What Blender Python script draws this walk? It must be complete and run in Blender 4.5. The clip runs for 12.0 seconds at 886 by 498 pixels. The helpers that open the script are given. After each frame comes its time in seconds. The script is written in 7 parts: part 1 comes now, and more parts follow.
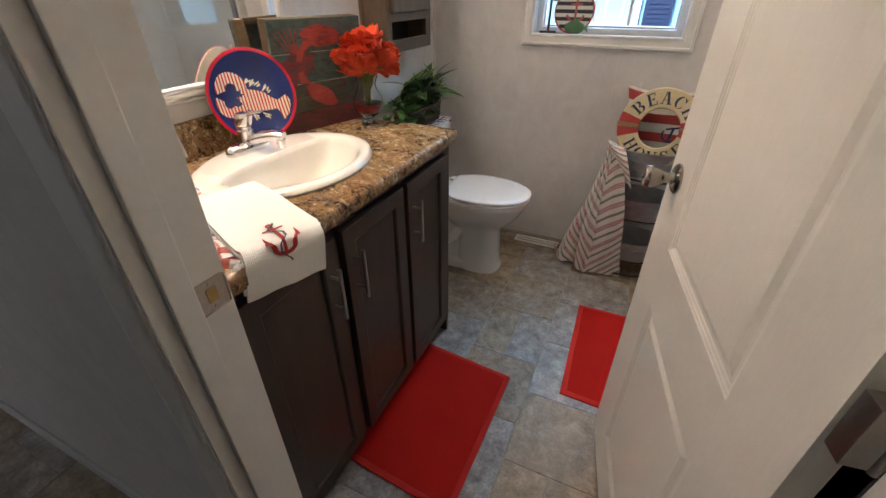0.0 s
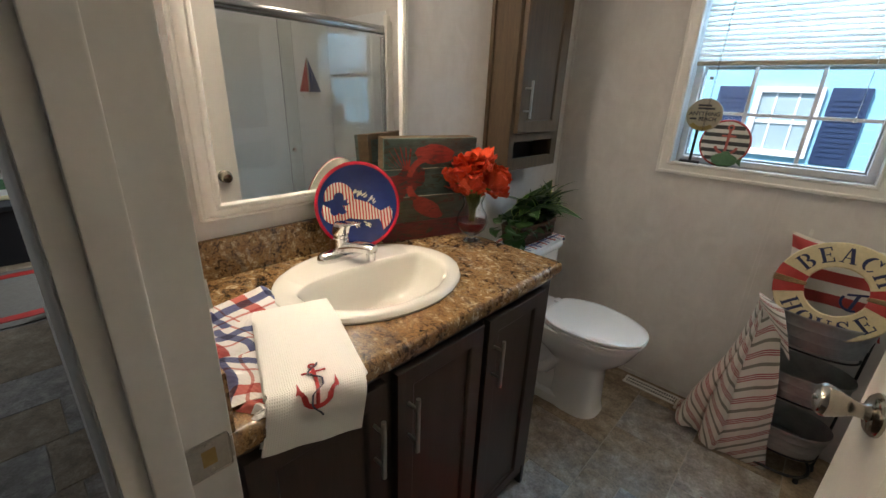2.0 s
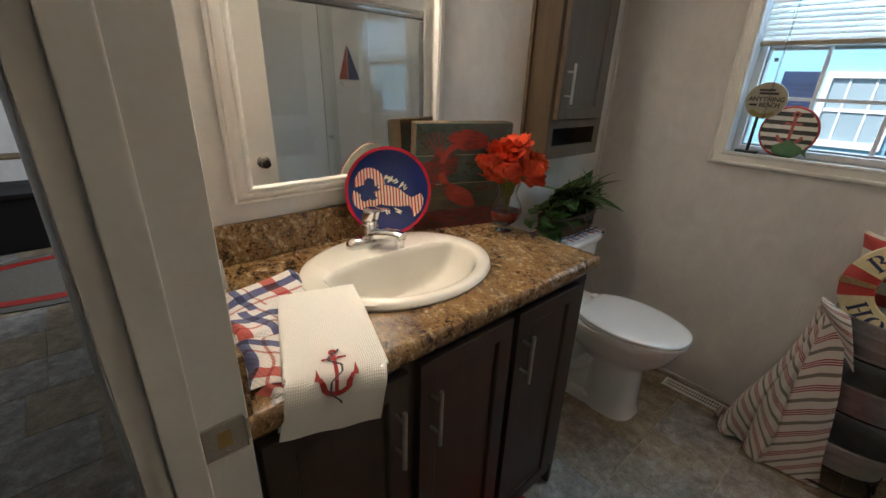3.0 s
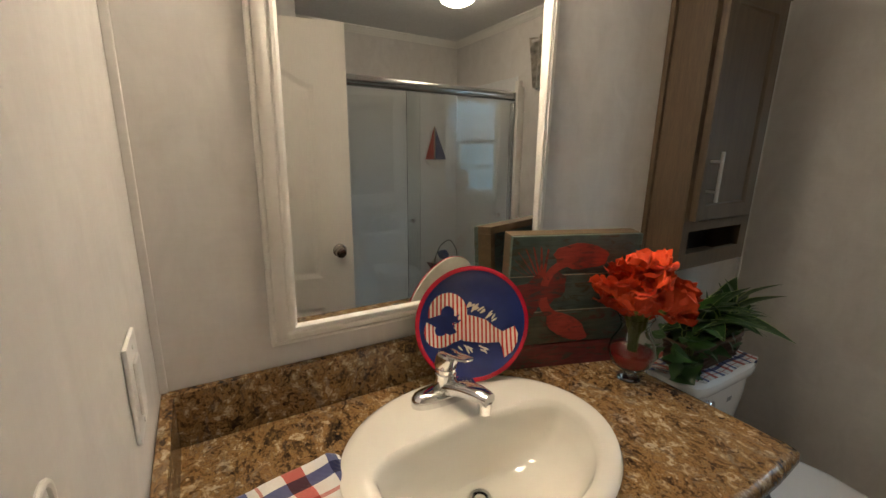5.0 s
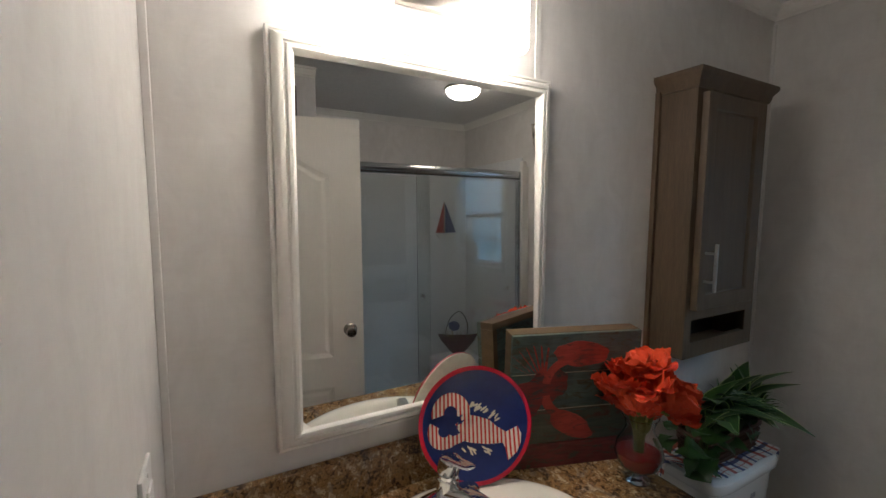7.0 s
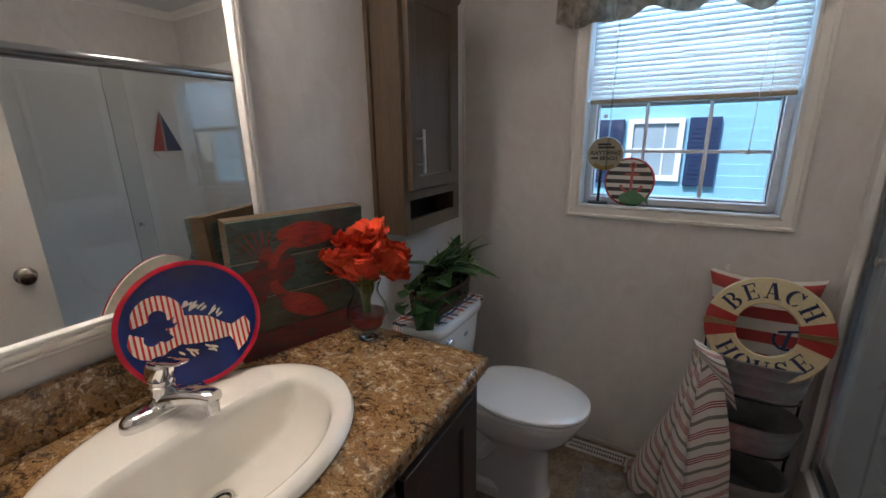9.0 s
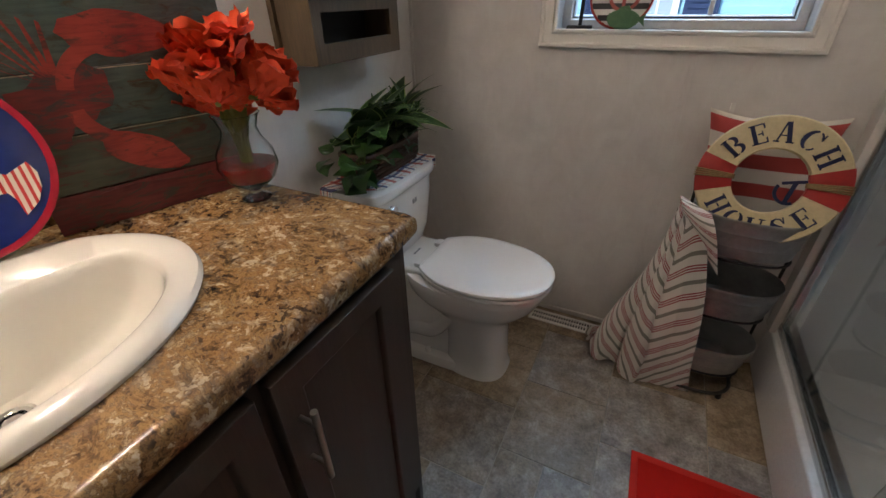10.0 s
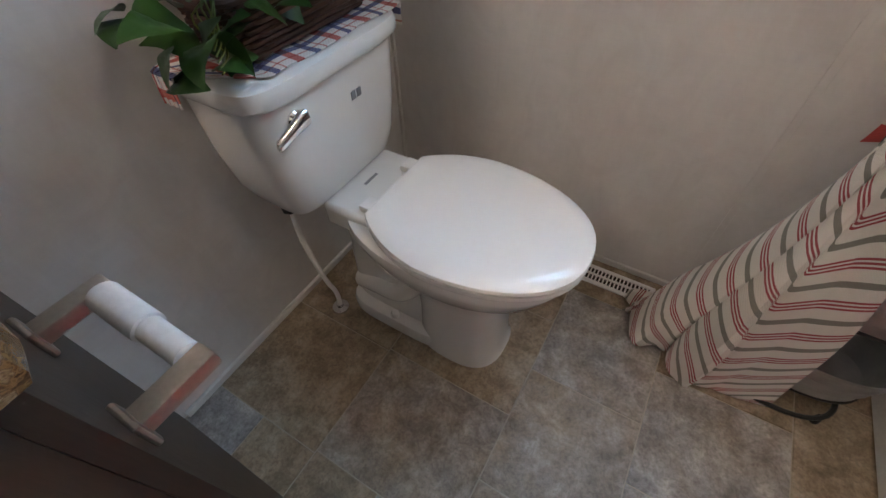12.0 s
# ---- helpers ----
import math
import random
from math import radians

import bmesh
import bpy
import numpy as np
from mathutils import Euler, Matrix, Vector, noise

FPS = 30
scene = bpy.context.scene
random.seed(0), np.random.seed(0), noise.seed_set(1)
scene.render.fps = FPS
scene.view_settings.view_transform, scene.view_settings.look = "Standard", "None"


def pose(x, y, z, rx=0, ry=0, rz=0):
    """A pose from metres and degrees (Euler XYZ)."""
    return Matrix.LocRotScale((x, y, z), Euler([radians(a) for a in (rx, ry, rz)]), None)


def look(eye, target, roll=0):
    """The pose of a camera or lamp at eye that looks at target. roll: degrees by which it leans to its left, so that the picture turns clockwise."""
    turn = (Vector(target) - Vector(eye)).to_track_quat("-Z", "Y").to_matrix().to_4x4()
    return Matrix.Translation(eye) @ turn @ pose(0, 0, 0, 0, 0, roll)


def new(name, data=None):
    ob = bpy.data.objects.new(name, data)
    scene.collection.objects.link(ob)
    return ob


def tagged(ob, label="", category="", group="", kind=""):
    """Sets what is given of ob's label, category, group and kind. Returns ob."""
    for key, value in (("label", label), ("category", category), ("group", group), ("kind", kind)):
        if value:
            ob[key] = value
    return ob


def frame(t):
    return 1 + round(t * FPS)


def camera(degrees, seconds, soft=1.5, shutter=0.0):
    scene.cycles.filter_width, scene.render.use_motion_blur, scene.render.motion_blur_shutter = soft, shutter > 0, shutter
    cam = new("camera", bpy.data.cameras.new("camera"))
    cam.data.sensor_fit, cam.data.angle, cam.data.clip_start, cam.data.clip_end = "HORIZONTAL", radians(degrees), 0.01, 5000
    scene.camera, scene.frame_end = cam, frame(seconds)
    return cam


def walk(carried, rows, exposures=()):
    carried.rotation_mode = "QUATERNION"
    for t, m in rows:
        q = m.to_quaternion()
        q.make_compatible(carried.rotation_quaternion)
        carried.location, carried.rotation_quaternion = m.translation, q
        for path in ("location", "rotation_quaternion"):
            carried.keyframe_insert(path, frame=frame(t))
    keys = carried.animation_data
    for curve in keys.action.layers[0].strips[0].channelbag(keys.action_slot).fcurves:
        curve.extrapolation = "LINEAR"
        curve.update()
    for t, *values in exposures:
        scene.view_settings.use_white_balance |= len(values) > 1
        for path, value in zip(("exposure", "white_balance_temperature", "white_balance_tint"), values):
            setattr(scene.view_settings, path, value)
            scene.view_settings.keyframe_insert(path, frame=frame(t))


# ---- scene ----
cam = camera(93.8, 12.0)
PATH = [
    (0, (0.25, 0.522, 1.323), (-0.469, 2.055, 0.26), -0.2),
    (0.5, (0.232, 0.587, 1.326), (-0.466, 2.124, 0.254), -1.4),
    (1, (0.224, 0.647, 1.337), (-0.668, 2.138, 0.346), 0.6),
    (1.5, (0.207, 0.695, 1.358), (-0.925, 2.107, 0.507), 1.7),
    (2, (0.208, 0.719, 1.384), (-1.05, 2.104, 0.678), 2.4),
    (2.5, (0.21, 0.719, 1.378), (-1.114, 2.049, 0.686), 2.7),
    (2.7, (0.214, 0.725, 1.376), (-1.144, 2.012, 0.671), 1.9),
    (4.3, (-0.034, 0.914, 1.306), (-1.365, 1.999, 0.28), 3.0),
    (4.4, (-0.046, 0.918, 1.309), (-1.378, 1.98, 0.261), 2.8),
    (4.5, (-0.056, 0.925, 1.309), (-1.417, 1.967, 0.277), 2.7),
    (5, (-0.092, 0.937, 1.435), (-1.76, 1.934, 0.962), 1.1),
    (5.5, (-0.091, 0.933, 1.561), (-1.796, 1.97, 1.44), 3.1),
    (6, (-0.062, 0.929, 1.565), (-1.764, 1.979, 1.542), 2.0),
    (6.5, (-0.049, 0.934, 1.554), (-1.785, 1.925, 1.493), 1.1),
    (7, (-0.05, 0.94, 1.535), (-1.793, 1.902, 1.346), 0.3),
    (7.5, (-0.053, 0.97, 1.48), (-1.647, 2.114, 1.09), -0.5),
    (7.6, (-0.067, 1.003, 1.457), (-1.588, 2.242, 1.068), -1.8),
    (7.7, (-0.039, 0.988, 1.465), (-1.472, 2.32, 1.047), 0.3),
    (9.3, (0.039, 1.042, 1.379), (-0.849, 2.732, 0.781), -1.2),
    (9.5, (0.038, 1.081, 1.341), (-0.809, 2.722, 0.573), -1.4),
    (9.7, (0.022, 1.141, 1.308), (-0.798, 2.727, 0.405), -1.6),
    (10, (0.022, 1.282, 1.238), (-0.754, 2.8, 0.193), -1.3),
    (10.5, (0.001, 1.46, 1.183), (-0.688, 2.941, 0.029), -1.0),
    (11, (-0.078, 1.643, 1.121), (-0.734, 3.052, -0.138), 1.3),
    (11.5, (-0.123, 1.768, 1.071), (-0.745, 3.045, -0.338), -0.0),
    (12, (-0.133, 1.857, 1.037), (-0.824, 2.962, -0.48), -1.9),
]
walk(cam, [(t, look(eye, target, roll)) for t, eye, target, roll in PATH],
     [(0.0, 1.85, 6300, 18), (0.5, 1.66, 6300, 17), (1.0, 1.6, 6350, 16), (1.5, 1.52, 6400, 13), (2.5, 1.2, 6320, 12), (4.5, 0.96, 7050, 12), (5.2, 0.78, 6700, 12), (5.6, 0.68, 6450, 12),
      (6.5, 0.37, 6080, 12), (7.5, 0.68, 5580, 13), (9.5, 0.95, 6150, 18), (10.0, 1.27, 6350, 18), (10.5, 1.83, 6180, 17), (11.0, 1.92, 6150, 18), (12.0, 1.9, 6150, 19)])

# ---- world, sun, exposure ----
scene.view_settings.exposure = 0.0
world = bpy.data.worlds.new("sky")
scene.world = world
world.use_nodes = True
wn = world.node_tree.nodes
sky = wn.new("ShaderNodeTexSky")
sky.sky_type, sky.sun_disc = "NISHITA", False
sky.sun_elevation, sky.sun_rotation = radians(48), radians(200)
world.node_tree.links.new(sky.outputs[0], wn["Background"].inputs[0])
wn["Background"].inputs[1].default_value = 0.15
sun = new("sun", bpy.data.lights.new("sun", "SUN"))
sun.data.energy, sun.data.angle, sun.data.color = 3.0, radians(0.6), (1.0, 0.97, 0.93)
sun.matrix_world = look((-3, -8, 10), (0, 0, 0))


def area_lamp(name, m, wide, high, watts, colour):
    a = new(name, bpy.data.lights.new(name, "AREA"))
    a.data.shape, a.data.size, a.data.size_y, a.data.energy, a.data.color = "RECTANGLE", wide, high, watts, colour
    a.matrix_world = m
    return a


# skylight through the bathroom window, behind the blind
area_lamp("window_daylight", look((0.0, 2.99, 1.80), (0.0, 1.6, 0.9)), 0.62, 0.40, 4.3, (0.46, 0.75, 1.0))
# added fill lamp for hall and next room, at an unseen opening
area_lamp("next_room_fill", look((-4.2, 2.84, 1.4), (-4.2, 0.0, 0.9)), 1.3, 1.1, 26.0, (0.85, 0.93, 1.0))


# ---- helpers for materials ----
def nodes_of(name):
    m = bpy.data.materials.new(name)
    m.use_nodes = True
    nt = m.node_tree
    return m, nt, nt.nodes["Principled BSDF"]


def mixer(nt, fac, a, b, blend="MIX"):
    n = nt.nodes.new("ShaderNodeMix")
    n.data_type, n.blend_type = "RGBA", blend
    for sock, v in ((n.inputs[0], fac), (n.inputs[6], a), (n.inputs[7], b)):
        if isinstance(v, (int, float)):
            sock.default_value = v
        elif isinstance(v, tuple):
            sock.default_value = (*v, 1)
        else:
            nt.links.new(v, sock)
    return n.outputs[2]


def calc(nt, op, a, b=None, c=None):
    n = nt.nodes.new("ShaderNodeMath")
    n.operation = op
    for k, v in enumerate((a, b, c)):
        if v is None:
            continue
        if isinstance(v, (int, float)):
            n.inputs[k].default_value = v
        else:
            nt.links.new(v, n.inputs[k])
    return n.outputs[0]


def grain(nt, scale, detail=4.0, stretch=(1, 1, 1), rough=0.55, source="Object", distort=0.0):
    tc = nt.nodes.new("ShaderNodeTexCoord")
    mp = nt.nodes.new("ShaderNodeMapping")
    mp.inputs["Scale"].default_value = stretch
    nt.links.new(tc.outputs[source], mp.inputs[0])
    n = nt.nodes.new("ShaderNodeTexNoise")
    n.inputs["Scale"].default_value, n.inputs["Detail"].default_value = scale, detail
    n.inputs["Roughness"].default_value, n.inputs["Distortion"].default_value = rough, distort
    nt.links.new(mp.outputs[0], n.inputs[0])
    return n.outputs[0]


def ramp(nt, fac, stops):
    n = nt.nodes.new("ShaderNodeValToRGB")
    el = n.color_ramp.elements
    while len(el) < len(stops):
        el.new(0.5)
    for e, (p, c) in zip(el, stops):
        e.position, e.color = p, (*c, 1)
    nt.links.new(fac, n.inputs[0])
    return n.outputs[0]


def relief(nt, bsdf, height, strength, distance=0.002):
    n = nt.nodes.new("ShaderNodeBump")
    n.inputs["Strength"].default_value, n.inputs["Distance"].default_value = strength, distance
    nt.links.new(height, n.inputs["Height"])
    nt.links.new(n.outputs[0], bsdf.inputs["Normal"])


def surface(name, a, b=None, rough=0.5, metal=0.0, scale=6.0, fine=90.0, bump=0.15, stretch=(1, 1, 1), coat=0.0, each=0.0, rvar=0.1, speck=0.18, spec=0.5):
    """Two-scale surface: broad patches from a to b, fine grain in the relief and the roughness."""
    m, nt, s = nodes_of(name)
    b = b or tuple(v * 0.85 for v in a)
    broad = grain(nt, scale, 5, stretch)
    tiny = grain(nt, fine, 3, stretch)
    col = ramp(nt, broad, [(0.3, a), (0.7, b)])
    col = mixer(nt, speck, col, ramp(nt, tiny, [(0.3, tuple(v * 0.6 for v in a)), (0.7, tuple(min(1, v * 1.25) for v in a))]))
    if each:
        oi = nt.nodes.new("ShaderNodeObjectInfo")
        f = calc(nt, "MULTIPLY", oi.outputs["Random"], each)
        col = mixer(nt, f, col, tuple(v * 0.45 for v in b))
    nt.links.new(col, s.inputs["Base Color"])
    nt.links.new(calc(nt, "MULTIPLY_ADD", tiny, rvar, rough - rvar / 2), s.inputs["Roughness"])
    s.inputs["Metallic"].default_value = metal
    s.inputs["Specular IOR Level"].default_value = spec
    s.inputs["Coat Weight"].default_value = coat
    s.inputs["Coat Roughness"].default_value = 0.08
    if bump:
        relief(nt, s, calc(nt, "ADD", tiny, calc(nt, "MULTIPLY", broad, 0.5)), bump)
    return m


def uv_axis(nt, k):
    tc = nt.nodes.new("ShaderNodeTexCoord")
    sp = nt.nodes.new("ShaderNodeSeparateXYZ")
    nt.links.new(tc.outputs["UV"], sp.inputs[0])
    return sp.outputs[k]


def band(nt, v, lo, hi):
    return calc(nt, "MULTIPLY", calc(nt, "GREATER_THAN", v, lo), calc(nt, "LESS_THAN", v, hi))


def stripe_cloth(name, ground, period, stripes, crossed=(), cross_period=0.1, weave=900.0):
    """Woven cloth on metre UVs. Stripes are (from, to, colour) within a period along u; crossed ones along v."""
    m, nt, s = nodes_of(name)
    col = mixer(nt, grain(nt, 30, 4, source="UV"), ground, tuple(v * 0.9 for v in ground))
    for k, per, some in ((0, period, stripes), (1, cross_period, crossed)):
        if not some:
            continue
        w = calc(nt, "PINGPONG", uv_axis(nt, k), per) if per < 0 else calc(nt, "MODULO", calc(nt, "ADD", uv_axis(nt, k), 50 * per), per)
        for lo, hi, c in some:
            col = mixer(nt, calc(nt, "MULTIPLY", band(nt, w, lo, hi), 0.96 if crossed else 0.95), col, c, "MULTIPLY" if crossed else "MIX")
    nt.links.new(col, s.inputs["Base Color"])
    s.inputs["Roughness"].default_value = 0.9
    s.inputs["Sheen Weight"].default_value = 0.15
    a = calc(nt, "SINE", calc(nt, "MULTIPLY", uv_axis(nt, 0), weave))
    b = calc(nt, "SINE", calc(nt, "MULTIPLY", uv_axis(nt, 1), weave))
    relief(nt, s, calc(nt, "ADD", calc(nt, "MULTIPLY", a, b), grain(nt, 60, 4, source="UV")), 0.35, 0.0012)
    return m


# ---- materials ----
def wall_paper(name="wall_vinyl"):
    m, nt, s = nodes_of(name)
    weave = grain(nt, 22, 5, (4, 4, 0.5), 0.65)
    cross = grain(nt, 34, 3, (0.45, 0.45, 4), 0.6)
    trowel = grain(nt, 11, 6, (1.0, 1.0, 0.7), 0.62, distort=1.2)
    broad = grain(nt, 2.2, 3)
    col = ramp(nt, trowel, [(0.32, (0.587, 0.559, 0.530)), (0.68, (0.712, 0.690, 0.661))])
    col = mixer(nt, 0.22, col, ramp(nt, weave, [(0.3, (0.570, 0.541, 0.513)), (0.7, (0.707, 0.684, 0.655))]))
    col = mixer(nt, 0.14, col, ramp(nt, cross, [(0.3, (0.547, 0.519, 0.490)), (0.7, (0.718, 0.695, 0.667))]))
    col = mixer(nt, 0.2, col, ramp(nt, broad, [(0.35, (0.570, 0.547, 0.524)), (0.65, (0.707, 0.678, 0.650))]))
    nt.links.new(col, s.inputs["Base Color"])
    s.inputs["Roughness"].default_value = 0.62
    relief(nt, s, calc(nt, "ADD", weave, cross), 0.12, 0.001)
    return m


def granite(name="laminate"):
    m, nt, s = nodes_of(name)
    def veins(scale, stretch, turn, distort, detail=8.0, rough=0.68):
        tc = nt.nodes.new("ShaderNodeTexCoord")
        mp = nt.nodes.new("ShaderNodeMapping")
        mp.inputs["Scale"].default_value, mp.inputs["Rotation"].default_value = stretch, (0.3, 0.2, turn)
        nt.links.new(tc.outputs["Object"], mp.inputs[0])
        n = nt.nodes.new("ShaderNodeTexNoise")
        n.inputs["Scale"].default_value, n.inputs["Detail"].default_value = scale, detail
        n.inputs["Roughness"].default_value, n.inputs["Distortion"].default_value = rough, distort
        nt.links.new(mp.outputs[0], n.inputs[0])
        return n.outputs[0]
    def flecks(scale, stretch, turn, wobble):
        """Random value per stretched cell, with ragged cell borders."""
        tc = nt.nodes.new("ShaderNodeTexCoord")
        mp = nt.nodes.new("ShaderNodeMapping")
        mp.inputs["Scale"].default_value, mp.inputs["Rotation"].default_value = stretch, (0.3, 0.2, turn)
        nt.links.new(tc.outputs["Object"], mp.inputs[0])
        warp = nt.nodes.new("ShaderNodeTexNoise")
        warp.inputs["Scale"].default_value, warp.inputs["Detail"].default_value = 38, 5
        nt.links.new(tc.outputs["Object"], warp.inputs[0])
        ad = nt.nodes.new("ShaderNodeVectorMath")
        ad.operation = "MULTIPLY_ADD"
        ad.inputs[1].default_value = (wobble, wobble, wobble)
        nt.links.new(warp.outputs["Color"], ad.inputs[0])
        nt.links.new(mp.outputs[0], ad.inputs[2])
        n = nt.nodes.new("ShaderNodeTexVoronoi")
        n.feature = "SMOOTH_F1"
        n.inputs["Scale"].default_value, n.inputs["Smoothness"].default_value = scale, 0.35
        nt.links.new(ad.outputs[0], n.inputs[0])
        sp = nt.nodes.new("ShaderNodeSeparateColor")
        nt.links.new(n.outputs["Color"], sp.inputs[0])
        return sp.outputs[0]
    flow = veins(7, (1.0, 2.2, 1.6), 0.5, 2.2)
    fine = veins(60, (1.0, 1.7, 1.4), 0.7, 0.8, 6.0, 0.65)
    chip = flecks(27, (1.0, 2.3, 1.5), 0.6, 0.30)
    chip2 = flecks(74, (1.0, 2.2, 1.4), 0.9, 0.22)
    body = calc(nt, "ADD", calc(nt, "MULTIPLY", flow, 0.60), calc(nt, "ADD", calc(nt, "MULTIPLY", chip, 0.18), calc(nt, "ADD", calc(nt, "MULTIPLY", chip2, 0.07), calc(nt, "MULTIPLY", fine, 0.16))))
    col = ramp(nt, body, [(0.34, (0.032, 0.021, 0.015)), (0.41, (0.085, 0.050, 0.025)), (0.46, (0.195, 0.108, 0.041)),
                          (0.51, (0.335, 0.198, 0.080)), (0.54, (0.150, 0.089, 0.043)), (0.59, (0.385, 0.264, 0.135)), (0.66, (0.530, 0.435, 0.300))])
    grey = ramp(nt, calc(nt, "ADD", calc(nt, "MULTIPLY", chip, 0.55), calc(nt, "MULTIPLY", fine, 0.45)), [(0.25, (0.035, 0.028, 0.026)), (0.48, (0.097, 0.083, 0.070)), (0.70, (0.297, 0.250, 0.195))])
    patch = ramp(nt, veins(7, (1.0, 1.6, 1.2), 1.3, 1.8, 5.0), [(0.52, (0, 0, 0)), (0.64, (0.62, 0.62, 0.62))])
    col = mixer(nt, patch, col, grey)
    nt.links.new(col, s.inputs["Base Color"])
    s.inputs["Roughness"].default_value = 0.22
    relief(nt, s, grain(nt, 240, 2), 0.05, 0.0005)
    return m


def floor_tile(name="vinyl_tile"):
    m, nt, s = nodes_of(name)
    oi = nt.nodes.new("ShaderNodeObjectInfo")
    tc = nt.nodes.new("ShaderNodeTexCoord")
    add = nt.nodes.new("ShaderNodeVectorMath")
    add.operation = "ADD"
    nt.links.new(tc.outputs["Object"], add.inputs[0])
    nt.links.new(oi.outputs["Random"], add.inputs[1])

    def cloud(scale, detail, rough):
        n = nt.nodes.new("ShaderNodeTexNoise")
        n.noise_dimensions = "4D"
        n.inputs["Scale"].default_value, n.inputs["Detail"].default_value, n.inputs["Roughness"].default_value = scale, detail, rough
        n.inputs["Distortion"].default_value = 0.4
        nt.links.new(tc.outputs["Object"], n.inputs[0])
        nt.links.new(calc(nt, "MULTIPLY", oi.outputs["Random"], 37.0), n.inputs["W"])
        return n.outputs[0]

    big, mid, small = cloud(6, 4, 0.6), cloud(15, 8, 0.74), cloud(110, 4, 0.65)
    brown = ramp(nt, mid, [(0.30, (0.140, 0.100, 0.060)), (0.5, (0.30, 0.232, 0.152)), (0.70, (0.47, 0.390, 0.285))])
    grey = ramp(nt, mid, [(0.30, (0.135, 0.128, 0.122)), (0.5, (0.310, 0.294, 0.278)), (0.68, (0.53, 0.505, 0.475))])
    f = calc(nt, "ADD", calc(nt, "MULTIPLY", oi.outputs["Random"], 1.9), calc(nt, "MULTIPLY", big, 1.1))
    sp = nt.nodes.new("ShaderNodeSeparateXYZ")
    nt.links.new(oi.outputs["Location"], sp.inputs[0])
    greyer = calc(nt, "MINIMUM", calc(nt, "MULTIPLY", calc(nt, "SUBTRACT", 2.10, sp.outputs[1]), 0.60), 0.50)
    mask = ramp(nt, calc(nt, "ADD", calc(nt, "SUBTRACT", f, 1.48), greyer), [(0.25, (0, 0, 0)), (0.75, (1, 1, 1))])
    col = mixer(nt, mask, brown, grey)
    col = mixer(nt, 0.65, col, ramp(nt, small, [(0.38, (0.66, 0.64, 0.62)), (0.56, (1.10, 1.10, 1.10))]), "MULTIPLY")
    col = mixer(nt, 0.45, col, ramp(nt, cloud(9, 7, 0.72), [(0.36, (0.42, 0.39, 0.36)), (0.52, (1.1, 1.1, 1.1))]), "MULTIPLY")
    nt.links.new(col, s.inputs["Base Color"])
    nt.links.new(calc(nt, "MULTIPLY_ADD", mid, 0.25, 0.32), s.inputs["Roughness"])
    relief(nt, s, calc(nt, "ADD", mid, calc(nt, "MULTIPLY", small, 0.4)), 0.35, 0.0015)
    return m


def clear_glass(name, tint=(0.97, 0.99, 0.98), rough=0.0):
    m, nt, s = nodes_of(name)
    s.inputs["Base Color"].default_value = (*tint, 1)
    s.inputs["Transmission Weight"].default_value = 1.0
    s.inputs["Roughness"].default_value, s.inputs["IOR"].default_value = rough, 1.45
    return m


def glow(name, colour, strength, base=(0.9, 0.88, 0.84)):
    m, nt, s = nodes_of(name)
    s.inputs["Base Color"].default_value = (*base, 1)
    s.inputs["Emission Color"].default_value = (*colour, 1)
    s.inputs["Emission Strength"].default_value = strength
    s.inputs["Roughness"].default_value = 0.3
    return m


def wood(name, dark, light, rough=0.45, axis=2, scale=14.0, coat=0.0):
    m, nt, s = nodes_of(name)
    st = [9.0, 9.0, 9.0]
    st[axis] = 0.7
    g1 = grain(nt, scale * 0.35, 5, tuple(st), 0.6, distort=0.5)
    g2 = grain(nt, scale * 2.4, 4, tuple(st), 0.7)
    col = ramp(nt, g1, [(0.3, dark), (0.7, light)])
    col = mixer(nt, 0.35, col, ramp(nt, g2, [(0.35, tuple(v * 0.6 for v in dark)), (0.65, tuple(v * 1.1 for v in light))]))
    nt.links.new(col, s.inputs["Base Color"])
    nt.links.new(calc(nt, "MULTIPLY_ADD", g2, 0.2, rough - 0.1), s.inputs["Roughness"])
    s.inputs["Coat Weight"].default_value = coat
    relief(nt, s, g2, 0.18, 0.001)
    return m


def worn_paint(name, dark, light, under, bare=0.46):
    """Brushed paint rubbed through to what lies under it along the grain."""
    m, nt, s = nodes_of(name)
    brush = grain(nt, 24, 5, (0.6, 5, 5), 0.65, distort=0.6)
    patch = grain(nt, 34, 6, (0.55, 1.6, 1.6), 0.7, distort=1.0)
    broad = grain(nt, 13, 3)
    col = ramp(nt, calc(nt, "ADD", calc(nt, "MULTIPLY", brush, 0.5), calc(nt, "MULTIPLY", broad, 0.5)), [(0.36, dark), (0.62, light)])
    rub = ramp(nt, patch, [(bare - 0.07, (1, 1, 1)), (bare + 0.03, (0, 0, 0))])
    col = mixer(nt, rub, col, under)
    nt.links.new(col, s.inputs["Base Color"])
    s.inputs["Roughness"].default_value = 0.62
    relief(nt, s, brush, 0.25, 0.001)
    return m


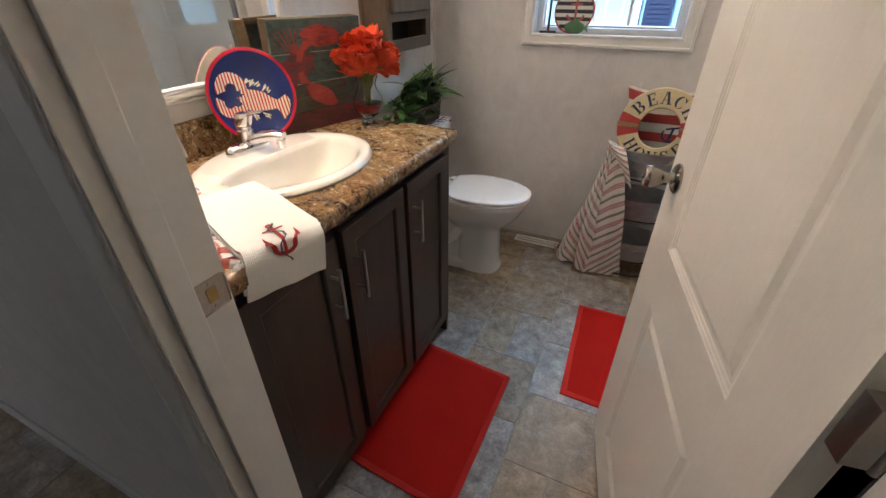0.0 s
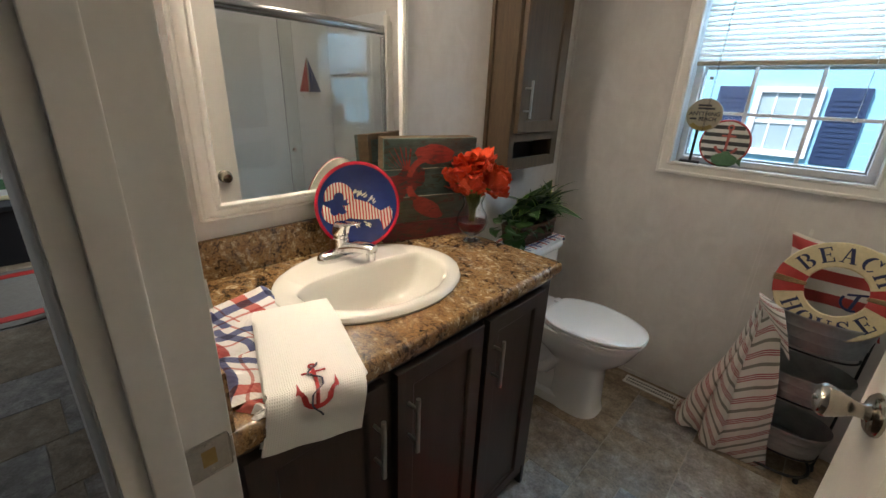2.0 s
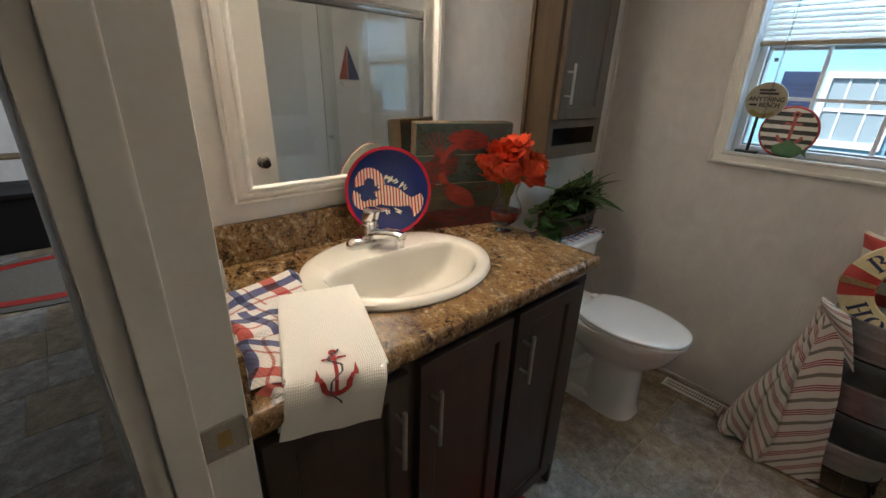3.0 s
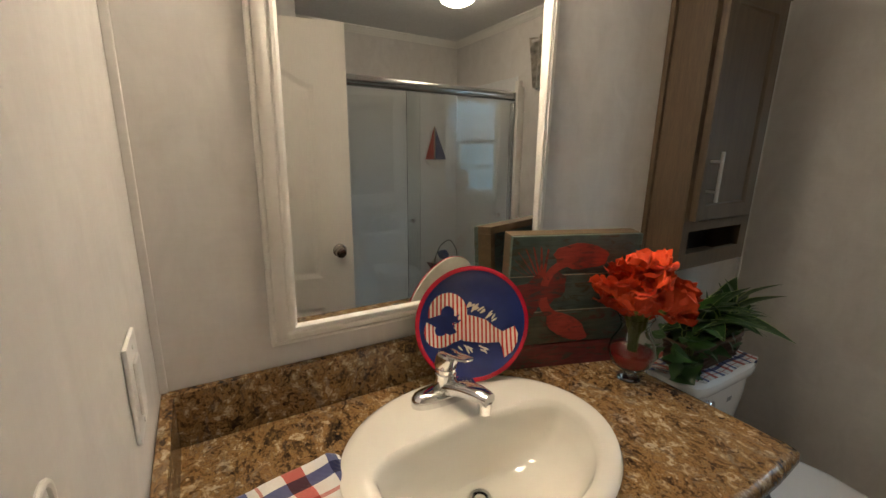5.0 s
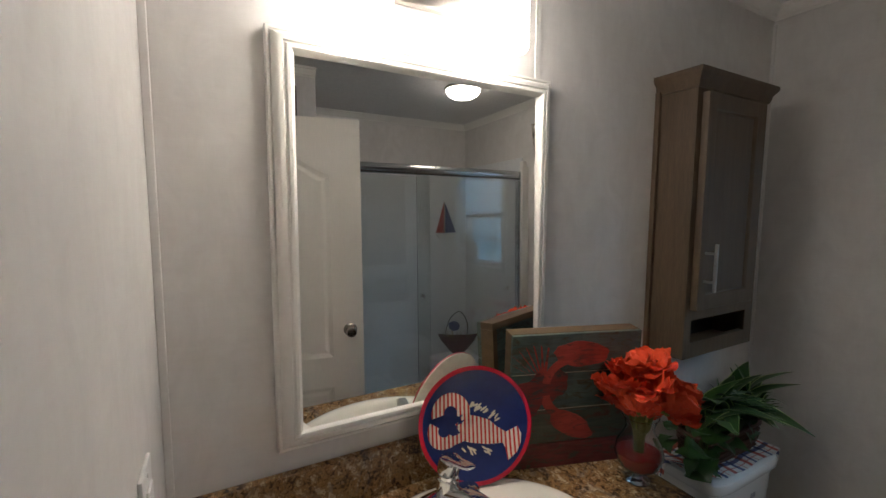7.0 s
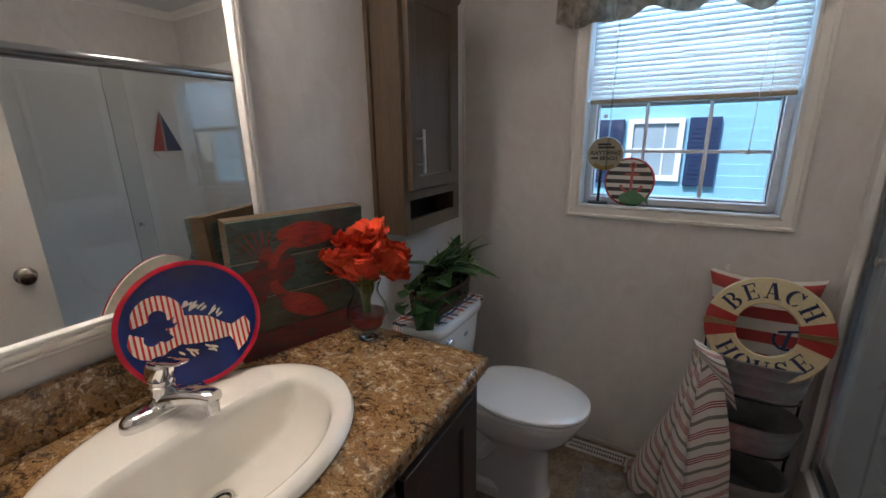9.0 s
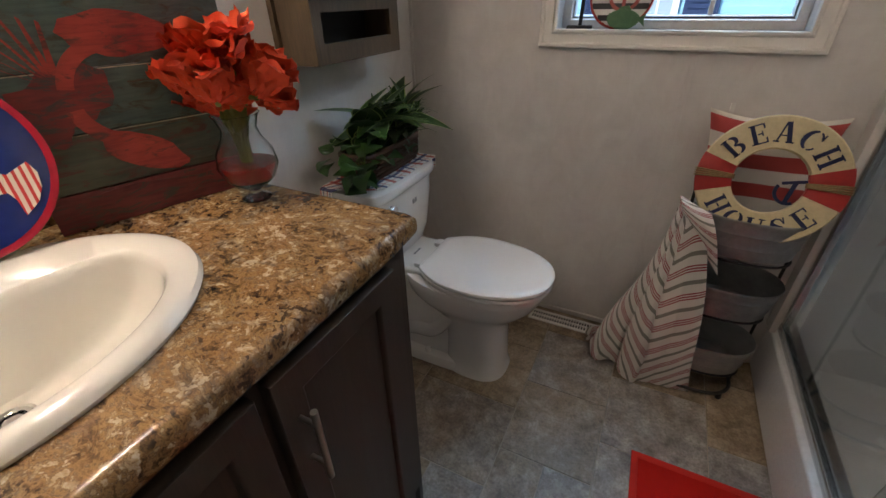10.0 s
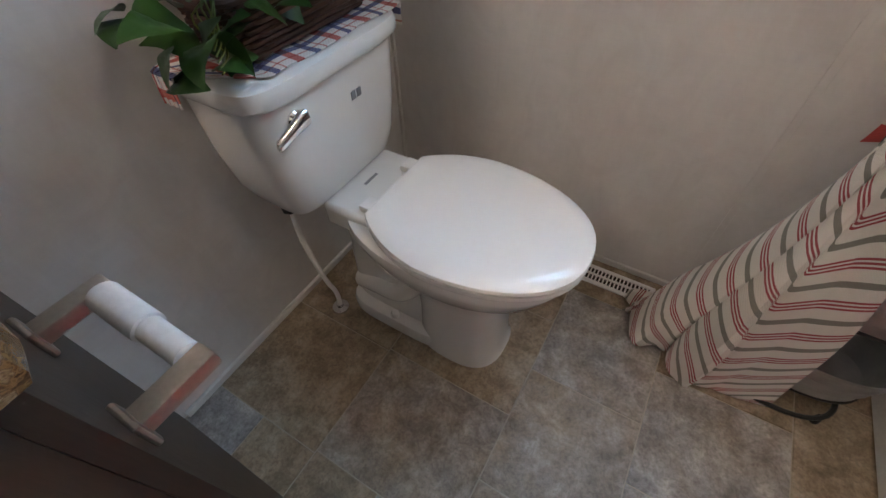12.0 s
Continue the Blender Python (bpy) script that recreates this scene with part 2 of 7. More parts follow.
WALL = wall_paper()
TRIM = surface("white_trim_paint", (0.80, 0.78, 0.73), (0.76, 0.74, 0.69), 0.38, scale=3, bump=0.04, speck=0.05)
DOORPAINT = surface("door_paint", (0.79, 0.75, 0.67), (0.76, 0.72, 0.64), 0.42, scale=2, fine=60, bump=0.10, stretch=(3, 3, 0.4), speck=0.06)
CEILPAINT = surface("ceiling_paint", (0.74, 0.73, 0.71), (0.70, 0.69, 0.67), 0.8, scale=4, fine=70, bump=0.5)
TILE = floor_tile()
GROUT = surface("grout", (0.44, 0.39, 0.31), (0.36, 0.31, 0.24), 0.8, scale=12, bump=0.3)
LAMINATE = granite()
CABINET = wood("dark_stained_wood", (0.030, 0.020, 0.0145), (0.054, 0.037, 0.027), 0.45)
OAK = wood("taupe_stained_wood", (0.074, 0.048, 0.026), (0.128, 0.085, 0.047), 0.55)
# near-black colour that stands in for shade in recesses, holes and gaps
SHADEPAINT = surface("recess_shade_paint", (0.02, 0.015, 0.012), rough=0.8, bump=0.1)
CERAMIC = surface("white_ceramic", (0.83, 0.82, 0.79), (0.81, 0.80, 0.77), 0.08, scale=2, bump=0.004, coat=0.6, rvar=0.03, speck=0.02)
SINKWHITE = surface("bone_ceramic", (0.82, 0.79, 0.71), (0.80, 0.77, 0.69), 0.08, scale=2, bump=0.004, coat=0.6, rvar=0.03, speck=0.02)
SEATPLASTIC = surface("white_seat_plastic", (0.84, 0.83, 0.81), (0.82, 0.81, 0.79), 0.07, scale=2, bump=0.004, coat=0.3, rvar=0.02, speck=0.02)
CHROME = surface("chrome", (0.80, 0.80, 0.80), (0.74, 0.74, 0.74), 0.10, 1.0, scale=9, bump=0.02, rvar=0.06)
NICKEL = surface("brushed_nickel", (0.56, 0.53, 0.48), (0.48, 0.45, 0.41), 0.30, 1.0, scale=9, fine=200, bump=0.05)
KNOBMETAL = surface("satin_bronze_nickel", (0.50, 0.46, 0.40), (0.40, 0.37, 0.32), 0.17, 1.0, scale=9, bump=0.02, rvar=0.05)
BRASS = surface("brass", (0.55, 0.40, 0.18), (0.42, 0.30, 0.13), 0.35, 1.0, bump=0.05)
ALU = surface("shower_aluminium", (0.62, 0.63, 0.63), (0.52, 0.53, 0.54), 0.22, 1.0, scale=5, fine=140, bump=0.04)
ZINC = surface("galvanized_zinc", (0.46, 0.46, 0.45), (0.30, 0.30, 0.30), 0.45, 0.85, scale=18, fine=70, bump=0.1)
BLACKMETAL = surface("black_metal", (0.02, 0.02, 0.02), (0.03, 0.03, 0.03), 0.45, 0.3, bump=0.1)
ACRYLIC = surface("white_acrylic", (0.70, 0.71, 0.71), (0.67, 0.68, 0.68), 0.3, scale=2, bump=0.03)
PLASTIC = surface("white_plastic", (0.80, 0.79, 0.76), (0.77, 0.76, 0.73), 0.35, scale=3, bump=0.03)
RUBBER = surface("black_rubber", (0.015, 0.015, 0.015), rough=0.6)
BLACKPAINT = surface("black_paint", (0.018, 0.018, 0.022), (0.03, 0.03, 0.034), 0.5)
NAVY = surface("navy_paint", (0.012, 0.018, 0.07), (0.018, 0.025, 0.09), 0.5, scale=30)
REDPAINT = surface("red_paint", (0.42, 0.025, 0.018), (0.34, 0.02, 0.015), 0.5, scale=20, bump=0.15)
CREAM = surface("cream_paint", (0.66, 0.56, 0.33), (0.58, 0.48, 0.27), 0.55, scale=14, bump=0.15)
ROPE = surface("jute_rope", (0.30, 0.20, 0.09), (0.20, 0.13, 0.06), 0.9, scale=120, bump=0.6)
RUG = surface("red_rubber_mat", (0.50, 0.012, 0.006), (0.44, 0.010, 0.005), 0.8, scale=5, fine=260, bump=0.2, speck=0.08, spec=0.15)
RUGEDGE = surface("red_mat_border", (0.60, 0.030, 0.018), (0.55, 0.024, 0.015), 0.75, scale=5, fine=260, bump=0.2, speck=0.08, spec=0.2)
PLATEBLUE = surface("blue_glaze", (0.016, 0.030, 0.165), (0.010, 0.018, 0.11), 0.16, scale=9, bump=0.03, coat=0.5)
PLATERED = surface("red_glaze", (0.48, 0.012, 0.035), (0.40, 0.010, 0.03), 0.2, scale=9, bump=0.03, coat=0.4)
PLATEWHITE = surface("cream_glaze", (0.74, 0.69, 0.58), (0.70, 0.64, 0.54), 0.22, scale=20, bump=0.03, coat=0.3)
TEAL = worn_paint("weathered_teal_paint", (0.030, 0.052, 0.048), (0.085, 0.130, 0.110), (0.052, 0.044, 0.024), 0.44)
GREENBROWN = worn_paint("weathered_green_brown_paint", (0.040, 0.050, 0.032), (0.095, 0.100, 0.062), (0.105, 0.030, 0.020), 0.44)
MAROON = worn_paint("weathered_red_paint", (0.095, 0.016, 0.016), (0.210, 0.040, 0.034), (0.055, 0.056, 0.036), 0.45)
LOBSTER = worn_paint("faded_red_paint", (0.22, 0.020, 0.014), (0.43, 0.055, 0.034), (0.10, 0.030, 0.022), 0.44)
LOBSTERDARK = worn_paint("dark_red_paint", (0.085, 0.012, 0.012), (0.24, 0.028, 0.022), (0.050, 0.040, 0.036), 0.47)
SIDEWOOD = wood("aged_brown_pine", (0.070, 0.040, 0.016), (0.145, 0.088, 0.038), 0.65, axis=0)
RAWWOOD = wood("raw_pine", (0.16, 0.10, 0.05), (0.27, 0.18, 0.095), 0.65, axis=0)
PETAL = surface("red_orange_silk", (0.78, 0.085, 0.012), (0.58, 0.030, 0.008), 0.55, scale=18, fine=160, bump=0.25, each=0.25)
STEM = surface("green_stem", (0.16, 0.19, 0.035), (0.10, 0.13, 0.02), 0.5)
LEAF = surface("leaf_green", (0.038, 0.100, 0.016), (0.016, 0.052, 0.010), 0.36, scale=24, bump=0.2, each=0.4)
LEAFLIGHT = surface("leaf_margin", (0.55, 0.60, 0.28), (0.34, 0.44, 0.15), 0.45, scale=30, bump=0.2)
WICKER = surface("brown_wicker", (0.115, 0.052, 0.030), (0.060, 0.028, 0.017), 0.6, scale=40, bump=0.4, each=0.4)
SOIL = surface("moss", (0.03, 0.035, 0.012), rough=0.95, scale=60, bump=0.8)
GLASS = clear_glass("clear_glass")
PANE = clear_glass("window_glass", (0.98, 1.0, 1.0))
SHOWERGLASS = clear_glass("shower_glass", (0.91, 0.94, 0.93), 0.0)
SHOWERGLASS.node_tree.nodes["Principled BSDF"].inputs["IOR"].default_value = 1.75
REDWATER = surface("red_glass_beads", (0.34, 0.010, 0.014), (0.22, 0.006, 0.010), 0.15, scale=90, bump=0.5, coat=0.5)
LAMPGLASS = glow("lit_opal_glass", (1.0, 0.87, 0.70), 11.5)
BULBGLASS = glow("lit_bulb", (1.0, 0.85, 0.66), 96.0)
DOMEGLASS = glow("lit_dome_glass", (1.0, 0.84, 0.64), 10.5)
MIRROR, _nt, _s = nodes_of("mirror_silver")
_s.inputs["Base Color"].default_value = (0.93, 0.94, 0.935, 1)
_s.inputs["Metallic"].default_value, _s.inputs["Roughness"].default_value = 1.0, 0.008
WAFFLE, _nt, _s = nodes_of("white_waffle_cotton")
_s.inputs["Base Color"].default_value = (0.80, 0.78, 0.72, 1)
_s.inputs["Roughness"].default_value, _s.inputs["Sheen Weight"].default_value = 0.92, 0.2
_wa = calc(_nt, "ABSOLUTE", calc(_nt, "SINE", calc(_nt, "MULTIPLY", uv_axis(_nt, 0), 860.0)))
_wb = calc(_nt, "ABSOLUTE", calc(_nt, "SINE", calc(_nt, "MULTIPLY", uv_axis(_nt, 1), 860.0)))
_wv = calc(_nt, "MAXIMUM", _wa, _wb)
_nt.links.new(ramp(_nt, _wv, [(0.3, (0.80, 0.78, 0.72)), (0.95, (0.87, 0.855, 0.80))]), _s.inputs["Base Color"])
relief(_nt, _s, _wv, 0.38, 0.0015)
PLAID = stripe_cloth("plaid_cotton", (0.80, 0.78, 0.74), 0.105,
                     [(0.010, 0.028, (0.62, 0.09, 0.07)), (0.050, 0.064, (0.09, 0.11, 0.30)), (0.078, 0.082, (0.70, 0.30, 0.27))],
                     [(0.012, 0.030, (0.66, 0.13, 0.10)), (0.054, 0.068, (0.09, 0.11, 0.30)), (0.080, 0.084, (0.7, 0.3, 0.27))], 0.098)
TICKING = stripe_cloth("ticking_towel_cotton", (0.70, 0.655, 0.585), 0.092,
                       [(0.010, 0.0150, (0.30, 0.028, 0.036)), (0.0188, 0.0238, (0.30, 0.028, 0.036)), (0.0276, 0.0326, (0.30, 0.028, 0.036)),
                        (0.059, 0.073, (0.185, 0.18, 0.145))])
PILLOW = stripe_cloth("red_white_striped_canvas", (0.74, 0.70, 0.62), 0.096, [(0.0, 0.048, (0.42, 0.025, 0.020))])
VALANCE = surface("beige_print_cotton", (0.66, 0.61, 0.52), (0.13, 0.12, 0.10), 0.9, scale=30, fine=300, bump=0.3)
SLAT = surface("white_vinyl_slat", (0.82, 0.83, 0.82), (0.80, 0.81, 0.80), 0.4, scale=3, bump=0.02)
VINYLWHITE = surface("white_window_vinyl", (0.80, 0.82, 0.84), (0.78, 0.80, 0.82), 0.35, scale=3, bump=0.02)
# white siding; the blue cast of the daylight is put into its colour
SIDING = surface("blue_cast_vinyl_siding", (0.30, 0.60, 0.76), (0.27, 0.56, 0.72), 0.5, scale=2, bump=0.05)
SHUTTER = surface("navy_shutter_vinyl", (0.012, 0.030, 0.085), (0.018, 0.038, 0.10), 0.5)
GRASS = surface("lawn", (0.05, 0.075, 0.025), (0.08, 0.09, 0.04), 0.95, scale=3, fine=30, bump=0.8)
FISHGREEN = surface("sea_green_paint", (0.10, 0.22, 0.10), (0.06, 0.15, 0.07), 0.5, scale=30)
SIGNTAN = surface("aged_tan_board", (0.42, 0.38, 0.28), (0.30, 0.27, 0.20), 0.6, scale=30)
SIGNWHITE = surface("white_board_paint", (0.74, 0.73, 0.69), (0.68, 0.67, 0.63), 0.5, scale=20)
PINKPAINT = surface("coral_paint", (0.48, 0.11, 0.09), (0.40, 0.08, 0.07), 0.5)
SAILBLUE = surface("blue_sail_cloth", (0.03, 0.05, 0.14), (0.04, 0.06, 0.17), 0.8)
SAILRED = surface("red_sail_cloth", (0.38, 0.05, 0.04), (0.30, 0.04, 0.03), 0.8)
YELLOWGRASS = surface("dried_grass", (0.36, 0.28, 0.10), (0.22, 0.17, 0.06), 0.9)
BENCHBLACK = surface("black_cloth", (0.012, 0.012, 0.014), rough=0.9)
HALLRUG = surface("beige_rug", (0.15, 0.135, 0.11), (0.11, 0.10, 0.08), 0.95, scale=40, bump=0.6)
LIMEGREEN = surface("lime_green_cloth", (0.12, 0.34, 0.02), (0.09, 0.26, 0.015), 0.8)
EMBRED = surface("red_thread", (0.42, 0.03, 0.025), (0.34, 0.02, 0.02), 0.8, scale=200, bump=0.5)
EMBGREY = surface("grey_thread", (0.06, 0.075, 0.11), (0.04, 0.05, 0.08), 0.8, scale=200, bump=0.5)
GREYINK = surface("grey_print", (0.25, 0.25, 0.26), rough=0.5)
PAPER = surface("white_paper_tube", (0.82, 0.81, 0.80), (0.79, 0.78, 0.77), 0.8, bump=0.1)


# ---- helpers for shapes ----
def finish(name, bm, material, parent=None, label="", smooth=True, at=None):
    mesh = bpy.data.meshes.new(name)
    bmesh.ops.recalc_face_normals(bm, faces=bm.faces)
    bm.to_mesh(mesh)
    bm.free()
    for m in material if isinstance(material, (list, tuple)) else [material]:
        mesh.materials.append(m)
    if smooth:
        mesh.polygons.foreach_set("use_smooth", [True] * len(mesh.polygons))
        mesh.set_sharp_from_angle(angle=radians(38))
    ob = new(name, mesh)
    if smooth and len(mesh.polygons) <= 120:
        # keeps broad faces flat beside small bevels
        flat = ob.modifiers.new("flat_faces", "WEIGHTED_NORMAL")
        flat.keep_sharp, flat.weight = True, 100
    if parent:
        ob.parent = parent
    if at:
        ob.matrix_basis = at
    if label:
        ob["label"] = label
    return ob


def part(name, bm, material, parent, label="", smooth=True, at=None):
    return finish(name, bm, material, parent, label, smooth, at)


def thing(name, label, category, m=None, group=""):
    e = new(name)
    e.empty_display_size = 0.05
    if m:
        e.matrix_basis = m
    return tagged(e, label, category, group)


def structure(name, bm, material, label="", smooth=True):
    return tagged(finish(name, bm, material, None, "", smooth), label, "", "", "structure")


def box(x0, x1, y0, y1, z0, z1, bev=0.0, seg=2, into=None):
    bm = into or bmesh.new()
    made = bmesh.ops.create_cube(bm, size=1.0, matrix=Matrix.LocRotScale(((x0 + x1) / 2, (y0 + y1) / 2, (z0 + z1) / 2), None, (x1 - x0, y1 - y0, z1 - z0)))
    if bev:
        edges = list({e for v in made["verts"] for e in v.link_edges})
        bmesh.ops.bevel(bm, geom=edges, offset=bev, segments=seg, affect="EDGES", profile=0.5)
    return bm


def rod(p0, p1, r0, r1=None, seg=16, into=None, caps=True):
    bm = into or bmesh.new()
    p0, p1 = Vector(p0), Vector(p1)
    m = Matrix.Translation((p0 + p1) / 2) @ (p1 - p0).to_track_quat("Z", "Y").to_matrix().to_4x4()
    bmesh.ops.create_cone(bm, cap_ends=caps, segments=seg, radius1=r0, radius2=r0 if r1 is None else r1, depth=(p1 - p0).length, matrix=m)
    return bm


def loft(rings, into=None, closed=True, cap=(True, True), uv=None):
    """Skin through rings of points with the same count; uv(i, j) gives metre UVs."""
    bm = into or bmesh.new()
    rows = [[bm.verts.new(p) for p in ring] for ring in rings]
    layer = bm.loops.layers.uv.verify() if uv else None
    n = len(rows[0])
    for i in range(len(rows) - 1):
        for j in range(n if closed else n - 1):
            k = (j + 1) % n
            f = bm.faces.new((rows[i][j], rows[i][k], rows[i + 1][k], rows[i + 1][j]))
            if layer:
                for loop, (a, b) in zip(f.loops, ((i, j), (i, j + 1), (i + 1, j + 1), (i + 1, j))):
                    loop[layer].uv = uv(a, b)
    if closed and cap[0]:
        bm.faces.new(rows[0][::-1])
    if closed and cap[1]:
        bm.faces.new(rows[-1])
    return bm


def lathe(profile, seg=32, into=None, sx=1.0, sy=1.0, centre=(0, 0), cap=(True, True)):
    """profile: (radius, height) from one end to the other."""
    return loft([[(centre[0] + r * sx * math.cos(2 * math.pi * k / seg), centre[1] + r * sy * math.sin(2 * math.pi * k / seg), z) for k in range(seg)]
                 for r, z in profile], into, True, cap)


def tube(points, r, seg=8, into=None, taper=1.0, caps=True):
    pts = [Vector(p) for p in points]
    rings, side = [], None
    for i, p in enumerate(pts):
        d = (pts[min(i + 1, len(pts) - 1)] - pts[max(i - 1, 0)]).normalized()
        side = (side - d * side.dot(d)).normalized() if side and (side - d * side.dot(d)).length > 1e-5 else d.orthogonal().normalized()
        up = d.cross(side)
        q = r * (1 + (taper - 1) * i / max(1, len(pts) - 1))
        rings.append([p + q * (math.cos(2 * math.pi * k / seg) * side + math.sin(2 * math.pi * k / seg) * up) for k in range(seg)])
    return loft(rings, into, True, (caps, caps))


def smooth_path(points, n=6):
    """Catmull-Rom through the points."""
    p = [Vector(q) for q in points]
    out = []
    for i in range(len(p) - 1):
        a, b, c, d = p[max(i - 1, 0)], p[i], p[i + 1], p[min(i + 2, len(p) - 1)]
        for k in range(n):
            t = k / n
            out.append(0.5 * ((2 * b) + (c - a) * t + (2 * a - 5 * b + 4 * c - d) * t * t + (3 * b - a - 3 * c + d) * t ** 3))
    return out + [p[-1]]


class Strip(list):
    """An outline made of two long sides of equal count, the second one running back."""


def slab(outline, z0, z1, into=None, bev=0.0):
    """A flat shape cut from a board: a 2D outline given thickness along z."""
    bm = into or bmesh.new()
    if isinstance(outline, Strip):
        h = len(outline) // 2
        return loft([[(*outline[k], z0), (*outline[-1 - k], z0), (*outline[-1 - k], z1), (*outline[k], z1)] for k in range(h)], bm)
    lo = [bm.verts.new((x, y, z0)) for x, y in outline]
    hi = [bm.verts.new((x, y, z1)) for x, y in outline]
    top = bm.faces.new(hi)
    bm.faces.new(lo[::-1])
    n = len(outline)
    for k in range(n):
        bm.faces.new((lo[k], lo[(k + 1) % n], hi[(k + 1) % n], hi[k]))
    if bev:
        bmesh.ops.bevel(bm, geom=list(top.edges), offset=bev, segments=2, affect="EDGES")
    return bm


def blob(cx, cy, rx, ry, turn=0.0, n=20, wob=0.0, seed=0):
    rnd = random.Random(seed)
    c, s = math.cos(turn), math.sin(turn)
    out = []
    for k in range(n):
        a = 2 * math.pi * k / n
        w = 1 + wob * (rnd.random() - 0.5)
        x, y = rx * w * math.cos(a), ry * w * math.sin(a)
        out.append((cx + c * x - s * y, cy + s * x + c * y))
    return out


def oval(cx, cy, rx, ry, z, n=40, power=2.0):
    out = []
    for k in range(n):
        a = 2 * math.pi * k / n
        c, s = math.cos(a), math.sin(a)
        out.append((cx + rx * math.copysign(abs(c) ** (2 / power), c), cy + ry * math.copysign(abs(s) ** (2 / power), s), z))
    return out


def letters(text, size, material, parent, at, depth=0.0008, name="letter", bold=0.0):
    """One word or letter as a thin mesh, centred on its own origin."""
    cu = bpy.data.curves.new("text", "FONT")
    cu.body, cu.size, cu.extrude, cu.align_x, cu.align_y, cu.offset = text, size, depth, "CENTER", "CENTER", bold
    tmp = new("text", cu)
    mesh = bpy.data.meshes.new_from_object(tmp.evaluated_get(bpy.context.evaluated_depsgraph_get()))
    bpy.data.objects.remove(tmp)
    bpy.data.curves.remove(cu)
    mesh.name = name
    mesh.materials.clear()
    mesh.materials.append(material)
    ob = new(name, mesh)
    ob.parent, ob.matrix_basis = parent, at
    return ob


def moulding(y0, y1, z0, z1, profile, to_world, into=None):
    """A mitred frame round a rectangle in the plane (u, v): profile gives (inward distance, height) from the outer edge."""
    rings = [[to_world(y0 + d, z0 + d, h), to_world(y1 - d, z0 + d, h), to_world(y1 - d, z1 - d, h), to_world(y0 + d, z1 - d, h)] for d, h in profile]
    return loft(rings, into, True, (False, False))


# ---- the room: walls, floor, ceiling ----
WX, FY, DY, HY, CEIL = -0.88, 2.82, 0.848, 0.735, 2.29
OX0, OX1, OZ0, OZ1 = -0.325, 0.34, 1.133, 2.03
JX0, JX1, JTOP = -0.275, 0.500, 2.03

bm = box(WX - 0.1, WX, DY, FY + 0.12, 0, CEIL)
structure("wall_mirror", bm, WALL, "greige woven-look vinyl panel wall behind the vanity", False)
bm = box(WX - 0.1, OX0, FY, FY + 0.12, -0.1, CEIL)
box(OX1, 1.45, FY, FY + 0.12, -0.1, CEIL, into=bm)
box(OX0, OX1, FY, FY + 0.12, -0.1, OZ0, into=bm)
box(OX0, OX1, FY, FY + 0.12, OZ1, CEIL, into=bm)
structure("wall_window", bm, WALL, "greige vinyl panel wall with a window", False)
bm = box(-3.1, JX0 - 0.02, HY, DY, 0, CEIL)
box(JX1 + 0.02, 1.45, HY, DY, 0, CEIL, into=bm)
box(JX0 - 0.02, JX1 + 0.02, HY, DY, JTOP + 0.02, CEIL, into=bm)
structure("wall_door", bm, WALL, "greige vinyl panel wall with the doorway", False)
structure("wall_closet", box(0.60, 1.45, DY, 1.43, 0, CEIL), WALL, "plain boxed-in wall at the end of the shower", False)
structure("wall_shower", box(1.36, 1.45, 1.43, FY, 0, CEIL), WALL, "wall behind the shower", False)
structure("ceiling", box(-5.4, 1.6, -1.5, FY + 0.35, CEIL, CEIL + 0.06), CEILPAINT, "white textured ceiling", False)
structure("roof", box(-5.6, 1.8, -1.7, FY + 0.45, CEIL + 0.10, CEIL + 0.22), SIDING, "flat roof deck", False)
bm = box(-5.4, 1.6, -1.5, -1.4, -0.1, CEIL)
structure("wall_hall", bm, WALL, "plain hall wall behind the camera", False)
structure("wall_hall_east", box(1.5, 1.6, -1.4, HY, -0.1, CEIL), WALL, "plain end wall of the hall", False)
structure("wall_living_far", box(-5.4, -5.3, -1.4, FY + 0.12, -0.1, CEIL), WALL, "far wall of the next room", False)
# unseen wall; its opening is added to hold the fill lamp
bm = box(-5.3, -4.9, FY, FY + 0.12, -0.1, CEIL)
box(-3.5, WX - 0.1, FY, FY + 0.12, -0.1, CEIL, into=bm)
box(-4.9, -3.5, FY, FY + 0.12, -0.1, 0.8, into=bm)
box(-4.9, -3.5, FY, FY + 0.12, 2.0, CEIL, into=bm)
structure("wall_living", bm, WALL, "side wall of the next room with an opening added for a fill lamp", False)

# ceiling cove and floor trim
def cove(name, a, b, inward):
    """A crown moulding from a to b (x, y) under the ceiling; inward is the way into the room."""
    prof = [(0, -0.044), (0.005, -0.044), (0.007, -0.037), (0.012, -0.034), (0.014, -0.026), (0.022, -0.019), (0.026, -0.011), (0.034, -0.008), (0.036, 0), (0, 0)]
    rings = [[(p[0] + inward[0] * d, p[1] + inward[1] * d, CEIL - 0.001 + h) for d, h in prof] for p in (a, b)]
    structure(name, loft(rings), TRIM, "white crown moulding under the ceiling")

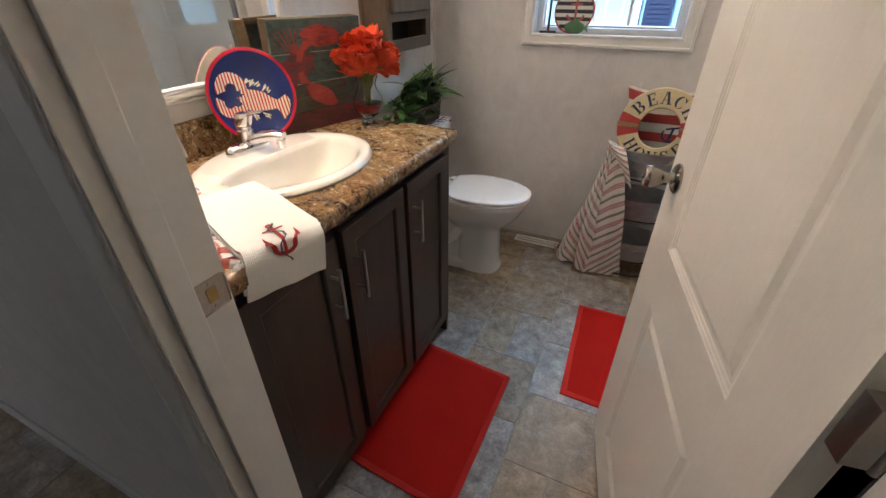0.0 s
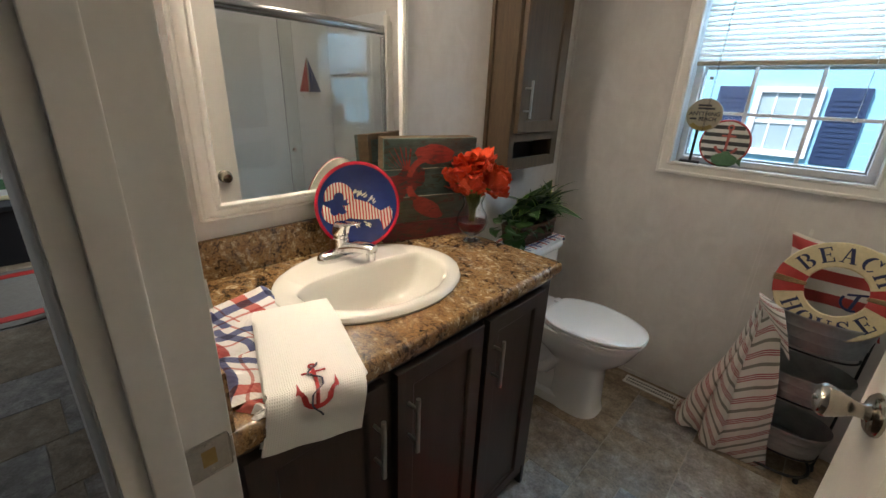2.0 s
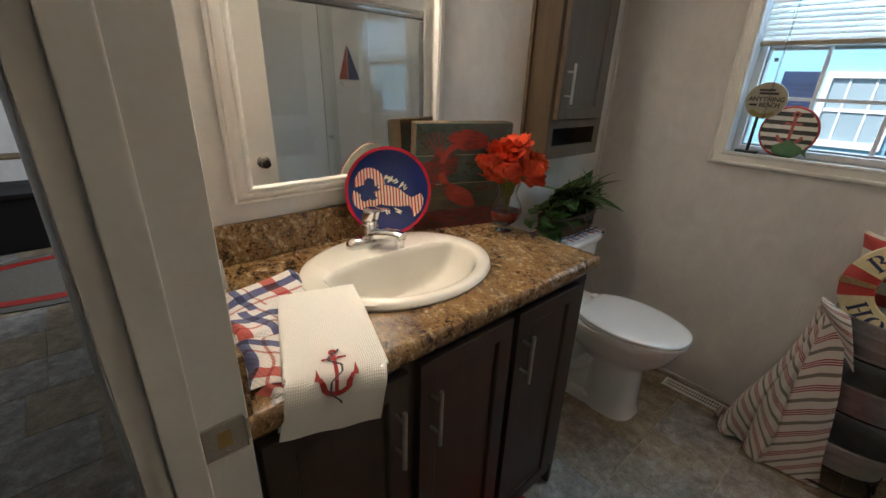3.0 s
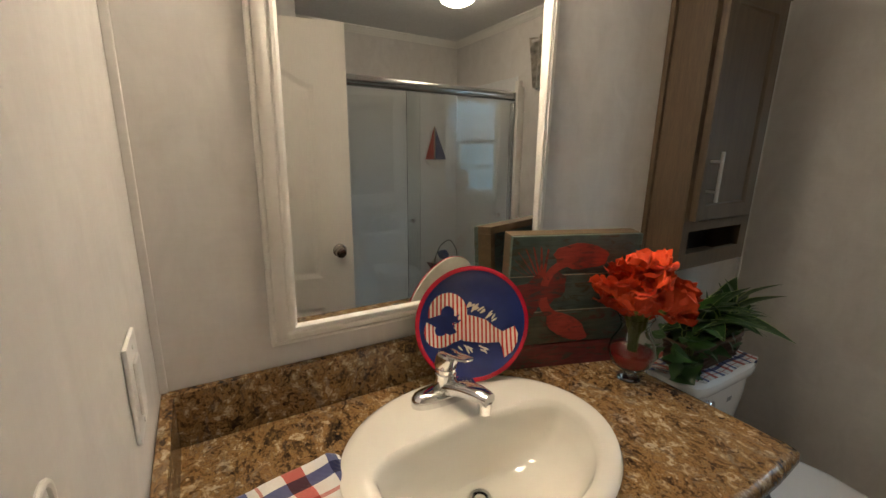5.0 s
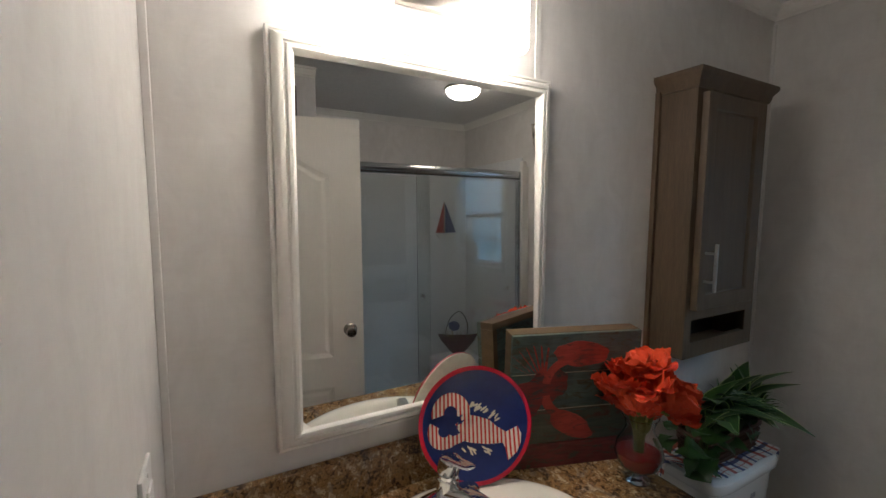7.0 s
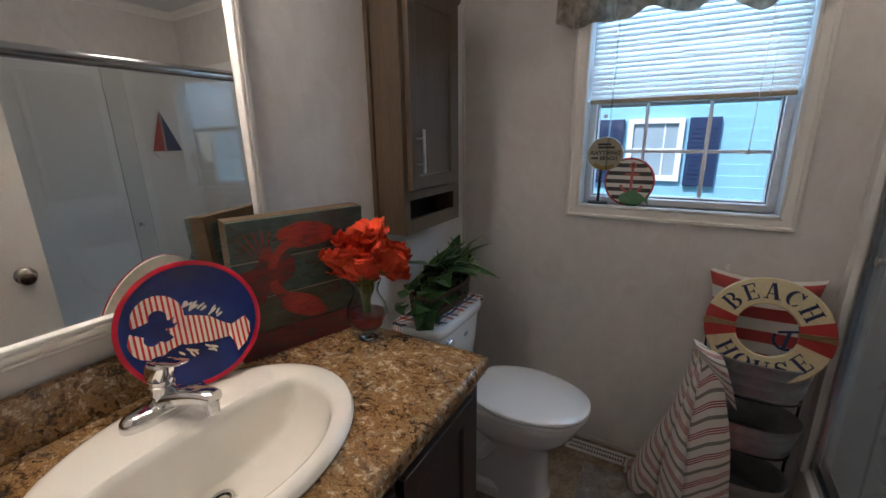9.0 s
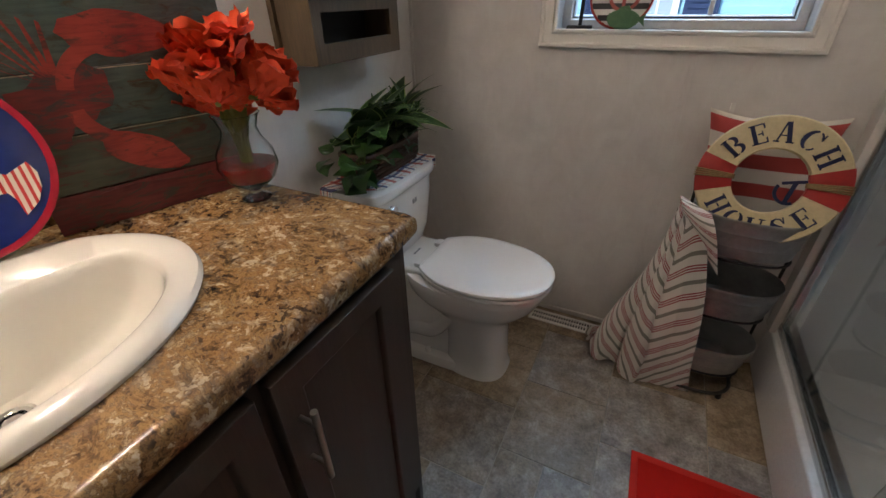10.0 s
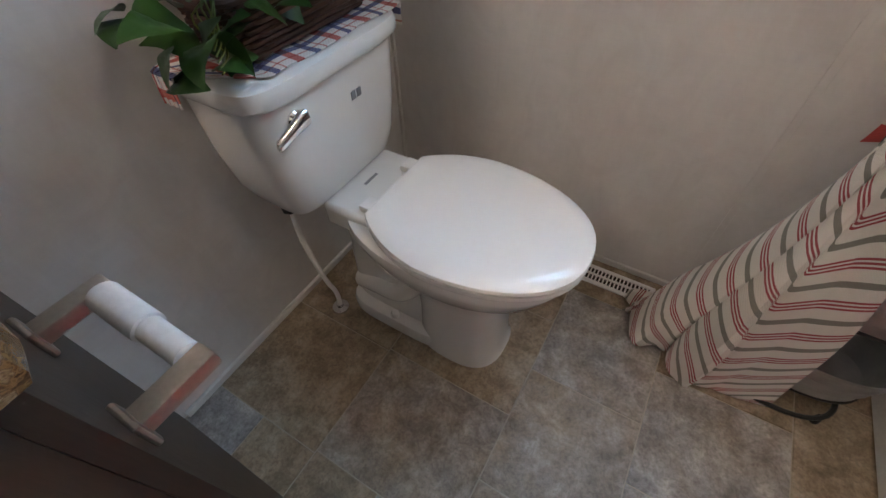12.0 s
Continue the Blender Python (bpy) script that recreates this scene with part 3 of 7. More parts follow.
cove("trim_crown_mirror", (WX, DY), (WX, FY), (1, 0))
cove("trim_crown_window", (WX, FY), (1.36, FY), (0, -1))
cove("trim_crown_shower", (1.36, 1.43), (1.36, FY), (-1, 0))
cove("trim_crown_closet", (0.60, DY), (0.60, 1.43), (-1, 0))
cove("trim_crown_door", (WX, DY), (0.60, DY), (0, 1))
for nm, b in (("baseboard_mirror", (WX, WX + 0.012, 1.83, FY, 0.0, 0.022)), ("baseboard_window", (WX + 0.010, 0.55, FY - 0.010, FY, 0.0, 0.022)),
              ("baseboard_closet", (0.588, 0.60, DY, 1.43, 0.0, 0.03)), ("baseboard_hall", (-3.1, JX0 - 0.1, HY - 0.012, HY, 0, 0.06))):
    structure(nm, box(*b, 0.004), WALL, "thin greige quarter-round trim at the floor")
# battens over the panel joints
for nm, b in (("trim_batten_mirror", (WX, WX + 0.005, 1.655, 1.673, 1.0, CEIL - 0.06)), ("trim_batten_window", (0.081, 0.097, FY - 0.003, FY, 0.028, OZ0 - 0.05)),
              ("trim_corner_left", (WX, WX + 0.012, DY, DY + 0.012, 1.02, CEIL - 0.06)), ("trim_corner_right", (WX, WX + 0.010, FY - 0.010, FY, 0.03, CEIL - 0.06))):
    structure(nm, box(*b, 0.0015), WALL, "narrow batten over a wall panel joint")

# ---- window ----
window = tagged(new("window_1"), "white vinyl window with muntin bars and beige-white casing", "window", "", "structure")
prof = [(0, 0), (0, 0.012), (0.004, 0.017), (0.012, 0.018), (0.016, 0.013), (0.040, 0.011), (0.046, 0.016), (0.053, 0.015), (0.055, 0.010), (0.055, 0)]
part("casing", moulding(-0.381, 0.395, 1.082, 2.085, prof, lambda u, v, h: (u, FY - h, v)), TRIM, window, "white painted moulded casing")
bm = box(OX0 - 0.006, OX0, FY - 0.008, FY + 0.10, OZ0, OZ1)
part("reveal", bm, VINYLWHITE, window)
part("reveal", box(OX1, OX1 + 0.006, FY - 0.008, FY + 0.10, OZ0, OZ1), VINYLWHITE, window)
part("window_sill", box(OX0 - 0.006, OX1 + 0.006, FY - 0.008, FY + 0.10, OZ0 - 0.010, OZ0, 0.002), VINYLWHITE, window)
part("reveal", box(OX0, OX1, FY - 0.008, FY + 0.10, OZ1, OZ1 + 0.006), VINYLWHITE, window)
fr = [(0, 0), (0, 0.035), (0.004, 0.038), (0.026, 0.038), (0.030, 0.028), (0.034, 0.028), (0.034, 0)]
part("window_frame", moulding(OX0, OX1, OZ0, OZ1, fr, lambda u, v, h: (u, FY + 0.100 - h, v)), VINYLWHITE, window)
sash = [(0, 0), (0, 0.02), (0.003, 0.022), (0.012, 0.022), (0.016, 0.014), (0.016, 0)]
part("lower_sash", moulding(OX0 + 0.022, OX1 - 0.022, OZ0 + 0.024, 1.545, sash, lambda u, v, h: (u, FY + 0.094 - h, v)), VINYLWHITE, window)
part("upper_sash", moulding(OX0 + 0.022, OX1 - 0.022, 1.520, OZ1 - 0.03, sash, lambda u, v, h: (u, FY + 0.112 - h, v)), VINYLWHITE, window)
for k in (-0.110, 0.102):
    part("muntin", box(k - 0.007, k + 0.007, FY + 0.076, FY + 0.084, 1.168, 1.535, 0.002), VINYLWHITE, window)
part("muntin", box(-0.290, 0.305, FY + 0.0765, FY + 0.0835, 1.341, 1.354, 0.002), VINYLWHITE, window)
ob = part("pane", box(-0.291, 0.306, FY + 0.085, FY + 0.088, 1.166, 1.535), PANE, window)
ob.visible_shadow = False
ob = part("pane", box(-0.291, 0.306, FY + 0.103, FY + 0.106, 1.53, 1.99), PANE, window)
ob.visible_shadow = False
part("sticker", box(-0.272, -0.258, FY + 0.0825, FY + 0.0845, 1.480, 1.494), GREYINK, window, "small square window label")

blind = thing("window_blind", "white horizontal mini blind raised half way with a tan bottom rail", "blind")
rnd = random.Random(3)
zz = 1.556
while zz < 2.0:
    part("slat", box(OX0 + 0.006, OX1 - 0.006, -0.0115, 0.0115, -0.0006, 0.0006), SLAT, blind, smooth=False,
         at=pose(0, FY + 0.036, zz, 59 + rnd.uniform(-3, 3), 0, 0))
    zz += 0.0185
part("bottom_rail", box(OX0 + 0.005, OX1 - 0.005, FY + 0.024, FY + 0.048, 1.532, 1.548, 0.003), surface("tan_rail", (0.42, 0.35, 0.24)), blind, "tan bottom rail")
part("head_rail", box(OX0 + 0.004, OX1 - 0.004, FY + 0.02, FY + 0.055, 1.99, 2.025, 0.003), SLAT, blind)
for cx in (-0.245, 0.26):
    part("ladder_cord", rod((cx, FY + 0.024, 1.54), (cx, FY + 0.024, 2.0), 0.0009, seg=6), SLAT, blind)
part("tilt_wand", rod((-0.236, FY + 0.012, 1.27), (-0.232, FY + 0.018, 1.99), 0.0030, seg=8), clear_glass("clear_wand", (0.7, 0.72, 0.72)), blind, "clear plastic tilt wand")
part("pull_cord", tube([(0.235, FY + 0.018, 2.0), (0.232, FY + 0.016, 1.6), (0.228, FY + 0.014, 1.36)], 0.0011, 6), SLAT, blind)
part("cord_tassel", lathe([(0.002, 0.02), (0.005, 0.012), (0.006, 0)], 10, centre=(0, 0)), SLAT, blind, at=pose(0.228, FY + 0.014, 1.34))

val = thing("window_valance", "gathered beige and dark printed cotton valance", "curtain")
rings = []
for i in range(9):
    row = []
    for k in range(90):
        u = k / 89
        row.append((-0.445 + 0.90 * u, FY - 0.045 - 0.018 * math.sin(u * 58) - 0.006 * math.sin(u * 23 + 1) * i, 2.12 - 0.30 * i / 8 - (0.014 * math.sin(u * 29) + 0.01 * math.sin(u * 11)) * i / 8))
    rings.append(row)
bm = loft(rings, closed=False)
bmesh.ops.solidify(bm, geom=bm.faces[:], thickness=0.002)
part("cloth", bm, VALANCE, val)
part("curtain_rod", rod((-0.45, FY - 0.045, 2.10), (0.46, FY - 0.045, 2.10), 0.008), TRIM, val)
for cx in (-0.43, 0.44):
    part("bracket", box(cx - 0.01, cx + 0.01, FY - 0.05, FY, 2.09, 2.11), TRIM, val)

# ---- outside ----
structure("ground", box(-60, 60, FY + 0.4, 120, -0.9, -0.8), GRASS, "lawn between the houses", False)
house = thing("neighbour_house", "white lap-sided house with a window and navy shutters", "house")
HYY = 6.0
bm = box(-5, 5, HYY + 0.03, HYY + 0.3, -0.85, 3.2)
part("wall", bm, SIDING, house)
for k in range(36):
    z = -0.8 + 0.112 * k
    m = part("siding_board", box(-5, 5, -0.006, 0.006, 0, 0.118), SIDING, house, smooth=False, at=pose(0, HYY + 0.02, z, 5, 0, 0))
part("roof", box(-5.3, 5.3, HYY - 0.35, HYY + 0.4, 3.0, 3.1), VINYLWHITE, house)

def outer_window(cx, w, z0, z1):
    win = part("window", moulding(cx - w / 2, cx + w / 2, z0, z1, [(0, 0), (0, 0.05), (0.05, 0.05), (0.055, 0.02), (0.055, 0)], lambda u, v, h: (u, HYY + 0.01 - h, v)), VINYLWHITE, house, "white window frame")
    part("pane", box(cx - w / 2 + 0.03, cx + w / 2 - 0.03, HYY - 0.006, HYY + 0.004, z0 + 0.03, z1 - 0.03), surface("blinded_pane", (0.36, 0.46, 0.50), (0.28, 0.38, 0.43), 0.1, scale=3), win)
    for f in (1 / 3, 2 / 3):
        part("muntin", box(cx - w / 2 + w * f - 0.008, cx - w / 2 + w * f + 0.008, HYY - 0.016, HYY - 0.004, z0 + 0.05, z1 - 0.05), VINYLWHITE, win)
    part("muntin", box(cx - w / 2 + 0.05, cx + w / 2 - 0.05, HYY - 0.020, HYY - 0.003, (z0 + z1) / 2 - 0.015, (z0 + z1) / 2 + 0.015), VINYLWHITE, win)
    for sx in (cx - w / 2 - 0.175, cx + w / 2 + 0.175):
        sh = part("shutter", box(sx - 0.135, sx + 0.135, HYY - 0.05, HYY - 0.005, z0 - 0.04, z1, 0.006), SHUTTER, house, "navy louvred shutter")
        for q in range(12):
            zq = z0 + (z1 - z0 - 0.1) * (q + 0.5) / 12 + 0.03
            part("slat", box(sx - 0.105, sx + 0.105, HYY - 0.057, HYY - 0.049, zq - 0.018, zq + 0.012), SHUTTER, sh)

outer_window(-0.26, 0.52, 0.93, 1.56)

# ---- doorway and door ----
door_frame = tagged(new("door_frame_1"), "white painted door jamb and casing with a brass strike plate", "door frame", "", "structure")
for nm, b in (("jamb", (JX0 - 0.02, JX0, HY - 0.004, DY + 0.004, 0, JTOP + 0.02)), ("jamb", (JX1, JX1 + 0.02, HY - 0.004, DY + 0.004, 0, JTOP + 0.02)), ("jamb", (JX0, JX1, HY - 0.004, DY + 0.004, JTOP, JTOP + 0.02))):
    part(nm, box(*b, 0.002), TRIM, door_frame)
for b in ((JX0, JX0 + 0.011, HY + 0.022, HY + 0.060, 0, JTOP), (JX1 - 0.011, JX1, HY + 0.022, HY + 0.060, 0, JTOP), (JX0 + 0.011, JX1 - 0.011, HY + 0.022, HY + 0.060, JTOP - 0.011, JTOP)):
    part("door_stop", box(*b, 0.003), TRIM, door_frame)
prof = [(0, 0), (0, 0.006), (0.006, 0.010), (0.018, 0.012), (0.024, 0.009), (0.048, 0.013), (0.056, 0.012), (0.058, 0.006), (0.058, 0)]
for face, sgn in ((HY, -1), (DY, 1)):
    for x_in, d in ((JX0 - 0.006, -1), (JX1 + 0.006, 1)):
        if sgn > 0:
            continue
        width = 0.058 if sgn < 0 else 0.030
        rings = [[(x_in + d * q * width / 0.058, face + sgn * h, z) for q, h in prof] for z in (0, JTOP + 0.064)]
        part("casing", loft(rings), TRIM, door_frame)
    part("casing", box(JX0 - 0.064, JX1 + 0.064, min(face, face + sgn * 0.012), max(face, face + sgn * 0.012), JTOP + 0.006, JTOP + 0.064, 0.003), TRIM, door_frame)
plate = part("strike_plate", box(JX0 - 0.001, JX0 + 0.0015, 0.794, 0.847, 0.906, 0.961, 0.004), NICKEL, door_frame, "nickel strike plate with a latch hole")
part("lip", box(JX0 - 0.004, JX0 + 0.0015, 0.845, 0.851, 0.916, 0.951, 0.001), NICKEL, plate)
part("latch_hole", box(JX0 + 0.0012, JX0 + 0.0022, 0.812, 0.829, 0.922, 0.947), BRASS, plate)
for z in (0.913, 0.954):
    part("screw", rod((JX0, 0.821, z), (JX0 + 0.003, 0.821, z), 0.0035, seg=10), NICKEL, plate)

DW, DH = 0.728, 1.985
door = thing("door_1", "cream-white two-panel arched hollow-core door standing open", "door", pose(0.478, 0.864, 0.012, 0, 0, 10.6))
door["kind"] = "structure"
part("slab", box(0.0072, 0.035, 0.028, DW, 0.0, DH, 0.001), DOORPAINT, door)

def sunk_panel(outline, cell, parent):
    """A stretch of the door's face (cell: y0, y1, z0, z1) with a moulded panel sunk into it along an outline."""
    y0, y1, z0, z1 = cell
    dense = []
    for k, p in enumerate(outline):
        q = outline[(k + 1) % len(outline)]
        n = max(1, int(math.dist(p, q) / 0.035))
        dense += [(p[0] + (q[0] - p[0]) * f / n, p[1] + (q[1] - p[1]) * f / n) for f in range(n)]
    cx, cy = (y0 + y1) / 2, (z0 + z1) / 2
    rim = []
    for y, z in dense:
        dy, dz = y - cx, z - cy
        f = min((y1 - y0) / 2 / max(abs(dy), 1e-6), (z1 - z0) / 2 / max(abs(dz), 1e-6))
        rim.append((cx + dy * f, cy + dz * f))
    for corner in ((y0, z0), (y1, z0), (y1, z1), (y0, z1)):
        k = min(range(len(rim)), key=lambda i: math.dist(rim[i], corner))
        rim[k] = corner
    ys, zs = [p[0] for p in outline], [p[1] for p in outline]
    my, mz, hy, hz = (min(ys) + max(ys)) / 2, (min(zs) + max(zs)) / 2, (max(ys) - min(ys)) / 2, (max(zs) - min(zs)) / 2
    rings = [[(0.0073, y, z) for y, z in rim], [(0.0, y, z) for y, z in rim]]
    for d, deep in ((0, 0.0), (0.002, 0.0014), (0.007, 0.0026), (0.009, 0.0040), (0.014, 0.0052), (0.016, 0.0066), (0.023, 0.0068), (0.034, 0.0034), (0.037, 0.0024), (0.044, 0.0024)):
        rings.append([(deep, my + (y - my) * (1 - d / hy), mz + (z - mz) * (1 - d / hz)) for y, z in dense])
    part("panel", loft(rings, cap=(False, True)), DOORPAINT, parent, smooth=False)

arch = [(0.170, 0.822), (0.578, 0.822), (0.578, 1.715)]
for k in range(1, 20):
    u = k / 20
    arch.append((0.578 - 0.408 * u, 1.715 + 0.085 * math.sin(math.pi * u) ** 1.6))
arch.append((0.170, 1.715))
sunk_panel(arch, (0.028, DW, 0.745, DH), door)
sunk_panel([(0.170, 0.150), (0.578, 0.150), (0.578, 0.668), (0.170, 0.668)], (0.028, DW, 0.0, 0.745), door)
TULIP = [(0.033, 0.0), (0.033, 0.004), (0.028, 0.009), (0.014, 0.011), (0.0115, 0.016), (0.0115, 0.026), (0.015, 0.034), (0.022, 0.048), (0.0255, 0.058), (0.0255, 0.064), (0.021, 0.070), (0.006, 0.072)]
for side, turn in ((0.0, -90), (0.035, 90)):
    knob = part("door_knob", lathe(TULIP, 32), KNOBMETAL, door, "satin nickel tulip door knob", at=pose(side, DW - 0.065, 0.955, 0, turn, 0))
    part("lock_button", rod((0, 0, 0.071), (0, 0, 0.075), 0.004, seg=10), KNOBMETAL, knob)
part("latch_bolt", box(0.012, 0.024, DW, DW + 0.010, 0.955, 0.975, 0.002), NICKEL, door)
for z in (0.18, 0.98, 1.78):
    h = part("hinge", box(0.006, 0.030, 0.004, 0.0285, z - 0.038, z + 0.038, 0.001), NICKEL, door, "nickel butt hinge")
    part("pin", rod((0.036, 0.006, z - 0.042), (0.036, 0.006, z + 0.042), 0.005, seg=10), NICKEL, h)

# ---- mirror ----
mir = thing("wall_mirror_framed", "rectangular wall mirror in a moulded white wooden frame", "mirror")
part("glass", box(-0.005, 0.005, 1.060, 1.665, -0.362, 0.362), MIRROR, mir, "silvered mirror glass", False, pose(-0.857, 0, 1.460, 0, -0.7, 0))
part("backing", box(WX + 0.001, -0.870, 1.050, 1.675, 1.090, 1.835), RAWWOOD, mir)
prof = [(0, 0.0), (0, 0.016), (0.002, 0.019), (0.006, 0.019), (0.0075, 0.016), (0.009, 0.016), (0.013, 0.026), (0.020, 0.033), (0.027, 0.035), (0.029, 0.031), (0.031, 0.031), (0.034, 0.036), (0.039, 0.037), (0.044, 0.032), (0.048, 0.020), (0.051, 0.012), (0.051, 0.0)]
part("frame", moulding(1.030, 1.694, 1.067, 1.857, prof, lambda u, v, h: (WX + 0.002 + h, u, v)), TRIM, mir, "white moulded frame")

# ---- vanity ----
van = thing("bathroom_vanity", "dark-stained three-door wooden bathroom vanity cabinet", "cabinet")
VY0, VY1, VF = DY + 0.002, 1.822, -0.335
part("side_panel", box(WX + 0.002, VF, VY1 - 0.016, VY1, 0.0, 0.872, 0.001), CABINET, van)
part("side_panel", box(WX + 0.002, VF, VY0, VY0 + 0.016, 0.0, 0.872, 0.001), CABINET, van)
part("bottom_panel", box(WX + 0.002, VF - 0.01, VY0 + 0.016, VY1 - 0.016, 0.095, 0.111), CABINET, van)
# shade under the cabinet put into the toe kick's colour
part("toe_kick", box(-0.405, -0.392, VY0 + 0.016, VY1 - 0.016, 0.0, 0.095), SHADEPAINT, van)
bm = box(VF - 0.018, VF, VY0 + 0.016, VY1 - 0.016, 0.835, 0.872)
box(VF - 0.018, VF, VY0 + 0.016, VY1 - 0.016, 0.095, 0.130, into=bm)
for y0, y1 in ((VY0 + 0.016, VY0 + 0.04), (1.135, 1.185), (1.445, 1.492), (1.745, VY1 - 0.016)):
    box(VF - 0.018, VF, y0, y1, 0.130, 0.835, into=bm)
part("face_frame", bm, CABINET, van)
# near-black board, so shade inside the cabinet is painted in
part("back_board", box(-0.60, -0.59, VY0 + 0.016, VY1 - 0.016, 0.111, 0.70), SHADEPAINT, van)


def bar_handle(parent, x, y, z0, z1, out=1.0):
    h = part("handle", rod((x + 0.030 * out, y, z0), (x + 0.030 * out, y, z1), 0.0052, seg=14), NICKEL, parent, "brushed nickel bar handle")
    for z in (z0 + 0.028, z1 - 0.028):
        part("standoff", rod((x - 0.001, y, z), (x + 0.030 * out, y, z), 0.0038, seg=10), NICKEL, h)
    return h


def shaker(parent, x, y0, y1, z0, z1, material, rail=0.052, name="door"):
    """A recessed-panel door: four members with an eased inner edge and a set-back panel."""
    prof = [(0, 0), (0, 0.016), (0.002, 0.019), (rail - 0.008, 0.019), (rail - 0.004, 0.017), (rail, 0.011), (rail + 0.001, 0.009)]
    bm = moulding(y0, y1, z0, z1, prof, lambda u, v, h: (x + h, u, v))
    box(x + 0.0005, x + 0.010, y0 + rail - 0.002, y1 - rail + 0.002, z0 + rail - 0.002, z1 - rail + 0.002, into=bm)
    return part(name, bm, material, parent)


for y0, y1, hy in ((0.868, 1.146, 1.113), (1.174, 1.462, 1.205), (1.482, 1.757, 1.510)):
    d = shaker(van, VF + 0.002, y0, y1, 0.115, 0.848, CABINET)
    bar_handle(d, VF + 0.021, hy, 0.648, 0.790)

tp = thing("toilet_paper_holder", "two-post nickel toilet paper holder with a bare white roller", "paper holder")
for x in (-0.535, -0.389):
    arm = part("post", box(x - 0.011, x + 0.011, VY1 - 0.001, 1.894, 0.712, 0.730, 0.003), NICKEL, tp)
    part("base_plate", box(x - 0.018, x + 0.018, VY1 - 0.001, VY1 + 0.006, 0.703, 0.739, 0.003), NICKEL, arm)
part("roller", lathe([(0.004, 0), (0.0155, 0.002), (0.0155, 0.070), (0.0125, 0.071), (0.0125, 0.123), (0.004, 0.125)], 20), PAPER, tp, "white spring roller", at=pose(-0.525, 1.881, 0.721, 0, 90, 0))

# countertop with rolled edge and an oval cut-out for the sink
SX, SY = -0.598, 1.333
top = thing("countertop", "brown and gold granite-pattern laminate countertop with backsplash", "countertop")
CX0, CX1, CY0, CY1, CZ = WX + 0.022, -0.304, DY + 0.001, 1.838, 0.915


def counter_outline(inset):
    r = 0.018
    x0, x1, y0, y1 = CX0, CX1 - inset, CY0, CY1 - inset
    pts = []
    for k in range(96):
        a = 2 * math.pi * (k + 0.5) / 96
        dx, dy = math.cos(a), math.sin(a)
        px, py = (x1 - SX if dx > 0 else SX - x0) / max(abs(dx), 1e-6), (y1 - SY if dy > 0 else SY - y0) / max(abs(dy), 1e-6)
        t = min(px, py)
        pts.append((SX + dx * t, SY + dy * t))
    # move the nearest point onto each true corner
    for cx, cy in ((x0, y0), (x0, y1), (x1, y0), (x1, y1)):
        ex, ey = (CX1 if cx == x1 else CX0), (CY1 if cy == y1 else CY0)
        k = int(round(math.atan2(ey - SY, ex - SX) / (2 * math.pi) * 96 - 0.5)) % 96
        pts[k] = (cx, cy) if (cx, cy) != (x1, y1) else (cx - r * 0.3, cy - r * 0.3)
    return pts


rings = [[(SX + 0.185 * math.cos(2 * math.pi * (k + 0.5) / 96), SY + 0.225 * math.sin(2 * math.pi * (k + 0.5) / 96), CZ - 0.036) for k in range(96)],
         [(SX + 0.185 * math.cos(2 * math.pi * (k + 0.5) / 96), SY + 0.225 * math.sin(2 * math.pi * (k + 0.5) / 96), CZ) for k in range(96)]]
for inset, z in ((0.020, CZ), (0.012, CZ + 0.0012), (0.006, CZ - 0.001), (0.0015, CZ - 0.006), (0.0, CZ - 0.014), (0.0, CZ - 0.028), (0.003, CZ - 0.036), (0.012, CZ - 0.040)):
    rings.append([(x, y, z) for x, y in counter_outline(inset)])
bm = loft(rings, cap=(False, False))
part("slab", bm, LAMINATE, top)
part("backsplash", box(WX + 0.001, WX + 0.021, DY + 0.001, CY1, CZ - 0.03, 1.018, 0.003), LAMINATE, top)
part("side_splash", box(WX + 0.0225, CX1 - 0.01, DY + 0.001, DY + 0.0205, CZ + 0.0002, 1.018, 0.003), LAMINATE, top)

# sink
sink = thing("drop_in_sink", "glossy bone-white oval drop-in sink", "sink")
rings = []
for rx, ry, z in ((0.190, 0.228, CZ - 0.004), (0.209, 0.256, CZ - 0.001), (0.212, 0.259, CZ + 0.006), (0.208, 0.255, CZ + 0.014), (0.200, 0.246, CZ + 0.0180), (0.192, 0.236, CZ + 0.0188)):
    rings.append([(SX + rx * math.cos(2 * math.pi * k / 96), SY + ry * math.sin(2 * math.pi * k / 96), z) for k in range(96)])
# D-shaped bowl: round towards the room, nearly straight along the tap ledge
for front, rear, half, z, mid, flat in ((0.184, 0.061, 0.211, CZ + 0.0182, 0.020, 0.42), (0.178, 0.056, 0.205, CZ + 0.014, 0.020, 0.42), (0.173, 0.052, 0.200, CZ + 0.002, 0.020, 0.42), (0.160, 0.049, 0.188, CZ - 0.040, 0.018, 0.45), (0.138, 0.046, 0.162, CZ - 0.075, 0.014, 0.5),
                                        (0.102, 0.042, 0.122, CZ - 0.098, 0.008, 0.6), (0.052, 0.038, 0.070, CZ - 0.108, 0.000, 0.8), (0.020, 0.028, 0.025, CZ - 0.111, -0.004, 1.0), (0.0175, 0.0255, 0.0215, CZ - 0.116, -0.004, 1.0)):
    ring = []
    for k in range(96):
        c, q = math.cos(2 * math.pi * k / 96), math.sin(2 * math.pi * k / 96)
        x = mid + (front - mid) * c if c > 0 else mid - (rear + mid) * abs(c) ** flat
        ring.append((SX + x, SY + half * q, z))
    rings.append(ring)
part("basin", loft(rings, cap=(False, False)), SINKWHITE, sink)
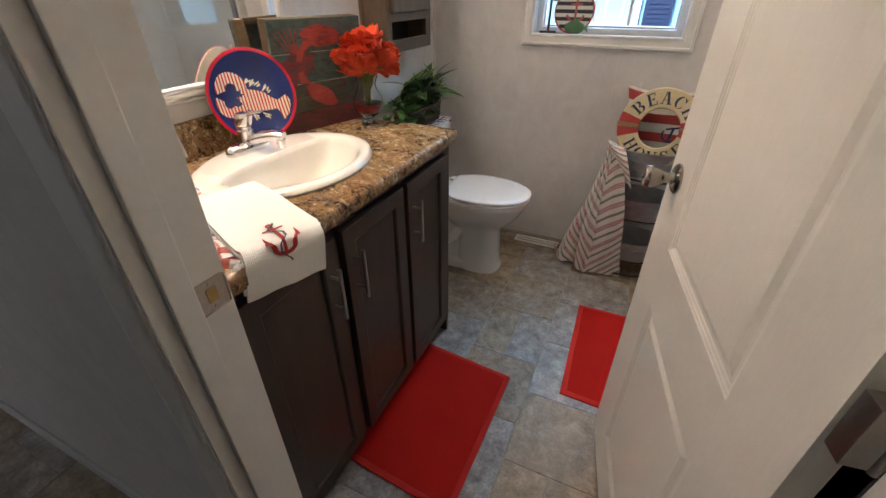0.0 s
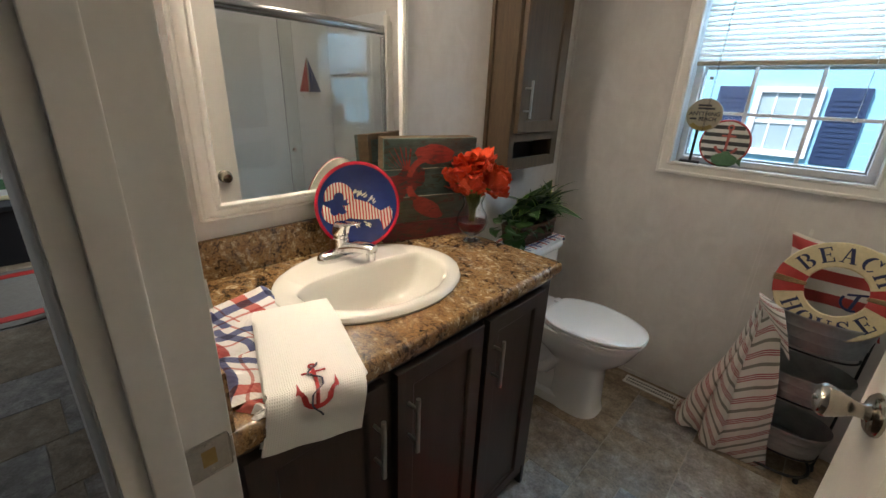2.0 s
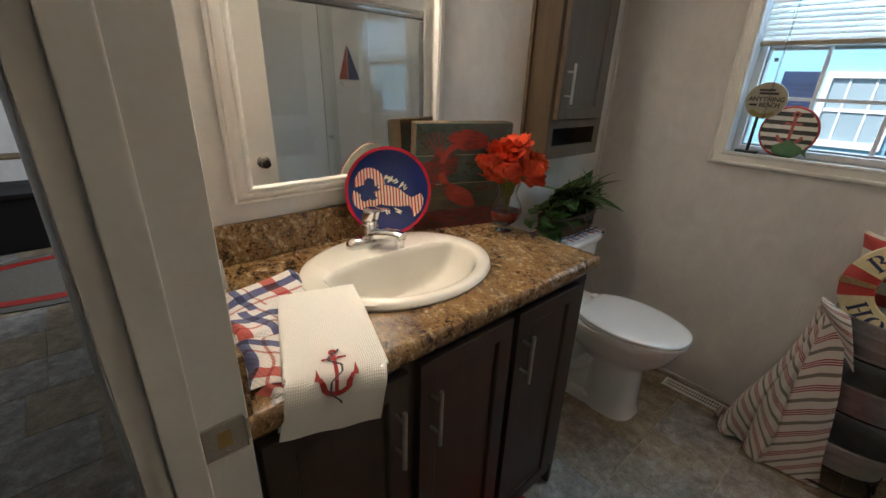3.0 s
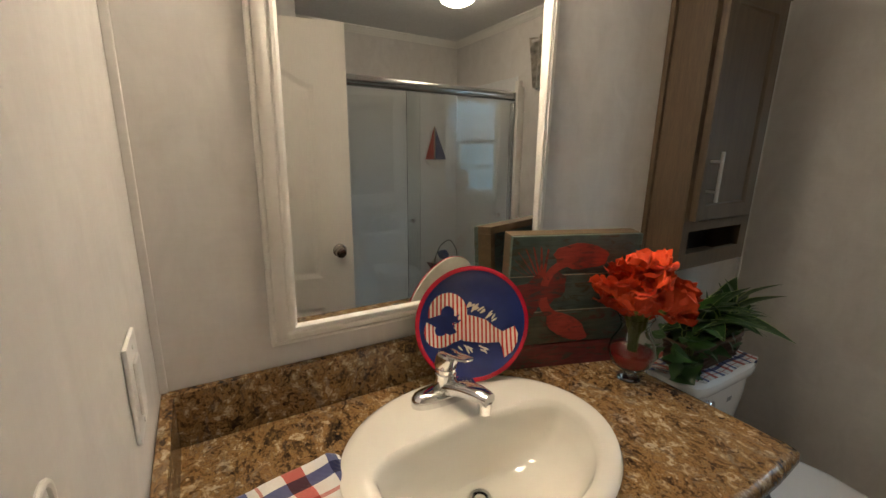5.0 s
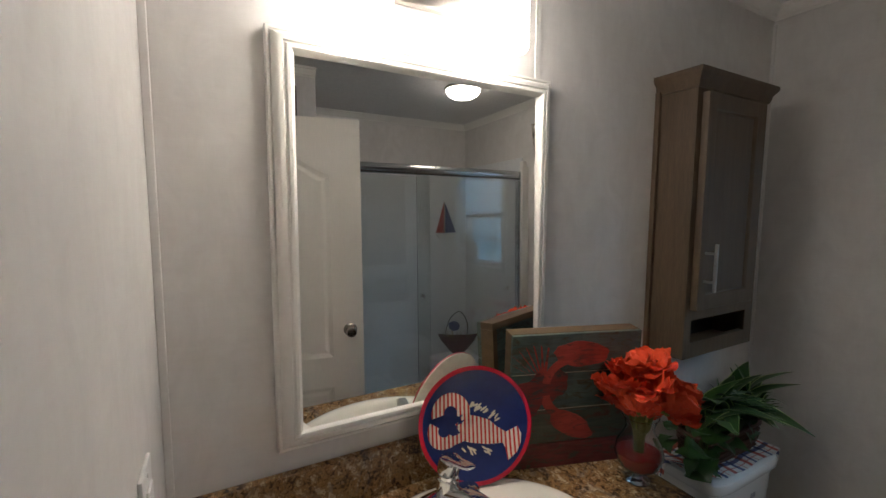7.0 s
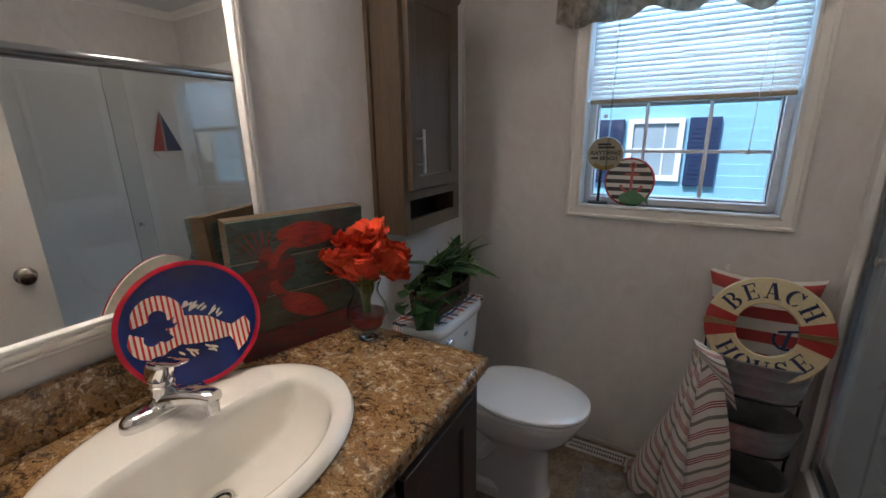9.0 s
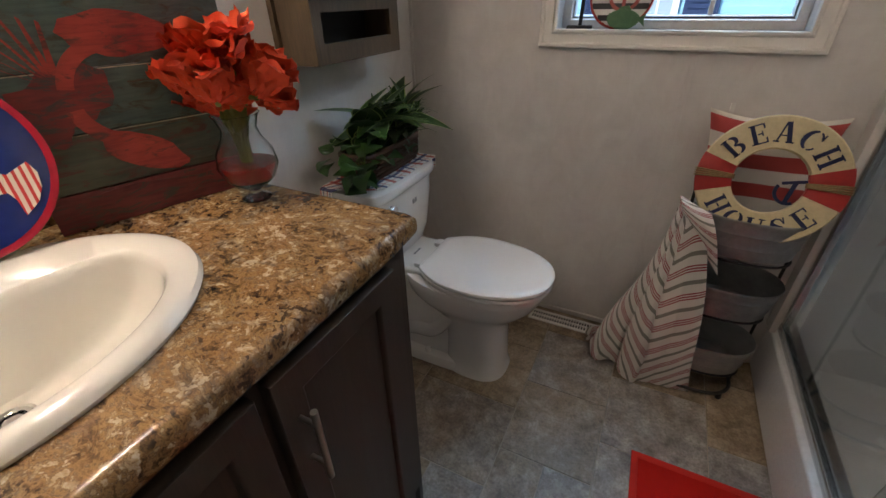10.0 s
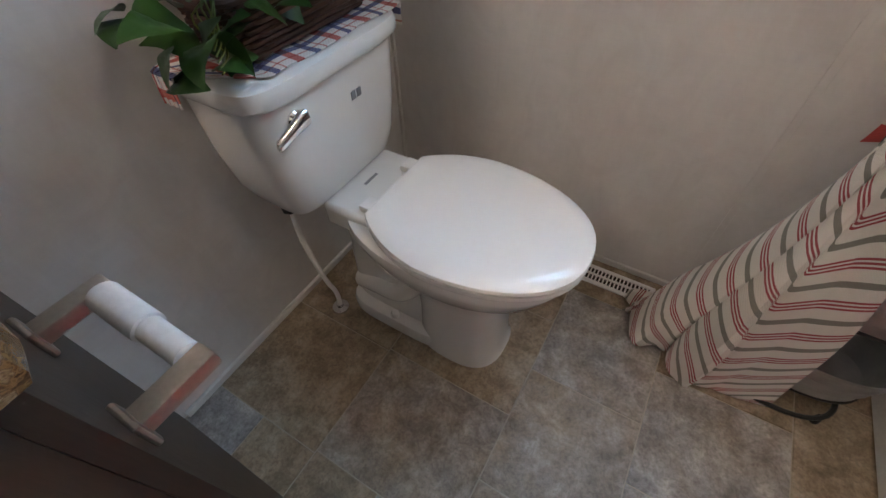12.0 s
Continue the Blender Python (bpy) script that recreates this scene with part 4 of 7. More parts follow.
drain = part("drain", lathe([(0.0215, -0.004), (0.022, 0.001), (0.020, 0.0035), (0.015, 0.0025), (0.0145, -0.010), (0.004, -0.011)], 28, cap=(False, True)), CHROME, sink, "chrome pop-up drain", at=pose(SX - 0.004, SY, CZ - 0.113))
part("stopper", lathe([(0.002, 0.0025), (0.009, 0.002), (0.0125, -0.001), (0.0125, -0.005)], 24), CHROME, drain)
# dark disc painted in place of the hole's shade
part("overflow_hole", rod((SX + 0.1640, SY - 0.01, CZ - 0.034), (SX + 0.1605, SY - 0.01, CZ - 0.034), 0.007, seg=16), SHADEPAINT, sink)

# faucet
tap = thing("faucet", "polished chrome single-lever bathroom faucet on the sink", "faucet", pose(-0.742, SY + 0.004, CZ + 0.0185))
rings = []
for s, z in ((1.0, 0), (1.0, 0.009), (0.97, 0.016), (0.88, 0.022), (0.70, 0.026), (0.4, 0.027)):
    rings.append(oval(0, 0, 0.027 * s, 0.076 * (0.35 + 0.65 * s), z, 36, 2.5))
part("base", loft(rings), CHROME, tap)
part("body", lathe([(0.026, 0.014), (0.0245, 0.034), (0.0225, 0.052), (0.0225, 0.058), (0.0205, 0.060)], 32), CHROME, tap)
part("collar", lathe([(0.0195, 0.058), (0.0195, 0.064), (0.0215, 0.065), (0.0215, 0.069), (0.019, 0.070)], 32), CHROME, tap)
spine = smooth_path([(0.0, 0, 0.026), (0.045, 0, 0.040), (0.085, 0, 0.045), (0.112, 0, 0.043)], 6)
rings = []
for i, p in enumerate(spine):
    u = i / (len(spine) - 1)
    w, h = 0.024 - 0.008 * u, 0.017 - 0.005 * u
    rings.append([(p.x, w * math.copysign(abs(math.cos(a)) ** 0.75, math.cos(a)), p.z + h * math.copysign(abs(math.sin(a)) ** 0.75, math.sin(a))) for a in [2 * math.pi * k / 24 for k in range(24)]])
spout = part("spout", loft(rings), CHROME, tap, "swivelled chrome spout", at=pose(0, 0, 0, 0, 0, 17))
part("aerator", lathe([(0.009, 0.012), (0.0125, 0.013), (0.0125, 0.022), (0.0135, 0.023), (0.0135, 0.036), (0.010, 0.038)], 24), CHROME, spout, at=pose(0.101, 0, 0.0))
rings = []
for rx, ry, z, ox in ((0.0195, 0.0195, 0.070, 0.0), (0.0215, 0.0215, 0.073, 0.001), (0.0225, 0.0215, 0.088, 0.004), (0.0235, 0.021, 0.098, 0.008), (0.020, 0.018, 0.104, 0.008), (0.010, 0.010, 0.106, 0.006)):
    rings.append(oval(ox, 0, rx, ry, z, 28, 2.8))
lever = part("lever", loft(rings), CHROME, tap, "chrome lever handle", at=pose(0, 0, 0, 0, 0, 12))
rings = []
for x, hw, hz, z in ((-0.010, 0.012, 0.003, 0.101), (0.010, 0.0165, 0.0048, 0.102), (0.034, 0.0160, 0.0042, 0.105), (0.056, 0.0145, 0.0036, 0.109), (0.066, 0.0120, 0.0030, 0.111), (0.069, 0.006, 0.0015, 0.1115)):
    rings.append([(x, hw * math.cos(a), z + hz * math.sin(a)) for a in [2 * math.pi * k / 20 for k in range(20)]])
part("lever_blade", loft(rings), CHROME, lever)

# ---- vanity light ----
lamp = thing("vanity_light", "brushed nickel two-light wall fixture with lit opal glass shades", "wall lamp")
LY = 1.325
part("back_plate", box(WX + 0.001, WX + 0.022, LY - 0.105, LY + 0.105, 1.952, 2.072, 0.006), NICKEL, lamp)
part("bar", box(-0.775, -0.757, LY - 0.160, LY + 0.160, 2.032, 2.050, 0.002), NICKEL, lamp)
for y in (LY - 0.03, LY + 0.03):
    part("arm", rod((WX + 0.02, y, 2.005), (-0.768, y, 2.040), 0.005, seg=12), NICKEL, lamp)
part("thumb_screw", rod((WX + 0.02, LY + 0.08, 2.01), (WX + 0.034, LY + 0.08, 2.01), 0.005, seg=12), NICKEL, lamp)
for y in (LY - 0.148, LY + 0.148):
    sh = part("socket_cup", lathe([(0.008, 0.0), (0.013, -0.002), (0.013, -0.030), (0.022, -0.034), (0.024, -0.048), (0.010, -0.049)], 24), NICKEL, lamp, at=pose(-0.766, y, 2.048))
    part("shade", lathe([(0.012, -0.046), (0.040, -0.048), (0.050, -0.056), (0.052, -0.070), (0.052, -0.185), (0.050, -0.187), (0.046, -0.185), (0.046, -0.06), (0.012, -0.050)], 32, cap=(False, False)), LAMPGLASS, sh, "lit white opal glass shade")
    part("bulb", lathe([(0.006, -0.050), (0.012, -0.062), (0.012, -0.075), (0.020, -0.092), (0.0235, -0.108), (0.020, -0.124), (0.010, -0.132), (0.002, -0.134)], 20), BULBGLASS, sh, "lit bulb")

dome = thing("ceiling_light", "lit white glass flush-mount dome ceiling light", "ceiling light", pose(0.50, 2.27, CEIL) @ Matrix.Scale(0.72, 4))
part("pan", lathe([(0.150, 0.0), (0.155, -0.008), (0.150, -0.022), (0.10, -0.023)], 40), NICKEL, dome)
part("shade", lathe([(0.142, -0.020), (0.140, -0.034), (0.120, -0.062), (0.080, -0.082), (0.035, -0.091), (0.003, -0.093)], 40), DOMEGLASS, dome, "lit white dome glass")
part("finial", lathe([(0.003, -0.092), (0.009, -0.095), (0.009, -0.102), (0.002, -0.108)], 16), NICKEL, dome)

# ---- cabinet over the toilet ----
cab = thing("wall_cabinet", "taupe-stained wooden wall cabinet with crown and open niche", "cabinet")
KX, KY0, KY1, KZ0, KZ1 = -0.757, 2.146, 2.534, 1.090, 1.892
bm = box(WX + 0.001, KX, KY0, KY0 + 0.016, KZ0, KZ1)
part("side", bm, OAK, cab)
part("side", box(WX + 0.001, KX, KY1 - 0.016, KY1, KZ0, KZ1), OAK, cab)
part("scribe_strip", box(WX + 0.001, WX + 0.016, KY0 - 0.012, KY0, KZ0 - 0.018, KZ1, 0.001), OAK, cab)
part("bottom", box(WX + 0.001, KX - 0.0, KY0 + 0.016, KY1 - 0.016, KZ0, KZ0 + 0.016), OAK, cab)
part("shelf", box(WX + 0.002, KX - 0.02, KY0 + 0.016, KY1 - 0.016, 1.208, 1.222), OAK, cab)
# niche back painted near-black as the shade inside the niche
part("back", box(WX + 0.001, WX + 0.008, KY0 + 0.016, KY1 - 0.016, KZ0 + 0.016, KZ1), SHADEPAINT, cab)
part("top", box(WX + 0.001, KX, KY0 + 0.016, KY1 - 0.016, KZ1 - 0.016, KZ1), OAK, cab)
bm = box(KX - 0.016, KX + 0.001, KY0 + 0.0005, KY0 + 0.034, KZ0 + 0.001, KZ1)
box(KX - 0.016, KX + 0.001, KY1 - 0.047, KY1 - 0.0005, KZ0 + 0.001, KZ1, into=bm)
box(KX - 0.016, KX + 0.001, KY0 + 0.034, KY1 - 0.047, KZ0 + 0.001, 1.138, into=bm)
box(KX - 0.016, KX + 0.001, KY0 + 0.034, KY1 - 0.047, 1.207, 1.262, into=bm)
box(KX - 0.016, KX + 0.001, KY0 + 0.034, KY1 - 0.047, 1.86, KZ1, into=bm)
part("face_frame", bm, OAK, cab)
rings = []
for d, z in ((0, 1.882), (0.004, 1.883), (0.008, 1.893), (0.010, 1.905), (0.020, 1.918), (0.023, 1.924), (0.023, 1.934)):
    rings.append([(WX + 0.001, KY0 - d, z), (KX + d, KY0 - d, z), (KX + d, KY1 + d, z), (WX + 0.001, KY1 + d, z)])
part("crown", loft(rings), OAK, cab)
d = shaker(cab, KX + 0.002, 2.168, 2.482, 1.242, 1.870, OAK, 0.050)
bar_handle(d, KX + 0.021, 2.198, 1.300, 1.440)

# ---- toilet ----
wc = thing("toilet", "white two-piece elongated toilet with closed lid", "toilet")
TY = 2.392
rings = []
for x0, x1, hy, z, pw in ((-0.520, -0.278, 0.108, 0.0, 2.7), (-0.520, -0.281, 0.106, 0.012, 2.7), (-0.520, -0.288, 0.099, 0.05, 2.6), (-0.520, -0.290, 0.095, 0.14, 2.5), (-0.530, -0.290, 0.094, 0.215, 2.4), (-0.555, -0.284, 0.096, 0.245, 2.3),
                          (-0.600, -0.262, 0.108, 0.272, 2.2), (-0.640, -0.228, 0.128, 0.300, 2.2), (-0.670, -0.196, 0.152, 0.340, 2.2),
                          (-0.685, -0.172, 0.168, 0.390, 2.25), (-0.685, -0.166, 0.171, 0.408, 2.3), (-0.683, -0.168, 0.169, 0.420, 2.3), (-0.66, -0.19, 0.15, 0.424, 2.3)):
    rings.append(oval((x0 + x1) / 2, TY, (x1 - x0) / 2, hy, z, 48, pw))
part("bowl", loft(rings), CERAMIC, wc)
part("deck", box(-0.700, -0.560, TY - 0.115, TY + 0.115, 0.375, 0.438, 0.014, 3), CERAMIC, wc)
rings = []
for x0, x1, hy, z in ((-0.735, -0.42, 0.072, 0.04), (-0.735, -0.42, 0.070, 0.12), (-0.730, -0.43, 0.070, 0.20), (-0.715, -0.45, 0.078, 0.28), (-0.70, -0.50, 0.095, 0.36), (-0.69, -0.52, 0.10, 0.40)):
    rings.append(oval((x0 + x1) / 2, TY, (x1 - x0) / 2, hy, z, 48, 4.0))
part("rear_body", loft(rings), CERAMIC, wc)
rings = []
for g, z in ((0.0, 0.0), (0.0, 0.030), (-0.004, 0.042), (-0.014, 0.048), (-0.05, 0.050)):
    rings.append(oval(-0.572, TY, 0.168 + g, 0.104 + g, z, 48, 4.5))
part("foot", loft(rings), CERAMIC, wc)
trap = smooth_path([(-0.70, TY - 0.050, 0.10), (-0.63, TY - 0.064, 0.135), (-0.56, TY - 0.066, 0.150), (-0.50, TY - 0.058, 0.22), (-0.42, TY - 0.075, 0.30)], 6)
part("trapway", tube(trap, 0.030, 14), CERAMIC, wc)
for s in (-1, 1):
    part("bolt_cap", lathe([(0.013, 0), (0.013, 0.008), (0.009, 0.014), (0.002, 0.016)], 18), SEATPLASTIC, wc, "white plastic bolt cap", at=pose(-0.575, TY + s * 0.086, 0.048))


def seat_outline(grow, z, x_back=-0.585, x_front=-0.152, hw=0.176):
    pts = []
    for k in range(60):
        a = 2 * math.pi * k / 60
        c, s = math.cos(a), math.sin(a)
        cx = -0.42
        x = cx + (x_front - cx + grow) * c if c > 0 else cx - (cx - x_back + grow) * min(1.0, abs(c) * 1.35) ** 0.8
        y = (hw + grow) * math.copysign(abs(s) ** 0.86, s) * (1.0 if c > 0 else 0.80 + 0.20 * (1 - abs(c)))
        pts.append((x, TY + y, z))
    return pts


part("seat", loft([seat_outline(g, z) for g, z in ((-0.012, 0.422), (-0.002, 0.424), (0.0, 0.430), (-0.002, 0.437), (-0.012, 0.439))]), SEATPLASTIC, wc, "white plastic seat")
part("seat_lid", loft([seat_outline(g, z) for g, z in ((-0.014, 0.440), (-0.003, 0.441), (0.001, 0.447), (-0.001, 0.454), (-0.010, 0.459), (-0.030, 0.461), (-0.08, 0.463), (-0.13, 0.4635))]), SEATPLASTIC, wc, "closed white seat lid")
for s in (-1, 1):
    part("hinge", box(-0.612, -0.570, TY + s * 0.075 - 0.02, TY + s * 0.075 + 0.02, 0.436, 0.454, 0.006), SEATPLASTIC, wc)
part("maker_mark", box(-0.655, -0.648, TY - 0.022, TY + 0.022, 0.4375, 0.4388), GREYINK, wc)
rings = []
TC = 2.368
for x0, x1, y0, y1, z in ((-0.855, -0.700, TC - 0.130, TC + 0.150, 0.436), (-0.858, -0.682, TC - 0.150, TC + 0.165, 0.446), (-0.860, -0.668, TC - 0.172, TC + 0.178, 0.50), (-0.862, -0.660, TC - 0.184, TC + 0.184, 0.58), (-0.862, -0.656, TC - 0.188, TC + 0.188, 0.64), (-0.862, -0.655, TC - 0.190, TC + 0.190, 0.702)):
    rings.append(oval((x0 + x1) / 2, (y0 + y1) / 2, (x1 - x0) / 2, (y1 - y0) / 2, z, 56, 5.5))
part("tank", loft(rings), CERAMIC, wc)
rings = []
for g, z in ((-0.008, 0.700), (0.002, 0.702), (0.006, 0.708), (0.006, 0.726), (0.002, 0.734), (-0.010, 0.738), (-0.03, 0.740)):
    rings.append(oval(-0.756, TC, 0.110 + g, 0.194 + g, z, 56, 5.5))
part("tank_lid", loft(rings), CERAMIC, wc)
lev = part("flush_lever", lathe([(0.016, 0), (0.017, 0.004), (0.012, 0.009), (0.004, 0.010)], 20), CHROME, wc, "chrome flush lever", at=pose(-0.657, TC - 0.118, 0.664, 0, 90, 0))
rings = []
for y, z, hz, hx in ((0.018, 0.666, 0.008, 0.004), (0.014, 0.666, 0.015, 0.008), (-0.004, 0.665, 0.016, 0.009), (-0.018, 0.661, 0.0125, 0.008), (-0.040, 0.655, 0.0110, 0.007), (-0.056, 0.651, 0.0100, 0.006), (-0.060, 0.650, 0.006, 0.003)):
    rings.append([(-0.643 + (0.0 if y > -0.03 else 0.002) + a, TC - 0.118 + y, z + b) for a, b in ((hx * math.cos(q), hz * math.sin(q)) for q in (2 * math.pi * w / 16 for w in range(16)))])
bm = loft(rings)
part("flush_handle", bm, CHROME, wc, "chrome flush handle")
for dy in (-0.010, 0.006):
    part("label_mark", box(-0.6555, -0.6545, TC + 0.035 + dy - 0.006, TC + 0.035 + dy + 0.006, 0.630, 0.646), GREYINK, wc)
part("fill_valve_nut", rod((-0.775, TC - 0.115, 0.405), (-0.775, TC - 0.115, 0.440), 0.020, seg=8), RUBBER, wc, "black fill valve nut")
hose = smooth_path([(-0.775, TC - 0.115, 0.41), (-0.772, TC - 0.120, 0.30), (-0.752, TC - 0.115, 0.16), (-0.748, TC - 0.100, 0.08), (-0.752, 2.268, 0.006)], 6)
part("supply_hose", tube(hose, 0.0065, 10), PLASTIC, wc, "white supply hose")
part("escutcheon", lathe([(0.026, 0.0), (0.024, 0.006), (0.010, 0.010), (0.009, 0.02)], 24), CHROME, wc, at=pose(-0.752, 2.268, 0.001))

# ---- cloth and plant on the tank ----
def draped(name, fn, nu, nv, thick, material, parent, label="", uv=None):
    """A thin cloth sheet from a parametric surface fn(i, j)."""
    bm = loft([[fn(i, j) for j in range(nv)] for i in range(nu)], closed=False, uv=uv)
    bm.normal_update()
    uvs = bm.loops.layers.uv.verify()
    first = list(bm.verts)
    back = {v: bm.verts.new(v.co - v.normal * thick) for v in first}
    spot = {v: v.link_loops[0][uvs].uv.copy() for v in first}
    made = [[back[v] for v in reversed(f.verts[:])] for f in bm.faces]
    rim = [(e.verts[0], e.verts[1]) for e in bm.edges if len(e.link_faces) == 1]
    front = {b: v for v, b in back.items()}
    for ring in made + [[a, b, back[b], back[a]] for a, b in rim]:
        f = bm.faces.new(ring)
        for loop in f.loops:
            loop[uvs].uv = spot[front.get(loop.vert, loop.vert)]
    return part(name, bm, material, parent, label)


cloth = thing("tank_cloth", "white, red and navy plaid cotton cloth over the toilet tank", "cloth")
def tank_cloth(i, j):
    x = -0.850 + 0.192 * j / 24
    s = -0.052 + 0.502 * i / 60
    y0, y1 = TC - 0.204, TC + 0.204
    z = 0.7435 + 0.0014 * math.sin(9 * s * 6 + j * 0.4)
    y = y0 + s
    if s < 0:
        y, z = y0 - 0.002 - 0.006 * (1 - math.exp(s * 30)), 0.742 + s
        x = -0.846 + 0.048 * (j / 24)
        y -= 0.004 * math.sin(j * 0.9) * (-s * 8)
    elif y > y1:
        z, y = 0.742 - (y - y1), y1 + 0.003
    if s >= 0:
        x += 0.004 * math.sin(s * 40)
        k = min(1.0, s / 0.07)
        x = (-0.846 + 0.048 * (j / 24)) * (1 - k) + x * k if s < 0.07 else x
    return (x, y, z)
draped("cloth", tank_cloth, 61, 25, 0.0022, PLAID, cloth, uv=lambda i, j: (0.0085 * j, 0.58 / 60 * i))

bask = thing("potted_plant", "leafy green houseplant with variegated leaves in a brown wicker basket", "plant", pose(-0.756, TC + 0.012, 0.7475))
BL, BWD, BH = 0.155, 0.058, 0.085
bm = loft([oval(0, 0, (BWD - 0.004) * (0.86 + 0.14 * z), (BL - 0.004) * (0.93 + 0.07 * z), BH * z, 40, 7) for z in (0.0, 0.5, 1.0)], cap=(True, False))
# shell behind the strands is near-black, as painted shade between them
bk = part("basket", bm, SHADEPAINT, bask, "brown woven wicker planter")
for row in range(9):
    f = (row + 0.5) / 9
    ring = []
    n = 88
    base = oval(0, 0, BWD * (0.86 + 0.14 * f), BL * (0.93 + 0.07 * f), BH * f, n, 7)
    for k, (x, y, z) in enumerate(base):
        w = 1 + 0.028 * math.cos(math.pi * (k // 4 + row)) * abs(math.sin(math.pi * (k % 4 + 0.5) / 4)) 
        ring.append((x * (1 + (w - 1) * 1.6), y * w, z))
    part("strand", tube(ring + ring[:1], 0.0050, 6, caps=False), WICKER, bk)
part("rim", tube(oval(0, 0, BWD * 1.02, BL * 1.01, BH + 0.002, 60, 7) + oval(0, 0, BWD * 1.02, BL * 1.01, BH + 0.002, 60, 7)[:1], 0.0065, 8, caps=False), WICKER, bk)
part("moss", loft([oval(0, 0, BWD - 0.006, BL - 0.006, BH - 0.02, 30, 6), oval(0, 0, BWD - 0.012, BL - 0.012, BH - 0.006, 30, 6), oval(0, 0, 0.02, 0.06, BH + 0.006, 30, 3)]), SOIL, bask)


def leaf_mesh(length, width, droop, margin, tip=1.5, fold=0.25, seed=0):
    """A pointed blade with a mid-fold, lying along +x and curving down; margin faces take the second material."""
    rnd = random.Random(seed)
    bm = bmesh.new()
    n, cols = 11, (-1, -0.88, -0.45, 0, 0.45, 0.88, 1)
    rows = []
    for i in range(n):
        u = i / (n - 1)
        w = width * (math.sin(math.pi * min(1.0, u ** 0.75)) ** 0.9) * (1 - 0.25 * u) + 0.0012
        x = length * (u - 0.12 * droop * u * u)
        zc = -droop * length * u ** 2.0 + 0.30 * length * u * (1 - u)
        rows.append([bm.verts.new((x, c * w + 0.004 * math.sin(6 * u + seed), zc + fold * w * abs(c) + 0.05 * w * math.sin(14 * u + 3 * c + seed))) for c in cols])
    for i in range(n - 1):
        for j in range(len(cols) - 1):
            f = bm.faces.new((rows[i][j], rows[i][j + 1], rows[i + 1][j + 1], rows[i + 1][j]))
            f.material_index = 1 if margin and j in (0, len(cols) - 2) else 0
    mesh = bpy.data.meshes.new("leaf")
    bmesh.ops.recalc_face_normals(bm, faces=bm.faces)
    bm.to_mesh(mesh)
    bm.free()
    mesh.materials.append(LEAF)
    mesh.materials.append(LEAFLIGHT)
    mesh.polygons.foreach_set("use_smooth", [True] * len(mesh.polygons))
    return mesh


def put_leaf(mesh, parent, m, name="leaf"):
    ob = new(name, mesh)
    ob.parent, ob.matrix_basis = parent, m
    return ob


rnd = random.Random(11)
BROAD = [leaf_mesh(0.16, 0.044, 0.75, True, fold=0.14, seed=1), leaf_mesh(0.17, 0.042, 0.45, True, fold=0.18, seed=2), leaf_mesh(0.18, 0.036, 0.20, False, fold=0.22, seed=3), leaf_mesh(0.15, 0.042, 0.90, True, fold=0.14, seed=4)]
IVY = [leaf_mesh(0.066, 0.032, 0.5, False, fold=0.1, seed=5), leaf_mesh(0.058, 0.030, 0.7, False, fold=0.1, seed=6), leaf_mesh(0.050, 0.022, 0.3, False, fold=0.15, seed=7)]
BLADE = [leaf_mesh(0.14, 0.007, 0.15, False, seed=8), leaf_mesh(0.12, 0.006, 0.35, False, seed=9), leaf_mesh(0.07, 0.0045, 0.2, False, seed=10)]
for k in range(44):
    y = rnd.uniform(-0.13, 0.12)
    yaw = rnd.uniform(-120, 110) if rnd.random() < 0.8 else rnd.uniform(0, 360)
    x = rnd.uniform(-0.02, 0.03)
    pitch = -rnd.uniform(46, 82)
    if abs(yaw) > 100 :
        pitch = -rnd.uniform(66, 88)
    h = BH + rnd.uniform(0.0, 0.05)
    put_leaf(rnd.choice(BROAD), bask, pose(x, y, h, rnd.uniform(-20, 20), pitch, yaw) @ Matrix.Scale(rnd.uniform(0.8, 1.15), 4))
for k in range(150):
    y = rnd.uniform(-0.175, 0.15)
    x = rnd.uniform(-0.04, 0.055)
    h = BH + rnd.uniform(-0.035, 0.06) if y > -0.10 else BH + rnd.uniform(-0.075, 0.06)
    if y < -0.10:
        y -= rnd.uniform(0, 0.13)
        x = rnd.uniform(-0.05, 0.07)
        if h < BH:
            x = rnd.uniform(0.02, 0.085)
    put_leaf(rnd.choice(IVY), bask, pose(x, y, h, rnd.uniform(-40, 40), rnd.uniform(-60, 30), rnd.uniform(-130, 130)) @ Matrix.Scale(rnd.uniform(0.7, 1.25), 4))
for k in range(12):
    put_leaf(rnd.choice(BLADE[:2]), bask, pose(rnd.uniform(-0.03, 0.03), rnd.uniform(-0.05, 0.12), BH + rnd.uniform(-0.01, 0.03), 0, -rnd.uniform(35, 85), rnd.uniform(-170, 170)) @ Matrix.Scale(rnd.uniform(0.8, 1.2), 4))
for k in range(60):
    a = rnd.uniform(20, 120)
    put_leaf(BLADE[2], bask, pose(rnd.uniform(-0.02, 0.05), rnd.uniform(0.08, 0.19), BH + rnd.uniform(0.0, 0.08), 0, -rnd.uniform(-10, 60), a) @ Matrix.Scale(rnd.uniform(0.7, 1.2), 4))
for k in range(7):
    y = -0.10 - 0.02 * k % 0.07
    part("vine", tube(smooth_path([(0.01, -0.08, BH), (0.04, -0.13 - 0.01 * k, BH + 0.03 - 0.005 * k), (0.055, -0.17, BH - 0.01 * k), (0.05 + 0.004 * k, -0.185 - 0.003 * k, BH - 0.03 - 0.006 * k)], 5), 0.0014, 5), STEM, bask)

